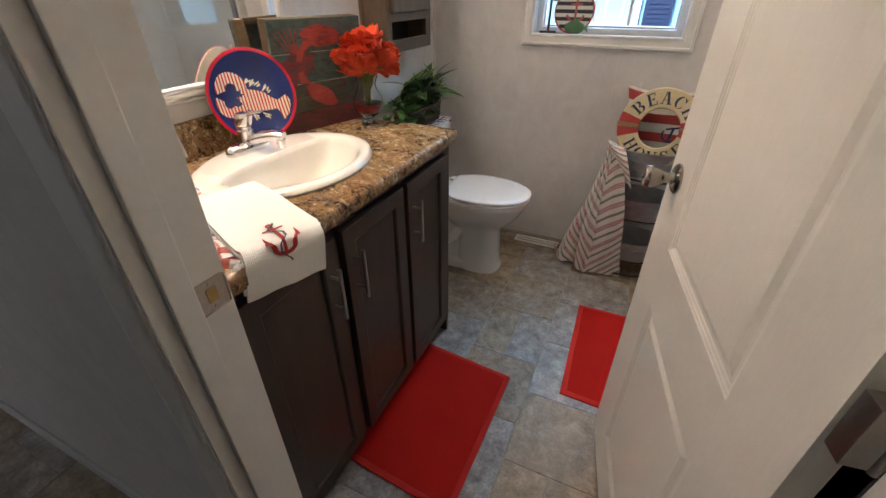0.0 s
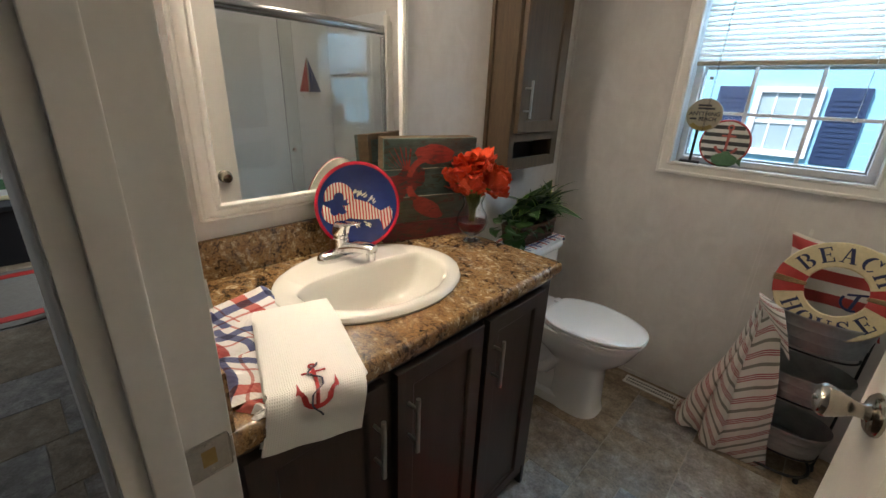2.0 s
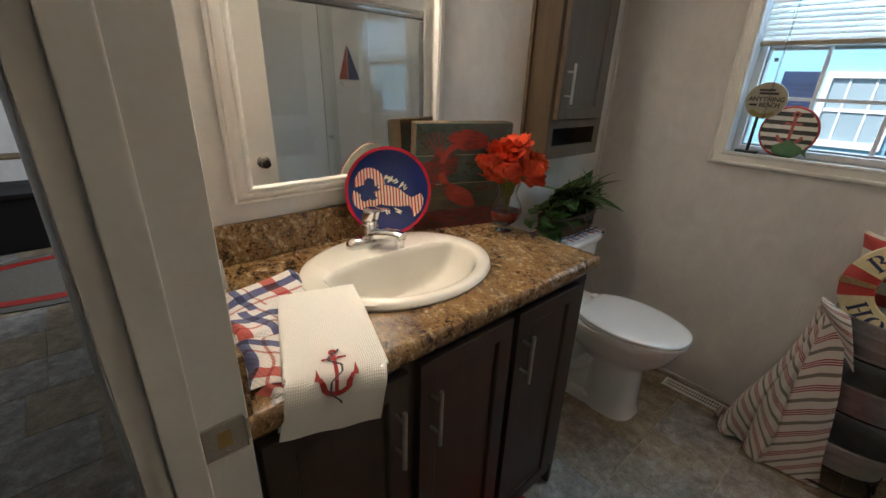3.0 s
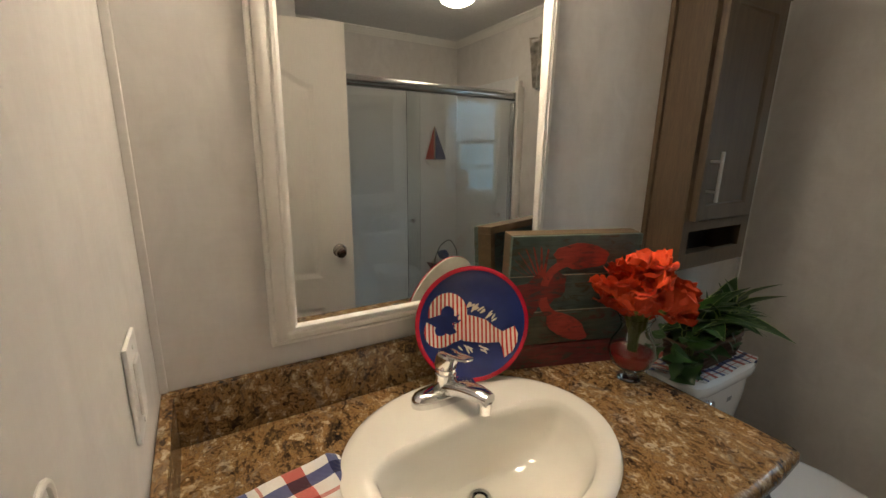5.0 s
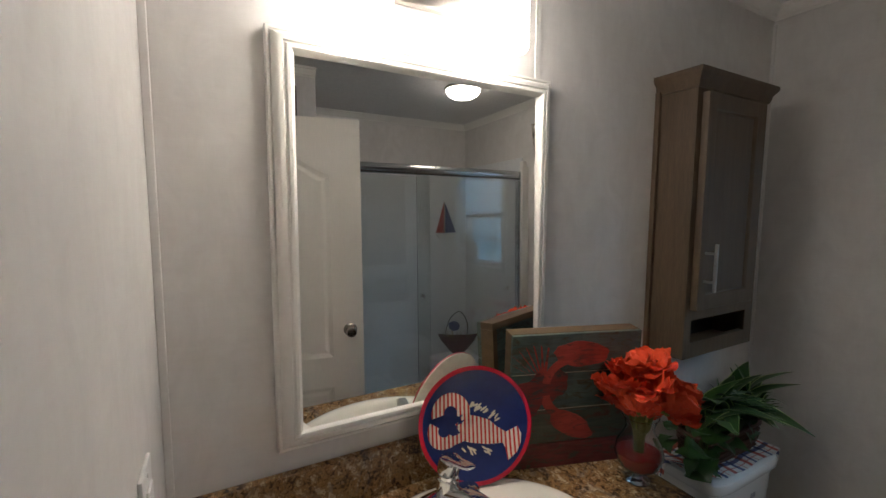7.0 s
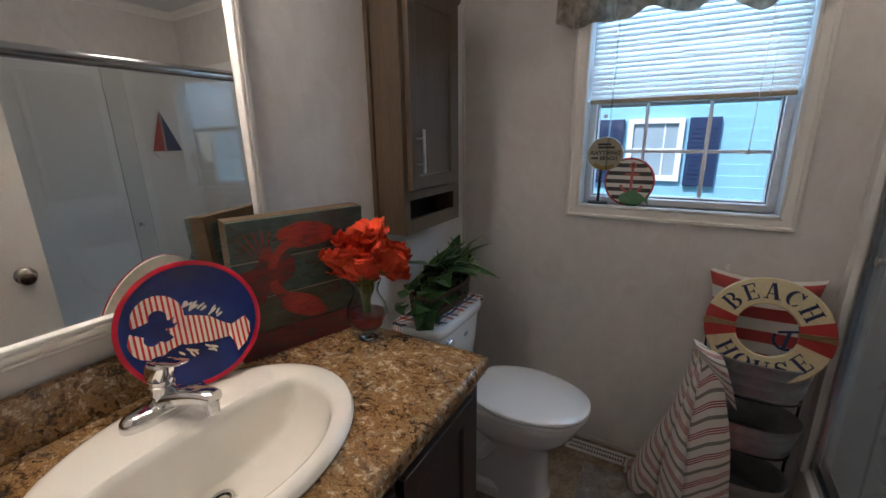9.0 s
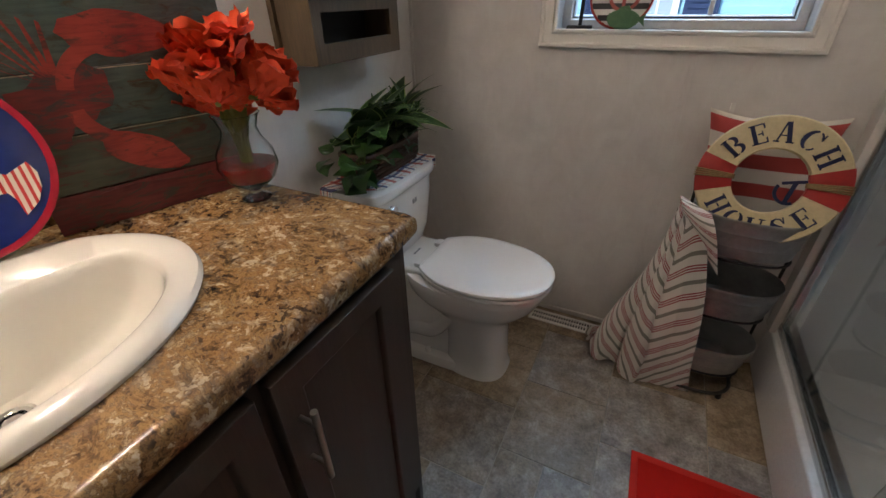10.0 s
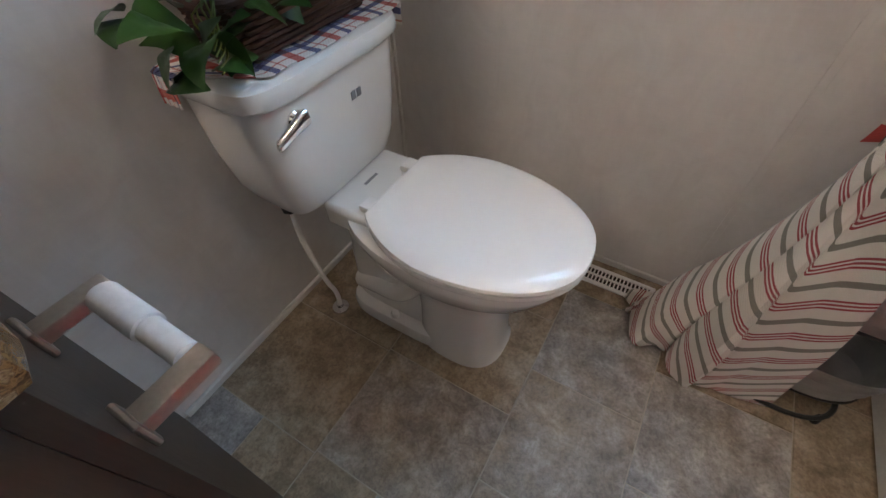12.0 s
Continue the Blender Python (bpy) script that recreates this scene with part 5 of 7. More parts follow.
# ---- floor register ----
reg = thing("floor_register", "white metal floor register with slotted grille", "vent")
RX0, RX1, RY0, RY1 = -0.292, 0.032, 2.715, 2.790
part("frame", moulding(RX0, RX1, RY0, RY1, [(0, 0.0005), (0.002, 0.004), (0.010, 0.006), (0.013, 0.005), (0.014, 0.001)], lambda u, v, h: (u, v, h)), PLASTIC, reg)
# flat sheet painted near-black for the shade below the slats
part("duct", box(RX0 + 0.012, RX1 - 0.012, RY0 + 0.012, RY1 - 0.012, 0.0004, 0.0012), SHADEPAINT, reg)
n = 26
for k in range(n):
    x = RX0 + 0.016 + (RX1 - RX0 - 0.032) * (k + 0.5) / n
    part("slat", box(x - 0.0022, x + 0.0022, RY0 + 0.013, RY1 - 0.013, 0.001, 0.0050), PLASTIC, reg, smooth=False)
part("rib", box(RX0 + 0.014, RX1 - 0.014, (RY0 + RY1) / 2 - 0.003, (RY0 + RY1) / 2 + 0.003, 0.001, 0.0054), PLASTIC, reg)

# ---- rugs ----
def mat_rug(name, corners, label):
    r = thing(name, label, "bath mat")
    (x0, y0), (x1, y1), (x2, y2), (x3, y3) = corners
    def ring(d, z):
        cx, cy = sum(c[0] for c in corners) / 4, sum(c[1] for c in corners) / 4
        return [(x + math.copysign(d, cx - x), y + math.copysign(d, cy - y), z) for x, y in corners]
    part("border", loft([ring(0, 0.0006), ring(0.0, 0.006), ring(0.003, 0.008), ring(0.018, 0.008), ring(0.021, 0.0055)], cap=(True, False)), RUGEDGE, r, "lighter red raised border")
    part("field", loft([ring(0.0205, 0.001), ring(0.0205, 0.0056), ring(0.03, 0.006)]), RUG, r, "plain red field")

mat_rug("bath_mat", [(-0.392, 1.112), (0.003, 1.085), (0.012, 1.660), (-0.383, 1.694)], "flat red rubber bath mat in front of the vanity")
mat_rug("bath_mat", [(0.206, 1.668), (0.545, 1.655), (0.545, 2.240), (0.185, 2.237)], "flat red rubber bath mat beside the shower curb")

# ---- shower ----
shower = thing("shower_stall", "white acrylic shower stall with aluminium framed sliding glass doors", "shower")
SX0, SY0, SY1 = 0.555, 1.435, FY - 0.002
part("curb", box(SX0, SX0 + 0.095, SY0, SY1, 0.0, 0.205, 0.010, 3), ACRYLIC, shower, "white acrylic curb")
part("pan", box(SX0 + 0.09, 1.358, SY0, SY1, 0.0, 0.06, 0.004), ACRYLIC, shower)
part("back_panel", box(1.340, 1.359, SY0, SY1, 0.06, 1.93, 0.004), ACRYLIC, shower)
part("end_panel", box(SX0 + 0.05, 1.340, SY1 - 0.012, SY1, 0.06, 1.93, 0.004), ACRYLIC, shower)
part("end_panel", box(SX0 + 0.05, 1.340, SY0, SY0 + 0.012, 0.06, 1.93, 0.004), ACRYLIC, shower)
part("seat_ledge", box(1.02, 1.340, 2.44, SY1 - 0.012, 0.06, 0.40, 0.03, 3), ACRYLIC, shower)
part("flange", box(SX0 + 0.012, SX0 + 0.050, SY1 - 0.030, SY1, 0.0, 1.90, 0.003), TRIM, shower)
part("flange", box(SX0 - 0.010, SX0 + 0.012, SY1 - 0.055, SY1 - 0.0, 0.20, 1.86, 0.004), TRIM, shower, "white vertical trim strip")
bm = box(SX0 + 0.020, SX0 + 0.075, SY0, SY1 - 0.03, 0.204, 0.216, 0.002)
box(SX0 + 0.020, SX0 + 0.024, SY0, SY1 - 0.03, 0.215, 0.236, 0.001, into=bm)
box(SX0 + 0.046, SX0 + 0.049, SY0, SY1 - 0.03, 0.215, 0.228, 0.001, into=bm)
box(SX0 + 0.071, SX0 + 0.075, SY0, SY1 - 0.03, 0.215, 0.232, 0.001, into=bm)
part("bottom_track", bm, ALU, shower, "aluminium sliding door track")
part("header", loft([[(SX0 + 0.047 + 0.030 * math.cos(a), y, 1.805 + 0.030 * math.sin(a)) for a in [2 * math.pi * k / 20 for k in range(20)]] for y in (SY0 + 0.012, SY1 - 0.03)]), ALU, shower, "rounded aluminium header rail")
for y in (SY0 + 0.012, SY1 - 0.052):
    jam = part("wall_jamb", box(SX0 + 0.022, SX0 + 0.073, y, y + 0.022, 0.215, 1.765, 0.002), ALU, shower)
part("screw", rod((SX0 + 0.018, SY1 - 0.041, 0.33), (SX0 + 0.024, SY1 - 0.041, 0.33), 0.004, seg=10), CHROME, shower)
for x, y0, y1, ky in ((SX0 + 0.034, 2.000, SY1 - 0.045, 2.655), (SX0 + 0.058, SY0 + 0.03, 2.095, 2.035)):
    pn = part("sliding_door", box(x - 0.003, x + 0.003, y0, y1, 0.222, 1.770, 0.0005), SHOWERGLASS, shower, "grey-tinted clear sliding glass door", False)
    pn.visible_shadow = False
    k = part("pull_knob", lathe([(0.008, 0.0), (0.009, 0.012), (0.014, 0.016), (0.014, 0.024), (0.004, 0.026)], 18), CHROME, pn, "round chrome pull knob", at=pose(x - 0.003, ky, 1.045, 0, -90, 0))

# decorations on the shower's far side
boat = thing("sailboat_decoration", "small wooden sailboat wall decoration with red and navy sails", "decoration", pose(1.337, 2.612, 1.352, 90, 0, -90) @ Matrix.Diagonal((1.10, 1.06, 1, 1)))
part("mast", rod((0.012, 0.02, 0.006), (0.012, 0.285, 0.006), 0.003, seg=8), RAWWOOD, boat)
part("sail", slab([(0.018, 0.045), (0.085, 0.045), (0.018, 0.27)], 0.002, 0.008), SAILRED, boat, "red triangular sail")
part("sail", slab([(0.004, 0.045), (-0.085, 0.045), (0.004, 0.27)], 0.002, 0.008), SAILBLUE, boat, "navy triangular sail")
part("hull", slab([(-0.075, 0.035), (0.085, 0.035), (0.055, 0.0), (-0.05, 0.0)], 0.0, 0.02, bev=0.002), SIGNWHITE, boat, "white hull")
basket = thing("boat_basket", "dark red boat-shaped basket with dried grass and a wire handle", "basket", pose(1.16, 2.62, 0.4005, 0, 0, -62))
rings = []
for f, z in ((0.10, 0.0), (0.45, 0.05), (0.80, 0.11), (1.0, 0.165), (0.94, 0.165), (0.7, 0.12)):
    rings.append([(0.165 * f * c, 0.065 * f * s * (1 - 0.55 * abs(c) ** 3), z + 0.03 * abs(c) ** 3 * f) for c, s in [(math.cos(2 * math.pi * k / 28), math.sin(2 * math.pi * k / 28)) for k in range(28)]])
part("hull", loft(rings), surface("dark_red_lacquer", (0.09, 0.012, 0.014), (0.06, 0.008, 0.01), 0.4), basket)
rnd = random.Random(5)
for k in range(40):
    x = rnd.uniform(-0.12, 0.12)
    part("grass_stem", rod((x, rnd.uniform(-0.03, 0.03), 0.12), (x + rnd.uniform(-0.02, 0.02), rnd.uniform(-0.04, 0.04), 0.20 + rnd.uniform(0, 0.03)), 0.002, 0.0006, 5), YELLOWGRASS, basket)
part("wire_handle", tube(smooth_path([(-0.07, 0, 0.15), (-0.075, 0, 0.28), (-0.02, 0, 0.37), (0.05, 0, 0.33), (0.09, 0, 0.24), (0.10, 0, 0.16)], 6), 0.004, 8), BLACKMETAL, basket, "dark wire handle")
part("fish", slab(blob(0.03, 0.255, 0.045, 0.038, 0.3, 20, 0.1, 2), -0.006, 0.006), SAILBLUE, basket, "blue painted fish", at=pose(0, 0, 0, 90, 0, 0))

# ---- linen cabinet behind the open door ----
linen = thing("linen_cabinet", "tall dark-stained built-in linen cabinet beside the shower", "cabinet")
part("body", box(0.602, 0.72, 0.90, 1.345, 0.06, 2.20, 0.002), CABINET, linen)
part("plinth", box(0.63, 0.72, 0.90, 1.345, 0.0, 0.06), SHADEPAINT, linen)
for z0, z1 in ((0.08, 1.05), (1.06, 2.02), (2.03, 2.19)):
    part("door", moulding(0.915, 1.332, z0, z1, [(0, 0), (0, 0.016), (0.003, 0.018), (0.05, 0.018), (0.055, 0.010), (0.4, 0.010)] if z1 - z0 > 0.5 else [(0, 0), (0, 0.016), (0.003, 0.018), (0.04, 0.018), (0.044, 0.012), (0.079, 0.012)], lambda u, v, h: (0.601 - h, u, v)), CABINET, linen)

# ---- lobster plate ----
LOBSTRIPE, _nt, _s = nodes_of("striped_lobster_glaze")
_tc = _nt.nodes.new("ShaderNodeTexCoord")
_sp = _nt.nodes.new("ShaderNodeSeparateXYZ")
_nt.links.new(_tc.outputs["Object"], _sp.inputs[0])
_w = calc(_nt, "MODULO", calc(_nt, "ADD", _sp.outputs[0], 1.0), 0.0092)
_nt.links.new(mixer(_nt, band(_nt, _w, 0.0, 0.0040), (0.74, 0.66, 0.56), (0.50, 0.035, 0.03)), _s.inputs["Base Color"])
_s.inputs["Roughness"].default_value = 0.2

plate_t = thing("lobster_plate", "round blue plate with a red rim and striped lobster", "plate", Matrix.Translation((-0.766, 1.423, 0.9345)) @ pose(0, 0, 0, 0, 0, 70) @ pose(0, 0, 0, 78, 0, 0) @ Matrix.Translation((0, 0.128, 0)))
R = 0.128
part("plate_body", lathe([(0.002, 0.000), (0.060, -0.001), (0.088, 0.002), (0.104, 0.009), (0.119, 0.0135), (0.119, 0.0105), (0.106, 0.003), (0.088, -0.005), (0.060, -0.007), (0.002, -0.007)], 56), [PLATEBLUE], plate_t, "blue glazed dish")
part("rim", lathe([(0.1185, 0.0120), (0.1185, 0.0142), (0.1235, 0.0158), (0.1278, 0.0150), (0.128, 0.0136), (0.1235, 0.0130)], 64, cap=(False, False)), PLATERED, plate_t, "red glazed rim")
part("back_glaze", lathe([(0.002, -0.0072), (0.060, -0.0072), (0.088, -0.0052), (0.106, 0.0025), (0.1268, 0.0125), (0.1268, 0.0095), (0.106, 0.0005), (0.088, -0.0075), (0.060, -0.0095), (0.002, -0.0095)], 56), PLATEWHITE, plate_t, "cream glazed back")


def decal(parent, outline, material, z, name="figure", label="", dish=True):
    """A thin glazed figure that follows the dish."""
    bm = slab(outline, 0.0, 0.0009)
    for v in bm.verts:
        r = math.hypot(v.co.x, v.co.y)
        v.co.z += z + (0.0012 + max(0.0, (r - 0.085)) * 0.36 if dish else 0.0)
    return part(name, bm, material, parent, label)


def arc_shape(cx, cy, r0, r1, a0, a1, n=14):
    out = [(cx + r1 * math.cos(a0 + (a1 - a0) * k / n), cy + r1 * math.sin(a0 + (a1 - a0) * k / n)) for k in range(n + 1)]
    return Strip(out + [(cx + r0 * math.cos(a1 + (a0 - a1) * k / n), cy + r0 * math.sin(a1 + (a0 - a1) * k / n)) for k in range(n + 1)])


def stroke_strip(pts):
    """A strip along (x, y, width) points."""
    a, b = [], []
    for k, (x, y, w) in enumerate(pts):
        d = Vector(pts[min(k + 1, len(pts) - 1)][:2]) - Vector(pts[max(k - 1, 0)][:2])
        d.normalize()
        a.append((x - d.y * w / 2, y + d.x * w / 2))
        b.append((x + d.y * w / 2, y - d.x * w / 2))
    return Strip(a + b[::-1])


def dished(outline, name, parent, material=LOBSTRIPE, lift=0.0):
    bm = slab(outline, 0.0012 + lift, 0.0022 + lift)
    for v in bm.verts:
        v.co.z += max(0.0, math.hypot(v.co.x, v.co.y) - 0.084) * 0.46
    return part(name, bm, material, parent)


lob = dished([(-0.046, 0.000), (-0.030, 0.008), (-0.018, 0.021), (0.004, 0.016), (0.033, 0.006), (0.052, -0.011), (0.070, -0.022), (0.068, -0.046), (0.052, -0.046), (0.030, -0.046), (0.000, -0.042), (-0.020, -0.038), (-0.032, -0.020)], "lobster", plate_t)
lob["label"] = "red and white striped lobster"
for n2, sh in (("claw", arc_shape(-0.054, 0.026, 0.015, 0.044, -0.45, 3.35, 22)), ("claw", arc_shape(-0.070, -0.012, 0.013, 0.038, 2.55, 5.75, 20)),
               ("arm", stroke_strip([(-0.024, 0.020, 0.020), (-0.018, 0.006, 0.022), (-0.010, -0.004, 0.020)])), ("arm", stroke_strip([(-0.052, -0.034, 0.018), (-0.038, -0.030, 0.018), (-0.022, -0.024, 0.020)])),
               ("tail_fan", [(0.067, -0.024), (0.097, -0.010), (0.103, -0.026), (0.100, -0.046), (0.090, -0.064), (0.070, -0.080), (0.068, -0.058), (0.062, -0.044)])):
    dished(sh, n2, lob)
rnd = random.Random(4)
for k in range(30):
    a = rnd.uniform(-0.008, 0.058)
    up = rnd.random() < 0.55
    if not up:
        a -= 0.022
    y = 0.030 - 0.55 * max(0, a - 0.005) + rnd.uniform(0, 0.012) if up else -0.050 - rnd.uniform(0, 0.016)
    part("leg", slab(blob(a, y, 0.0075, 0.0022, rnd.uniform(0.3, 1.2) * (1 if up else -1), 8), 0.0012, 0.0020), PLATEWHITE, lob)
for k in range(10):
    part("spine", slab(blob(-0.046 + rnd.uniform(-0.014, 0.014), 0.006 + rnd.uniform(-0.010, 0.012), 0.010, 0.0022, rnd.uniform(-0.6, 0.6), 8), 0.0022, 0.0028), PLATEBLUE, lob)

# ---- lobster picture on boards ----
art = thing("lobster_picture", "weathered plank sign painted with a red lobster on teal", "picture", pose(-0.791, 1.528, 0.9165, 3.0, 0, 71.5))
AW, AH = 0.326, 0.334
edges = (0.0, 0.062, 0.150, 0.240, AH)
for k, mt in enumerate((MAROON, GREENBROWN, TEAL, TEAL)):
    bm = box(0.0, AW, 0.0, 0.012, edges[k] + 0.0008, edges[k + 1] - 0.0008, 0.0016)
    part("plank", bm, mt, art)
for b in ((0.0, AW, 0.012, 0.050, AH - 0.018, AH), (0.0, AW, 0.012, 0.050, 0.0, 0.018), (0.0, 0.018, 0.012, 0.050, 0.018, AH - 0.018), (AW - 0.018, AW, 0.012, 0.050, 0.018, AH - 0.018)):
    part("back_frame", box(*b, 0.001), SIDEWOOD, art, "aged brown pine back frame")


def daub(outline, material, parent, name, lift=0.0006, m=None):
    bm = slab(outline, 0.0, lift)
    return part(name, bm, material, parent, at=pose(0, -0.0002, 0, 90, 0, 0) if parent is art else None)


fig = daub(blob(0.085, 0.205, 0.062, 0.040, 0.35, 26, 0.25, 3), LOBSTERDARK, art, "lobster_body")
fig["label"] = "faded red painted lobster"
for nm, o, mt in (("claw", blob(0.172, 0.283, 0.070, 0.031, -0.08, 24, 0.12, 1), LOBSTER), ("claw", blob(0.155, 0.105, 0.062, 0.028, -0.55, 24, 0.14, 2), LOBSTER), ("arm", arc_shape(0.150, 0.205, 0.055, 0.075, 1.7, 3.0), LOBSTER), ("arm", arc_shape(0.150, 0.195, 0.055, 0.078, 3.3, 4.5), LOBSTER),
                  ("tail", blob(0.042, 0.175, 0.034, 0.044, 0.5, 20, 0.3, 5), LOBSTERDARK), ("reef", [(0, 0.0), (AW, 0.0), (AW, 0.052), (0.22, 0.044), (0.12, 0.058), (0.0, 0.048)], MAROON), ("glint", blob(0.165, 0.288, 0.030, 0.006, 0.1, 14), LOBSTERDARK)):
    daub(o, mt, fig, nm, 0.0010 if nm == "claw" else 0.0007)
for k in range(7):
    a = 1.2 + 0.22 * k
    daub([(0.07 + 0.02 * math.cos(a), 0.22 + 0.02 * math.sin(a)), (0.055 + 0.085 * math.cos(a), 0.225 + 0.085 * math.sin(a)), (0.059 + 0.085 * math.cos(a), 0.222 + 0.085 * math.sin(a)), (0.078 + 0.02 * math.cos(a), 0.214 + 0.02 * math.sin(a))], LOBSTER, fig, "feeler")
for k in range(9):
    y = rnd.uniform(0.06, 0.30)
    x = rnd.uniform(0.0, 0.2)
    daub([(x, y), (x + rnd.uniform(0.05, 0.11), y + 0.001), (x + 0.09, y + 0.0035), (x, y + 0.003)], GREENBROWN if k % 2 else TEAL, fig, "brush_stroke", 0.0005)
for k in (1, 2):
    part("bare_edge", box(0.0, AW, -0.0005, 0.0004, edges[k + 1] - 0.0022, edges[k + 1] - 0.0006), SIGNTAN, art)

# ---- vase with flowers ----
vase = thing("flower_vase", "clear glass vase with red water and red-orange silk flowers", "vase", pose(-0.622, 1.771, 0.9162))
pv = [(0.026, 0.0), (0.027, 0.003), (0.012, 0.010), (0.010, 0.018), (0.024, 0.026), (0.044, 0.042), (0.053, 0.066), (0.048, 0.092), (0.034, 0.116), (0.030, 0.132), (0.036, 0.150), (0.040, 0.156)]
inner = [(r - 0.0022 if z > 0.02 else r * 0.2, z + (0.004 if z < 0.04 else 0)) for r, z in reversed(pv) if z > 0.02]
part("glass_body", lathe(pv + inner, 36, cap=(True, True)), GLASS, vase, "clear bulb-shaped glass")
part("red_filling", lathe([(0.006, 0.030), (0.022, 0.032), (0.040, 0.045), (0.0495, 0.064), (0.049, 0.070), (0.010, 0.071)], 32), REDWATER, vase, "red coloured filling")
rnd = random.Random(8)
BLOOMS = [(-0.085, -0.045, 0.185, -60, 40), (-0.020, -0.065, 0.205, -25, 30), (0.045, -0.020, 0.225, 5, 30), (-0.035, 0.010, 0.240, -20, 0), (0.090, 0.000, 0.185, 60, 20), (0.035, -0.060, 0.180, 10, 60), (-0.060, -0.005, 0.215, -35, 20), (0.070, 0.040, 0.215, 40, -20), (0.010, 0.030, 0.255, 0, 0), (-0.095, 0.010, 0.150, -75, 20), (0.000, -0.030, 0.245, 0, 20)]


def petal_into(bm, length, width, curl, spin, seed, cup):
    r2 = random.Random(seed)
    rows = []
    n, cols = 9, 9
    for i in range(n):
        u = i / (n - 1)
        w = width * (0.25 + 0.95 * math.sin(math.pi * (0.12 + 0.74 * u))) * (1.0 if u < 0.9 else 0.86)
        row = []
        for j in range(cols):
            c = 2 * j / (cols - 1) - 1
            rad = length * (0.10 + 0.9 * u * math.cos(curl * u))
            z = length * (u * math.sin(cup) - curl * 0.45 * u ** 2.4) + 0.35 * w * c * c * (1 - u) + 0.006 * math.sin(5 * c + seed) * u + 0.004 * math.sin(11 * c + 9 * u + seed)
            v = Vector((rad * math.cos(cup * 0.6) + 0.002 * math.sin(7 * c + seed), c * w, z))
            v.rotate(Euler((0, 0, spin)))
            row.append(bm.verts.new(v))
        rows.append(row)
    for i in range(n - 1):
        for j in range(cols - 1):
            bm.faces.new((rows[i][j], rows[i][j + 1], rows[i + 1][j + 1], rows[i + 1][j]))


for k, (x, y, z, ax, ay) in enumerate(BLOOMS):
    x, y, z = 0.72 * x, 0.72 * y, z + 0.002
    bm = bmesh.new()
    for q in range(5):
        petal_into(bm, 0.060 + rnd.uniform(-0.006, 0.010), 0.040, 0.55 + rnd.uniform(-0.15, 0.3), q * math.pi * 0.4 + rnd.uniform(-0.2, 0.2), k * 10 + q, 0.75)
    for q in range(3):
        petal_into(bm, 0.050, 0.031, 0.25, q * 2.1 + 0.5, k * 10 + q + 50, 1.05)
    fl = part("flower", bm, PETAL, vase, "red-orange silk bloom", at=pose(x, y, z, rnd.uniform(-30, 30) - ay * 0.4, ax * 0.55 + 25, rnd.uniform(0, 360)))
    part("stem", tube(smooth_path([(x * 0.08, y * 0.08, 0.045), (x * 0.15, y * 0.15, 0.12), (x * 0.55, y * 0.55, 0.18), (x, y, z)], 5), 0.0052, 8), STEM, vase)

for q, (turn, lean) in enumerate(((-40, 62), (150, 66), (60, 70))):
    bm = bmesh.new()
    petal_into(bm, 0.105, 0.017, 0.2, 0.0, 300 + q, 0.15)
    part("leaf", bm, STEM, vase, "yellow-green sheath leaf", at=pose(0, 0, 0.105, 0, 0, turn) @ pose(0.006, 0, 0, 0, -lean, 0))

# ---- hand towel and plaid napkin on the counter ----
plaid = thing("plaid_napkin", "crumpled white, red and navy plaid cotton cloth on the counter", "cloth")
TLEN, TWID = 0.372, 0.156
TB, TF = Vector((-0.569, 1.090)), Vector((-0.305, 0.996))
def napkin_fold(l0, l1, r0, r1, base, puff, turn, off, seed):
    """One fold of the cloth: a rounded free edge from l0 to l1, flattening towards r0, r1 under the towel."""
    l0, l1, r0, r1 = Vector(l0), Vector(l1), Vector(r0), Vector(r1)
    long, wide = ((l1 - l0).length + (r1 - r0).length) / 2, ((r0 - l0).length + (r1 - l1).length) / 2
    def at(i, j):
        u, v = i / 40, j / 30
        p = l0.lerp(l1, v).lerp(r0.lerp(r1, v), u)
        wave = 0.5 + 0.5 * math.sin(5.2 * v + 2.1 * seed)
        roll = math.sin(min(1.0, u / 0.14) * math.pi / 2)
        h = puff * roll * (0.45 + 0.55 * wave) * math.exp(-max(0.0, u - 0.14) / 0.30)
        h += 0.0035 * math.sin(17 * u + 6 * v + seed) * roll * (1 - u) + 0.004 * roll
        h *= min(1.0, 0.35 + 5 * min(v, 1 - v))
        slip = 0.007 * math.sin(8 * v + seed) * (1 - u)
        d = (TF - TB).normalized()
        away, back = abs((p.y - TB.y) * d.x - (p.x - TB.x) * d.y), (p.x - TB.x) * d.x + (p.y - TB.y) * d.y
        under = max(0.0, min(1.0, (0.094 - away) / 0.020)) * max(0.0, min(1.0, (back + 0.03) / 0.03))
        z = h * (1 - under) + min(h, 0.003) * under
        return (p.x + slip, max(DY + 0.024, p.y + slip), CZ + 0.0012 + base * (1 - 0.7 * under) + z)
    c, q = math.cos(turn), math.sin(turn)
    def uv(i, j):
        a, b = wide * i / 40, long * j / 30
        return (off[0] + 0.72 * (c * a - q * b) + 0.5, off[1] + 0.72 * (q * a + c * b) + 0.5)
    draped("fold", at, 41, 31, 0.0018, PLAID, plaid, uv=uv)


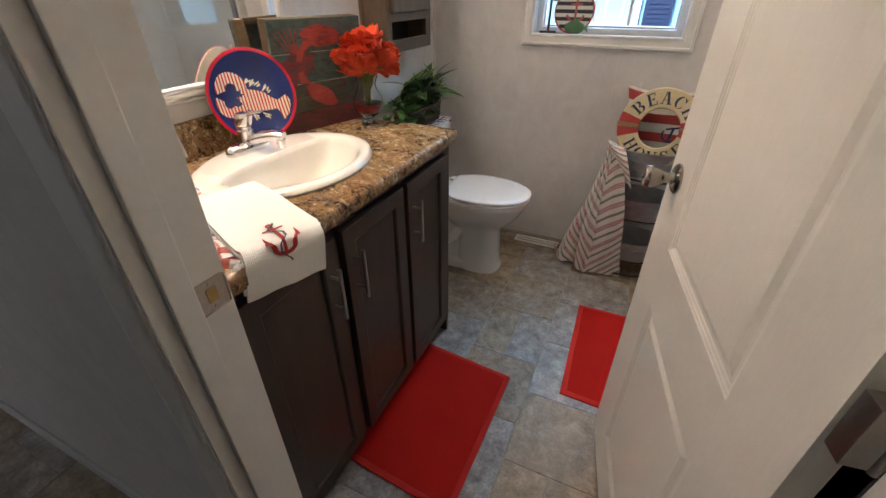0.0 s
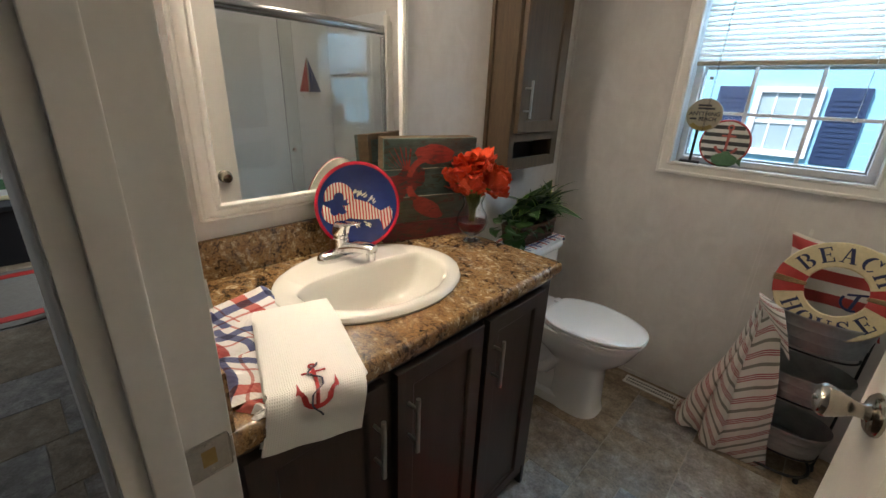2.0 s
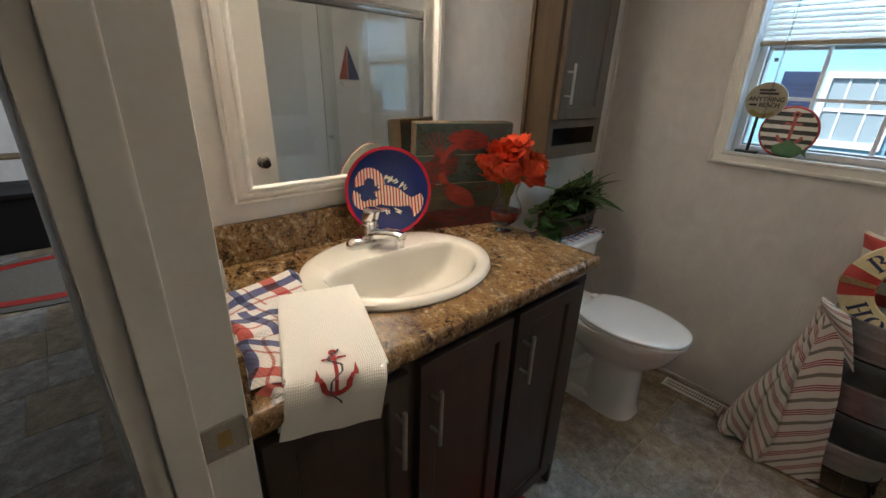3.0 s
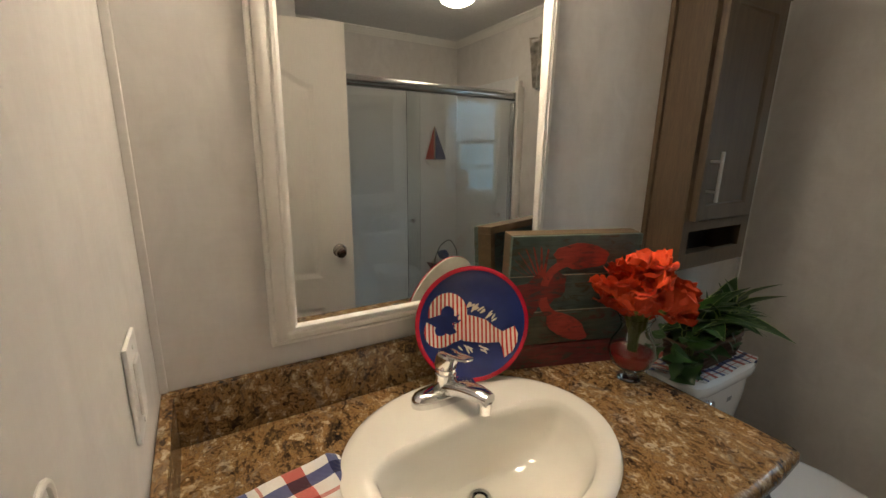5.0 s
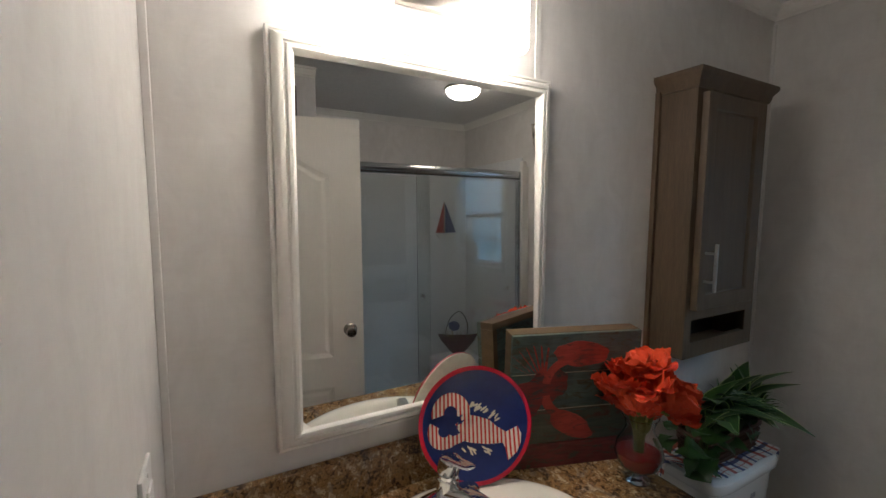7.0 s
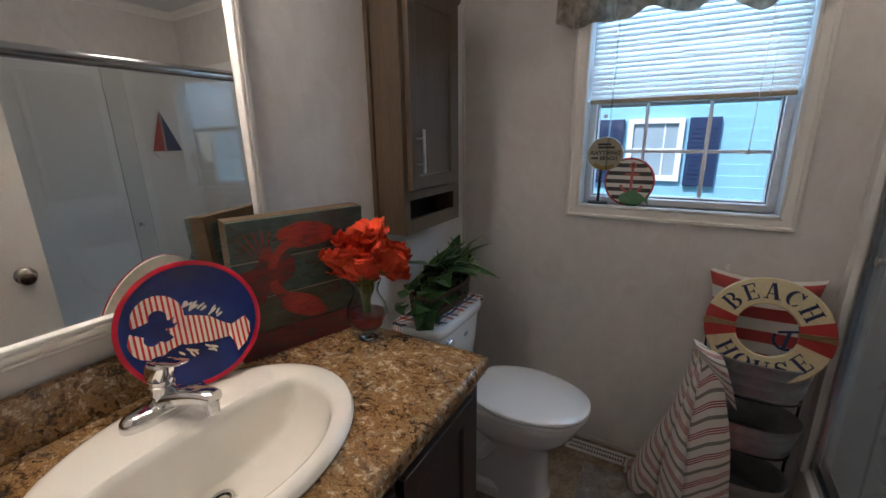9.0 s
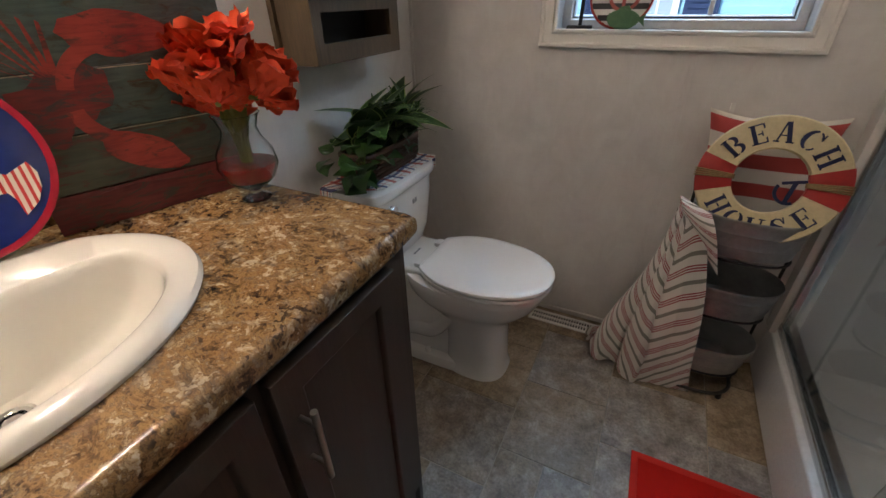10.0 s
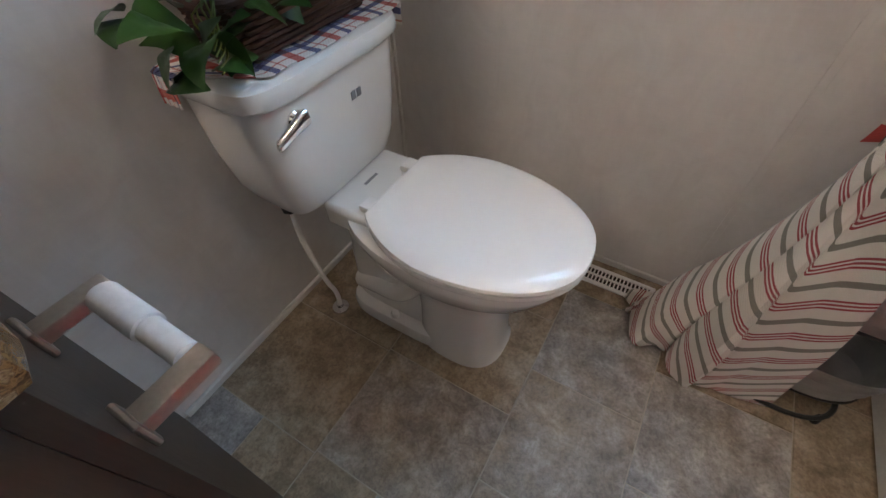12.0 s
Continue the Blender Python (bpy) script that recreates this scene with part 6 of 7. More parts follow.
napkin_fold((-0.352, 0.890), (-0.309, 0.902), (-0.345, 1.000), (-0.309, 1.000), 0.000, 0.006, 0.15, (0.02, 0.01), 4)
napkin_fold((-0.672, 0.908), (-0.706, 1.092), (-0.585, 0.925), (-0.575, 1.110), 0.001, 0.030, -0.12, (0.045, 0.03), 1)
napkin_fold((-0.598, 0.877), (-0.476, 0.884), (-0.610, 1.050), (-0.470, 1.070), 0.004, 0.020, 0.20, (0.040, 0.00), 2)
napkin_fold((-0.484, 0.884), (-0.352, 0.876), (-0.480, 1.050), (-0.330, 1.040), 0.006, 0.017, -0.22, (0.06, 0.035), 3)

towel = thing("hand_towel", "folded white waffle hand towel with red anchor embroidery", "towel")
def towel_at(u, v, lift=0.0):
    """u metres along from the back edge, v metres across from the centre line."""
    flat = (TF - TB).length
    d = (TF - TB).normalized()
    side = Vector((-d.y, d.x))
    h = CZ + 0.0155 + 0.006 * math.exp(-((u - 0.12) / 0.09) ** 2) + 0.0015 * math.sin(22 * u + 9 * v)
    if u <= flat:
        p = TB + d * u + side * (v * (1 + 0.04 * math.sin(6 * u)))
        return Vector((p.x, p.y, h + lift))
    e = u - flat
    r = 0.022
    a = min(e / r, math.pi / 2)
    p = TF + d * (r * math.sin(a)) + side * (v * (1 + 0.10 * e))
    p.y -= 0.22 * e
    z = CZ + 0.0155 - r * (1 - math.cos(a)) - max(0.0, e - r * math.pi / 2)
    out = 0.0025 * math.sin(14 * v) * min(1, e * 10)
    return Vector((p.x + d.x * (lift + out), p.y + d.y * (lift + out), z + (lift if a < 0.8 else 0)))
def towel_layer(inset, drop, lift):
    def fn(i, j):
        u = 0.0012 * math.sin(j * 0.5) + (TLEN - drop) * i / 70
        v = (TWID - inset) * (j / 26 - 0.5)
        return towel_at(u, v, lift)
    return fn
draped("lower_fold", towel_layer(-0.004, 0.010, -0.005), 71, 27, 0.004, WAFFLE, towel, uv=lambda i, j: (TWID * j / 26, TLEN * i / 70))
draped("upper_fold", towel_layer(0.002, 0.0, 0.002), 71, 27, 0.005, WAFFLE, towel, uv=lambda i, j: (TWID * j / 26, TLEN * i / 70))


def stitch(outline, material, lift, name="embroidery", label=""):
    bm = slab(outline, 0.0, 0.0012)
    for w in bm.verts:
        p = towel_at(AC + 0.70 * (w.co.y - AC), 0.70 * w.co.x - 0.002, lift + w.co.z + 0.0092)
        w.co = p
    part(name, bm, material, towel, label)


def bar2(x0, y0, x1, y1, w, n=6):
    d = Vector((x1 - x0, y1 - y0)).normalized()
    s = Vector((-d.y, d.x)) * w / 2
    a = [(x0 + (x1 - x0) * k / n + s.x, y0 + (y1 - y0) * k / n + s.y) for k in range(n + 1)]
    return Strip(a + [(p[0] - 2 * s.x, p[1] - 2 * s.y) for p in reversed(a)])


AC = 0.278
stitch(bar2(0, AC - 0.050, 0, AC + 0.040, 0.008), EMBRED, 0.0, "anchor_shank", "red embroidered anchor")
stitch(bar2(-0.027, AC - 0.034, 0.027, AC - 0.034, 0.005), EMBRED, 0.0, "anchor_stock")
stitch(arc_shape(0, AC - 0.058, 0.004, 0.009, 0, 2 * math.pi, 20), EMBRED, 0.0, "anchor_ring")
stitch(arc_shape(0, AC + 0.002, 0.034, 0.043, 0.35, math.pi - 0.35, 20), EMBRED, 0.0, "anchor_arm")
for s in (-1, 1):
    stitch(Strip([(s * 0.030, AC + 0.020), (s * 0.038, AC + 0.008), (s * 0.0415, AC - 0.002), (s * 0.0425, AC - 0.002), (s * 0.046, AC + 0.008), (s * 0.048, AC + 0.018)]), EMBRED, 0.0, "anchor_fluke")
rp = [(0.013 * math.cos(k * 0.52), AC - 0.064 + 0.128 * k / 24) for k in range(25)]
stitch(Strip([(x - 0.0022, y) for x, y in rp] + [(x + 0.0022, y) for x, y in reversed(rp)]), EMBGREY, 0.0010, "rope_stitch", "grey embroidered rope")

# ---- switch plate and white anchor on the wall ----
sw = thing("switch_plate", "white double wall switch and outlet plate", "switch", pose(-0.655, DY, 1.155))
part("plate", box(-0.036, 0.036, 0.0005, 0.006, -0.060, 0.060, 0.002), PLASTIC, sw)
part("rocker", box(-0.016, 0.016, 0.005, 0.010, -0.034, 0.034, 0.002), PLASTIC, sw)
for z in (-0.048, 0.048):
    part("screw", rod((0, 0.005, z), (0, 0.0072, z), 0.003, seg=10), PLASTIC, sw)
anc = thing("wall_anchor", "white painted anchor wall decoration", "decoration", pose(-0.345, DY, 1.165) @ Matrix.Diagonal((0.60, 0.38, 0.60, 1)))
part("shank", rod((0, 0.014, -0.10), (0, 0.014, 0.12), 0.007, seg=12), TRIM, anc)
part("stock", rod((-0.055, 0.014, 0.085), (0.055, 0.014, 0.085), 0.0065, seg=12), TRIM, anc)
part("ring", tube([(0.022 * math.cos(a), 0.014, 0.142 + 0.022 * math.sin(a)) for a in [2 * math.pi * k / 20 for k in range(21)]], 0.0045, 8, caps=False), TRIM, anc)
part("arm", tube([(0.105 * math.cos(a), 0.014, 0.0 + 0.105 * math.sin(a)) for a in [math.pi * (1.08 + 0.84 * k / 24) for k in range(25)]], 0.008, 10), TRIM, anc)
for s in (-1, 1):
    part("fluke", slab([(s * 0.118, -0.045), (s * 0.082, -0.025), (s * 0.105, 0.012)], -0.005, 0.005), TRIM, anc, at=pose(0, 0.014, 0, 90, 0, 0))
part("standoff", rod((0, 0.0, 0.03), (0, 0.014, 0.03), 0.006, seg=10), TRIM, anc)
part("standoff", rod((0, 0.0, -0.08), (0, 0.014, -0.08), 0.006, seg=10), TRIM, anc)

# ---- tiered galvanized tubs ----
stand = thing("tiered_tub_stand", "black metal stand with three oval galvanized tubs", "storage stand", pose(0.338, 2.652, 0))
for zr, h in ((0.687, 0.120), (0.455, 0.105), (0.218, 0.105)):
    rings = []
    for s, z in ((0.86, -h), (0.88, -h + 0.002), (0.905, -h * 0.72), (0.925, -h * 0.70), (0.915, -h * 0.66), (0.95, -h * 0.36), (0.968, -h * 0.34), (0.958, -h * 0.30), (0.985, -0.008), (1.0, -0.006), (1.012, 0.0), (1.0, 0.005), (0.975, 0.0), (0.945, -h * 0.34), (0.85, -h + 0.006)):
        rings.append(oval(0, 0, 0.152 * s, 0.106 * s, zr + z, 48, 2.2))
    part("tub", loft(rings), ZINC, stand, "oval galvanized metal tub")
for s in (-1, 1):
    part("upright", rod((s * 0.140, 0.050, 0.012), (s * 0.152, 0.058, 0.70), 0.005, seg=10), BLACKMETAL, stand)
    part("side_hoop", tube(smooth_path([(s * 0.152, 0.058, 0.70), (s * 0.156, 0.060, 0.745), (s * 0.130, 0.078, 0.775), (s * 0.060, 0.098, 0.79), (0.0, 0.104, 0.79)], 5), 0.005, 8), BLACKMETAL, stand)
part("base_ring", tube(oval(0, 0, 0.130, 0.100, 0.030, 40, 2.4) + oval(0, 0, 0.130, 0.100, 0.030, 40, 2.4)[:1], 0.006, 8, caps=False), BLACKMETAL, stand)
for zr in (0.112, 0.349, 0.559):
    part("shelf_ring", tube(oval(0, 0, 0.132, 0.088, zr - 0.006, 40, 2.4) + oval(0, 0, 0.132, 0.088, zr - 0.006, 40, 2.4)[:1], 0.004, 8, caps=False), BLACKMETAL, stand)
for s in (-1, 1):
    for y in (-0.070, 0.050):
        part("foot", lathe([(0.009, 0), (0.010, 0.004), (0.007, 0.026)], 12), RUBBER, stand, at=pose(s * (0.140 if y > 0 else 0.100), y, 0.0005))

# pillow behind the ring
pil = thing("striped_pillow", "square red and white striped canvas pillow standing in the top tub", "pillow", pose(0.336, 2.730, 0.604, -10, 0, 0))
N = 26
def pillow_side(sgn):
    rows = []
    for i in range(N + 1):
        row = []
        for j in range(N + 1):
            u, v = 2 * i / N - 1, 2 * j / N - 1
            pinch = 1 - 0.15 * (1 - abs(v) ** 2)
            pinch2 = 1 - 0.15 * (1 - abs(u) ** 2)
            t = (max(0, 1 - u ** 4) * max(0, 1 - v ** 4)) ** 0.55
            row.append((0.170 * u * pinch, sgn * 0.046 * t, 0.168 + 0.168 * v * pinch2))
        rows.append(row)
    return rows
bm = loft(pillow_side(-1), closed=False, uv=lambda i, j: (0.336 * j / N + 0.013, 0.336 * i / N))
loft(pillow_side(1), into=bm, closed=False, uv=lambda i, j: (0.336 * j / N + 0.013, 0.336 * i / N))
bmesh.ops.remove_doubles(bm, verts=bm.verts[:], dist=0.0005)
part("cushion", bm, PILLOW, pil)
part("tag", box(-0.120, -0.108, -0.002, 0.002, 0.325, 0.352), SIGNWHITE, pil, "small white tag")

# life ring sign
ring_t = thing("life_ring_sign", "cream and red wooden life ring sign lettered in navy", "sign", Matrix.Translation((0.338, 2.628, 0.786)) @ pose(0, 0, 0, 0, 0, -3.9) @ pose(0, 0, 0, 72, 0, 0))
RO, RI = 0.173, 0.085
def ring_piece(a0, a1, lift=0.0, n=24, ro=RO, ri=RI):
    rings = []
    for k in range(n + 1):
        a = a0 + (a1 - a0) * k / n
        c, s = math.cos(a), math.sin(a)
        rings.append([(r * c, r * s, z) for r, z in ((ri - lift, 0.002), (ri - lift, 0.014 + lift), (ri + 0.004, 0.018 + lift), (ro - 0.004, 0.018 + lift), (ro + lift, 0.014 + lift), (ro + lift, 0.002), (ro - 0.003, 0.0), (ri + 0.003, 0.0))])
    return loft(rings)
part("ring_board", ring_piece(0, 2 * math.pi, 0, 72), CREAM, ring_t, "cream painted ring")
for a0 in (-0.30, math.pi - 0.33):
    bandp = part("red_band", ring_piece(a0, a0 + 0.66, 0.0012, 16), REDPAINT, ring_t, "red painted band")
    for q in range(4):
        w = a0 + 0.33 + (q - 1.5) * 0.036
        pts = [((RI - 0.004) * math.cos(w), (RI - 0.004) * math.sin(w), 0.012), ((RI - 0.003) * math.cos(w), (RI - 0.003) * math.sin(w), 0.0215), ((RO + 0.002) * math.cos(w), (RO + 0.002) * math.sin(w), 0.0215), ((RO + 0.004) * math.cos(w), (RO + 0.004) * math.sin(w), 0.010)]
        part("rope", tube(pts, 0.0024, 7), ROPE, bandp, "wrapped jute rope")
def bow(cx, cy, rx, ry, a0, a1, thin, thick, n=12):
    out = []
    for k in range(n + 1):
        a = math.radians(a0 + (a1 - a0) * k / n)
        out.append((cx + rx * math.cos(a), cy + ry * math.sin(a), thin + (thick - thin) * abs(math.cos(a)) ** 1.5))
    return out

def rule(x0, y0, x1, y1, w):
    return [(x0, y0, w), (x1, y1, w)]

def post(x, w=0.19):
    return [rule(x, -0.5, x, 0.5, w), rule(x - 0.17, 0.47, x + 0.17, 0.47, 0.065), rule(x - 0.17, -0.47, x + 0.17, -0.47, 0.065)]

# stencil-cut slab serif capitals, strokes as x, y and width in letter heights
GLYPHS = {"B": post(-0.20) + [bow(0.0, 0.24, 0.26, 0.22, -84, 84, 0.07, 0.19), bow(0.0, -0.24, 0.29, 0.22, -84, 84, 0.07, 0.19)],
          "E": post(-0.17) + [rule(-0.03, 0.465, 0.33, 0.465, 0.07), rule(0.31, 0.5, 0.31, 0.24, 0.07), rule(-0.03, 0.0, 0.20, 0.0, 0.07), rule(0.18, 0.13, 0.18, -0.13, 0.06), rule(-0.03, -0.465, 0.33, -0.465, 0.07), rule(0.31, -0.5, 0.31, -0.22, 0.07)],
          "A": [rule(-0.28, -0.5, -0.04, 0.5, 0.075), rule(0.25, -0.5, 0.03, 0.5, 0.20), rule(-0.17, -0.16, 0.08, -0.16, 0.06), rule(-0.42, -0.47, -0.16, -0.47, 0.065), rule(0.08, -0.47, 0.42, -0.47, 0.065)],
          "C": [bow(0.04, 0.0, 0.34, 0.455, 98, 262, 0.07, 0.21, 18), bow(0.06, 0.0, 0.30, 0.455, 84, 30, 0.07, 0.11), bow(0.06, 0.0, 0.30, 0.455, -84, -34, 0.07, 0.09), rule(0.34, 0.48, 0.34, 0.16, 0.065)],
          "H": post(-0.25) + post(0.25) + [rule(-0.12, 0.0, 0.12, 0.0, 0.07)],
          "O": [bow(-0.03, 0.0, 0.31, 0.455, 94, 266, 0.07, 0.21, 18), bow(0.03, 0.0, 0.31, 0.455, 86, -86, 0.07, 0.21, 18)],
          "U": [rule(-0.24, 0.5, -0.24, -0.16, 0.19), rule(0.25, 0.5, 0.25, -0.16, 0.08), bow(0.0, -0.16, 0.245, 0.30, 186, 354, 0.08, 0.12), rule(-0.41, 0.47, -0.07, 0.47, 0.065), rule(0.12, 0.47, 0.40, 0.47, 0.065)],
          "S": [[(0.24, 0.20, 0.06), (0.14, 0.41, 0.08), (-0.03, 0.465, 0.07), (-0.19, 0.38, 0.13), (-0.22, 0.22, 0.19), (-0.06, 0.06, 0.21), (0.12, -0.06, 0.22), (0.24, -0.22, 0.19), (0.18, -0.38, 0.13), (0.0, -0.465, 0.07), (-0.18, -0.40, 0.08), (-0.27, -0.18, 0.06)], rule(0.26, 0.5, 0.26, 0.16, 0.06), rule(-0.29, -0.5, -0.29, -0.14, 0.06)]}
for word, mid, step, top in (("BEACH", math.pi / 2, -0.462, True), ("HOUSE", -math.pi / 2, 0.430, False)):
    for k, ch in enumerate(word):
        a = mid + (k - 2) * step
        r = (RO + RI) / 2
        turn = math.degrees(a) - 90 if top else math.degrees(a) + 90
        at = pose(r * math.cos(a), r * math.sin(a), 0.0186, 0, 0, turn)
        bm = bmesh.new()
        for pts in GLYPHS[ch]:
            slab(stroke_strip(pts), 0.0, 0.0009, into=bm)
        for w in bm.verts:
            w.co.x, w.co.y = w.co.x * 0.053, w.co.y * 0.053
        part("letter", bm, NAVY, ring_t, smooth=False, at=at)
fr2 = part("anchor_charm", slab(bar2(0.048, -0.052, 0.060, 0.008, 0.010), 0.006, 0.012), NAVY, ring_t, "small navy anchor")
part("charm_arm", slab(arc_shape(0.050, -0.022, 0.026, 0.034, 2.6, 5.2), 0.006, 0.012), NAVY, fr2)
part("charm_stock", slab(bar2(0.030, 0.000, 0.082, 0.012, 0.008), 0.006, 0.012), NAVY, fr2)

# striped towel hung from the top tub
tt = thing("striped_towel", "cream towel with red and grey ticking stripes draped to the floor", "towel")
TOP0, TOP1 = Vector((0.145, 2.600, 0.718)), Vector((0.212, 2.548, 0.700))
BOT0, BOT1 = Vector((-0.025, 2.655, 0.030)), Vector((0.350, 2.565, 0.004))
def big_towel(i, j):
    t, s = i / 80, j / 60
    a = TOP0.lerp(TOP1, s)
    b = BOT0.lerp(BOT1, s)
    b.y -= 0.105 * math.sin(math.pi * s) ** 1.0 * 0.6
    p = a.lerp(b, t)
    spread = min(1.0, 0.15 + 1.1 * t)
    if s < 0.5:
        ease = min(1.0, (0.5 - s) * 7)
        turn = 2 * math.pi * 4.3 * s + 0.9 * math.sin(3.0 * t) - 0.6
        fall = min(1.0, 1.5 * t)
        p.y += 0.042 * fall * (math.sin(turn) + 0.25 * math.sin(2.3 * turn - 4 * t)) * ease
        p.x += 0.018 * fall * math.cos(turn) * ease
    p.y += - 0.035 * math.sin(math.pi * t) * (0.3 + 0.7 * s)
    p.x += 0.012 * math.sin(5 * t + 7 * s) * spread + 0.012 * math.sin(math.pi * t) * s
    p.y -= 0.030 * spread * max(0.0, 1 - abs(s - 0.50 + 0.06 * t) / 0.20)
    if s < 0.25:
        p.x += 0.03 * (1 - s / 0.25) * math.sin(math.pi * t) 
    if t > 0.9 and s < 0.3:
        p.x -= 0.02 * (t - 0.9) * 10 * (1 - s / 0.3)
        p.y -= 0.012 * math.sin(s * 50) * (t - 0.9) * 10
    p.z = max(p.z, 0.004)
    return tuple(p)
def towel_uv(i, j):
    t, s = i / 80, j / 60
    wide, off = 0.09 + 0.33 * t, s - 0.50 + 0.06 * t
    return (0.60 * t + 0.80 * wide * (2.7 * max(0.0, -off) + 1.05 * max(0.0, off)) + 0.006 * math.sin(9 * s + 5 * t), 0.4 * s)
draped("drape", big_towel, 81, 61, 0.0025, TICKING, tt, uv=towel_uv)
def top_fold(i, j):
    t, s = i / 24, j / 24
    x = 0.138 + 0.085 * s + 0.02 * t
    y = 2.590 - 0.050 * s - 0.028 * math.sin(math.pi * min(1, t * 1.1))
    z = 0.722 - 0.020 * s - 0.18 * t ** 1.15 * (0.25 + 0.75 * s) + 0.010 * math.sin(math.pi * t)
    x += 0.045 * t * s
    return (x, y - 0.004 - 0.01 * t, z)
draped("top_fold", top_fold, 25, 25, 0.0025, TICKING, tt, uv=lambda i, j: (0.28 * i / 24 + 0.10 * j / 24, 0.2 * j / 24))

# two crumpled corners lying on the floor
def crumple(path, wide, high, seed):
    pts = smooth_path(path, 5)
    rings = []
    for i, p in enumerate(pts):
        u = i / (len(pts) - 1)
        grow = math.sin(math.pi * min(1.0, 0.30 + 0.62 * u)) ** 0.7
        rings.append([(p.x + 0.25 * wide * grow * math.cos(q), p.y + wide * grow * math.cos(q) * (1 + 0.16 * math.sin(3 * q + seed + 5 * u)), max(0.003, p.z + high * grow * math.sin(q) * (1 + 0.22 * math.sin(4 * q + seed * 2 + 7 * u)))) for q in [2 * math.pi * k / 28 for k in range(28)]])
    part("crumpled_corner", loft(rings, uv=lambda i, j: (0.011 * i + 0.012 * seed, 0.006 * j)), TICKING, tt)

crumple([(0.060, 2.655, 0.060), (0.025, 2.690, 0.045), (-0.015, 2.712, 0.026), (-0.040, 2.716, 0.022)], 0.034, 0.026, 1)
crumple([(0.075, 2.610, 0.050), (0.045, 2.628, 0.034), (0.018, 2.640, 0.022), (0.004, 2.640, 0.018)], 0.024, 0.020, 3)

# ---- signs on the window sill ----
def disc_at(x, y, z, tilt, yaw=0):
    return Matrix.Translation((x, y, z)) @ pose(0, 0, 0, 0, 0, yaw) @ pose(0, 0, 0, 90 - tilt, 0, 0)

s1 = thing("round_beach_sign", "small round tan lettered sign on a dark stand", "sign", disc_at(-0.247, 2.853, 1.338, 0, 8))
part("disc", lathe([(0.002, 0.0), (0.066, 0.0), (0.068, 0.003), (0.066, 0.007), (0.002, 0.007)], 40), SIGNTAN, s1)
letters("ANYTHING", 0.0225, BLACKPAINT, s1, pose(0, 0.004, 0.0076), 0.0004, "lettering", 0.0006)
letters("BEACH", 0.021, BLACKPAINT, s1, pose(0.014, -0.017, 0.0076), 0.0004, "lettering", 0.0006)
for y, x0, x1 in ((0.026, -0.028, 0.034), (0.038, -0.03, 0.02), (-0.017, -0.052, -0.026)):
    part("lettering_bar", box(x0, x1, y - 0.004, y + 0.004, 0.0072, 0.0080), BLACKPAINT, s1)
part("sand_patch", slab(arc_shape(0, 0, 0.048, 0.064, 3.9, 5.4), 0.0071, 0.0078), YELLOWGRASS, s1)
part("post", rod((-0.012, -0.062, 0.003), (-0.014, -0.196, 0.003), 0.006, seg=10), BLACKMETAL, s1)
part("base", box(-0.055, 0.025, -0.2048, -0.193, -0.020, 0.026, 0.003), BLACKMETAL, s1)
s2 = thing("round_anchor_sign", "round black and white striped sign with a coral anchor", "sign", disc_at(-0.148, 2.866, 1.2285, 6, -4))
part("disc", lathe([(0.002, 0.0), (0.090, 0.0), (0.090, 0.007), (0.002, 0.007)], 44), SIGNWHITE, s2)
part("rim", tube([(0.0915 * math.cos(a), 0.0915 * math.sin(a), 0.004) for a in [2 * math.pi * k / 44 for k in range(45)]], 0.0045, 8, caps=False), REDPAINT, s2, "red wrapped rim")
for k in range(5):
    y = -0.064 + 0.032 * k
    w = math.sqrt(0.089 ** 2 - y * y)
    part("black_stripe", box(-w, w, y - 0.008, y + 0.008, 0.0068, 0.0078), BLACKPAINT, s2)
ab = part("anchor", slab(bar2(0.01, -0.045, 0.01, 0.055, 0.010), 0.0078, 0.010), PINKPAINT, s2, "coral anchor")
part("anchor_arm", slab(arc_shape(0.01, 0.0, 0.038, 0.048, 3.5, 5.93), 0.0078, 0.010), PINKPAINT, ab)
part("anchor_stock", slab(bar2(-0.016, 0.030, 0.036, 0.030, 0.008), 0.0078, 0.010), PINKPAINT, ab)
part("anchor_ring", slab(arc_shape(0.01, 0.064, 0.006, 0.013, 0, 2 * math.pi), 0.0078, 0.010), PINKPAINT, ab)
fish = thing("fish_figurine", "small green painted fish figurine on the window sill", "figurine", Matrix.Translation((-0.132, 2.838, 1.1335)) @ pose(0, 0, 0, 90, 0, 0))
part("body", slab(blob(0.0, 0.030, 0.046, 0.028, 0.0, 24, 0.12, 6), -0.010, 0.010, bev=0.004), FISHGREEN, fish)
part("tail", slab([(0.040, 0.030), (0.064, 0.046), (0.060, 0.028), (0.064, 0.010)], -0.006, 0.006), FISHGREEN, fish)
part("fin", slab([(-0.02, 0.052), (0.02, 0.055), (0.012, 0.066), (-0.01, 0.064)], -0.005, 0.005), FISHGREEN, fish)
part("foot", box(-0.02, 0.02, 0.0, 0.010, -0.010, 0.010, 0.002), FISHGREEN, fish)

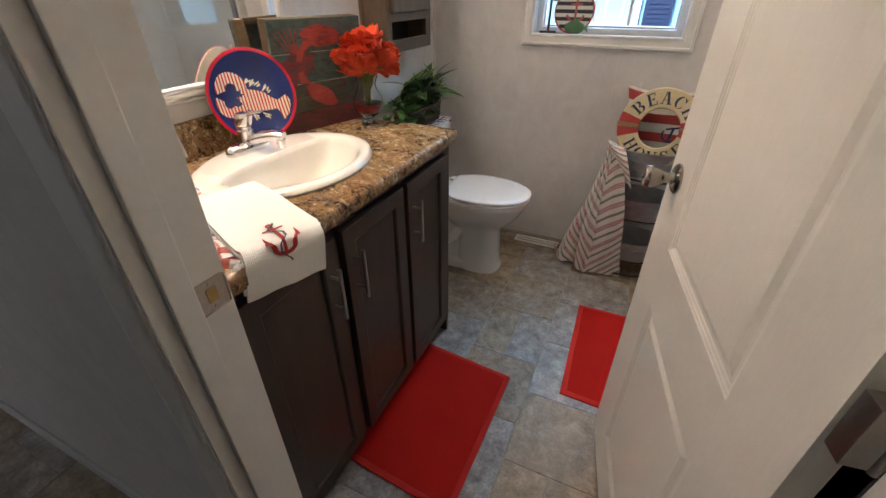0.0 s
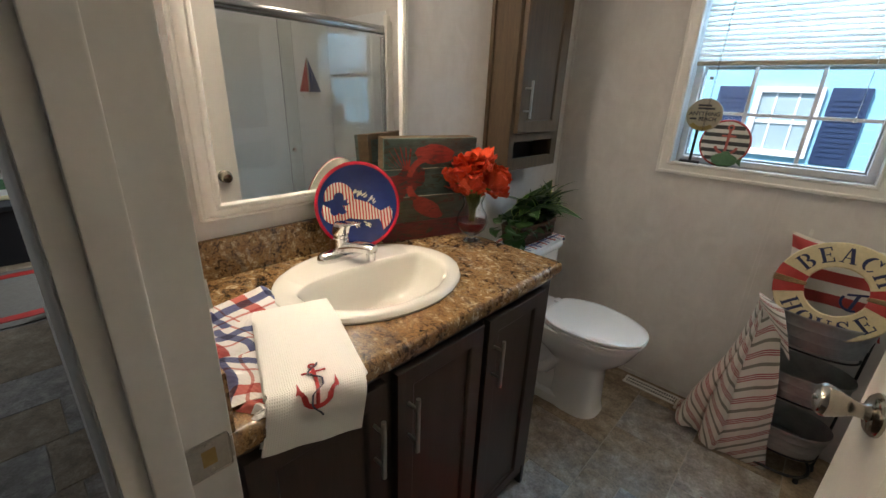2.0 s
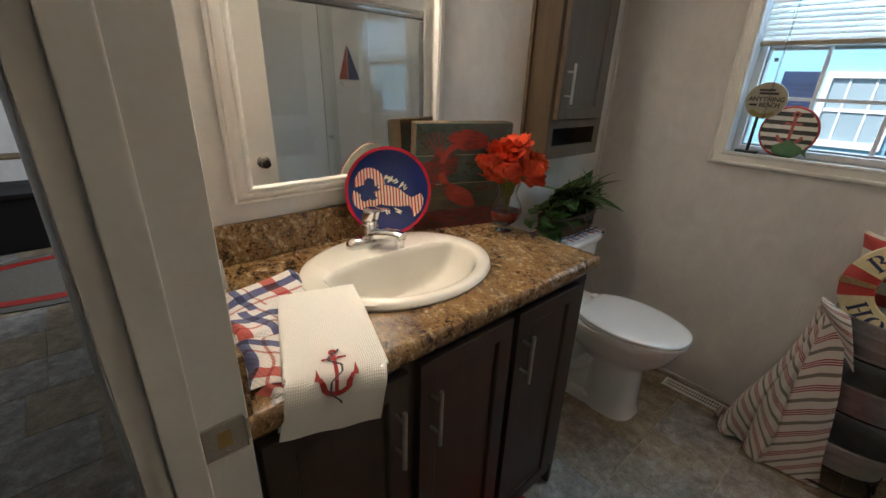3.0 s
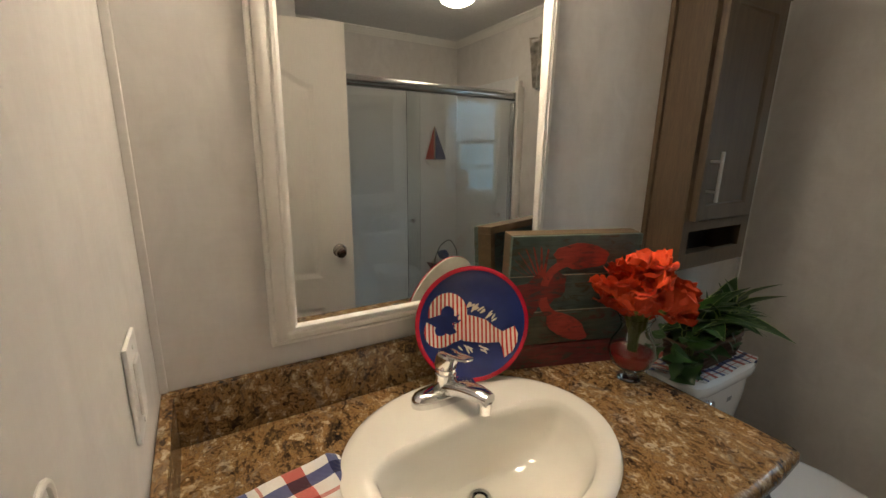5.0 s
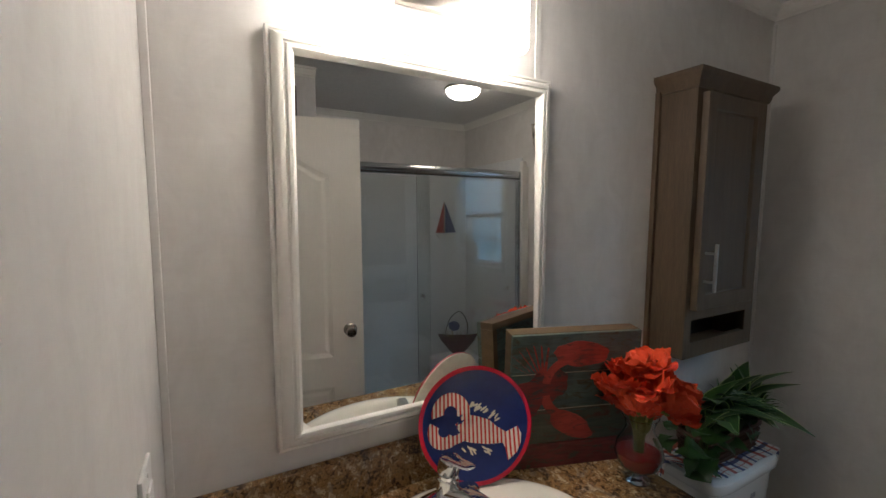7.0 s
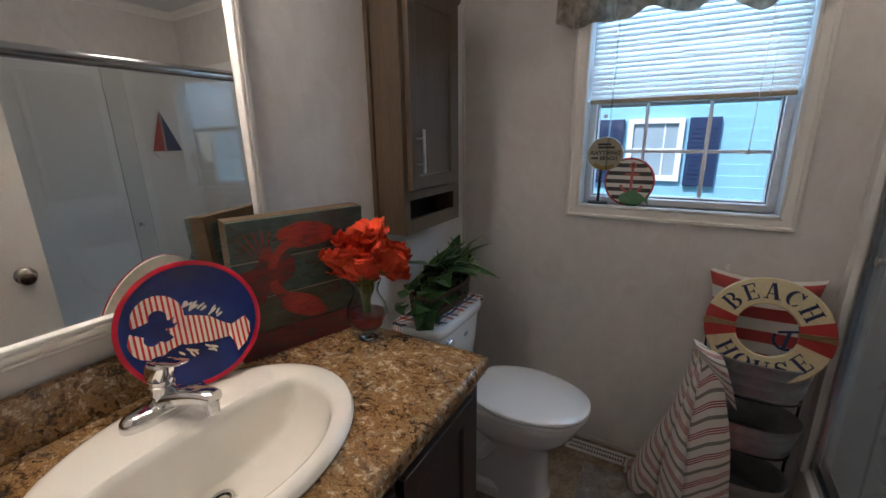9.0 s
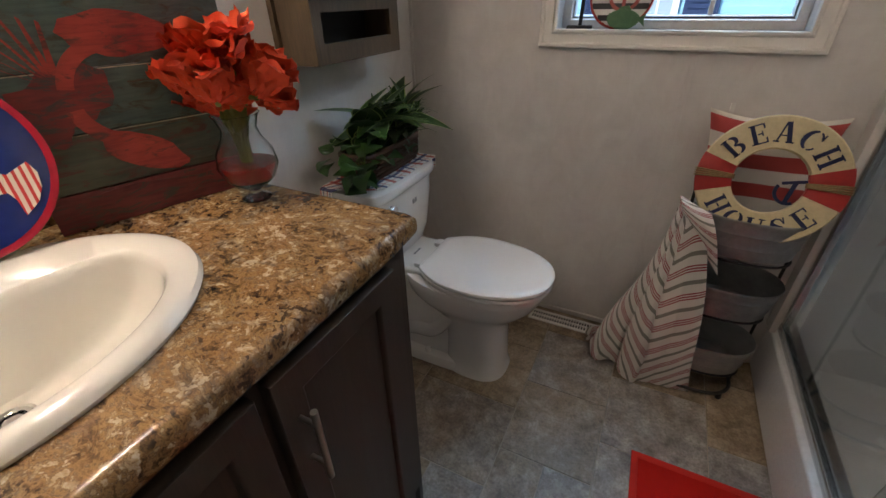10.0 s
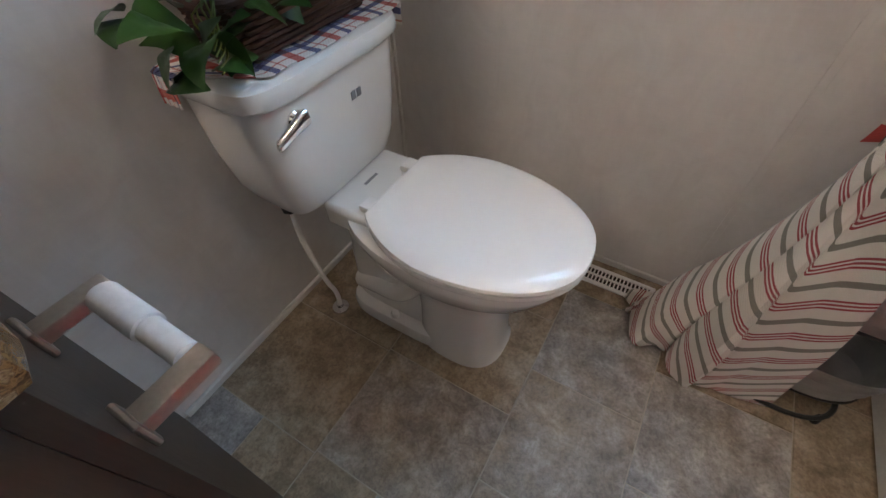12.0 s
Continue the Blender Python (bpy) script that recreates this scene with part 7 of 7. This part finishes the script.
# ---- next room seen through the hall ----
bench = thing("storage_bench", "long low bench under black cloth in the next room", "bench")
part("top", box(-4.75, -4.20, -0.3, 1.6, 0.42, 0.46, 0.01), BENCHBLACK, bench)
part("body", box(-4.72, -4.22, -0.28, 1.58, 0.0, 0.42, 0.01), BENCHBLACK, bench)
picture = thing("picture_frame", "cream picture frame with a small print standing on the bench", "picture frame", pose(-4.45, 0.72, 0.4605, 0, -8, 0))
part("frame", moulding(-0.17, 0.17, 0.0, 0.24, [(0, 0), (0, 0.02), (0.01, 0.026), (0.03, 0.02), (0.034, 0.006)], lambda u, v, h: (h, u, v)), CREAM, picture)
part("mount", box(0.0, 0.006, -0.14, 0.14, 0.03, 0.21), SIGNWHITE, picture)
part("print", box(0.006, 0.008, -0.05, 0.05, 0.08, 0.16), FISHGREEN, picture)
bag = thing("green_cushion", "crumpled lime green cloth cushion lying on a frame", "cushion", pose(-4.52, 0.62, 0.74))
part("cushion", loft([oval(0, 0, 0.11 * f, 0.13 * f, z, 24, 2.6) for f, z in ((0.5, -0.04), (0.9, -0.02), (1.0, 0.02), (0.85, 0.07), (0.4, 0.10))]), LIMEGREEN, bag)
part("shelf_ledge", box(-0.12, 0.12, -0.35, 0.35, -0.055, -0.038), RAWWOOD, bag)
hallrug = thing("oval_rug", "oval beige rug with a red ring border on the tile floor", "rug", pose(-3.55, 0.62, 0.0005))
part("field", loft([oval(0, 0, 0.52, 0.85, z, 60) for z in (0, 0.006)]), HALLRUG, hallrug)
part("ring", loft([oval(0, 0, a, b, z, 60) for a, b, z in ((0.44, 0.77, 0.0055), (0.44, 0.77, 0.009), (0.36, 0.69, 0.009), (0.36, 0.69, 0.0055))], cap=(False, False)), REDPAINT, hallrug, "red woven ring")

# ---- floor ----
floor = structure("floor", box(-5.4, 1.6, -1.5, FY + 0.12, -0.06, -0.0022), GROUT, "sheet vinyl floor in a slate and stone tile pattern", False)
TILES = {}
def tile_mesh(w, h):
    key = (round(w, 3), round(h, 3))
    if key not in TILES:
        bm = bmesh.new()
        g, c = 0.0012, 0.0012
        lo = [bm.verts.new((sx * (w / 2 - g), sy * (h / 2 - g), -0.0022)) for sx, sy in ((-1, -1), (1, -1), (1, 1), (-1, 1))]
        hi = [bm.verts.new((sx * (w / 2 - g - c), sy * (h / 2 - g - c), 0.0)) for sx, sy in ((-1, -1), (1, -1), (1, 1), (-1, 1))]
        bm.faces.new(hi)
        for k in range(4):
            bm.faces.new((lo[k], lo[(k + 1) % 4], hi[(k + 1) % 4], hi[k]))
        mesh = bpy.data.meshes.new("tile")
        bm.to_mesh(mesh)
        bm.free()
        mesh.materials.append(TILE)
        TILES[key] = mesh
    return TILES[key]

def lay(x0, x1, y0, y1):
    if x1 - x0 < 0.02 or y1 - y0 < 0.02:
        return
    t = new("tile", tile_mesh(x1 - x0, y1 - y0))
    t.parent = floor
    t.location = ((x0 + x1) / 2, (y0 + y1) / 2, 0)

rnd = random.Random(21)
COLS = [(-0.88, -0.548, 2.225), (-0.548, -0.192, 1.932), (-0.192, 0.090, 2.370), (0.090, 0.40, 2.226), (0.40, 0.70, 2.06)]
for x0, x1, off in COLS:
    y = off - 0.30 * 12
    while y < FY:
        a, b = max(y, -1.4), min(y + 0.30, FY)
        if b > a:
            r = rnd.random()
            if r < (0.10 if y > 1.9 else 0.34):
                lay(x0, (x0 + x1) / 2, a, b), lay((x0 + x1) / 2, x1, a, b)
            elif r < (0.16 if y > 1.9 else 0.50) and b - a > 0.25:
                lay(x0, x1, a, (a + b) / 2), lay(x0, x1, (a + b) / 2, b)
            else:
                lay(x0, x1, a, b)
        y += 0.30
x = -0.88
while x > -4.3:
    off = rnd.choice((0.0, 0.15, 0.075))
    for k in range(-4, 4):
        a, b = max(-0.9, 0.30 * k + off), min(HY + (1.9 if x < -3.2 else 0.0), 0.30 * k + 0.30 + off)
        if b > a and (a < HY or x < -3.1):
            lay(x - 0.305, x, a, b)
    x -= 0.305
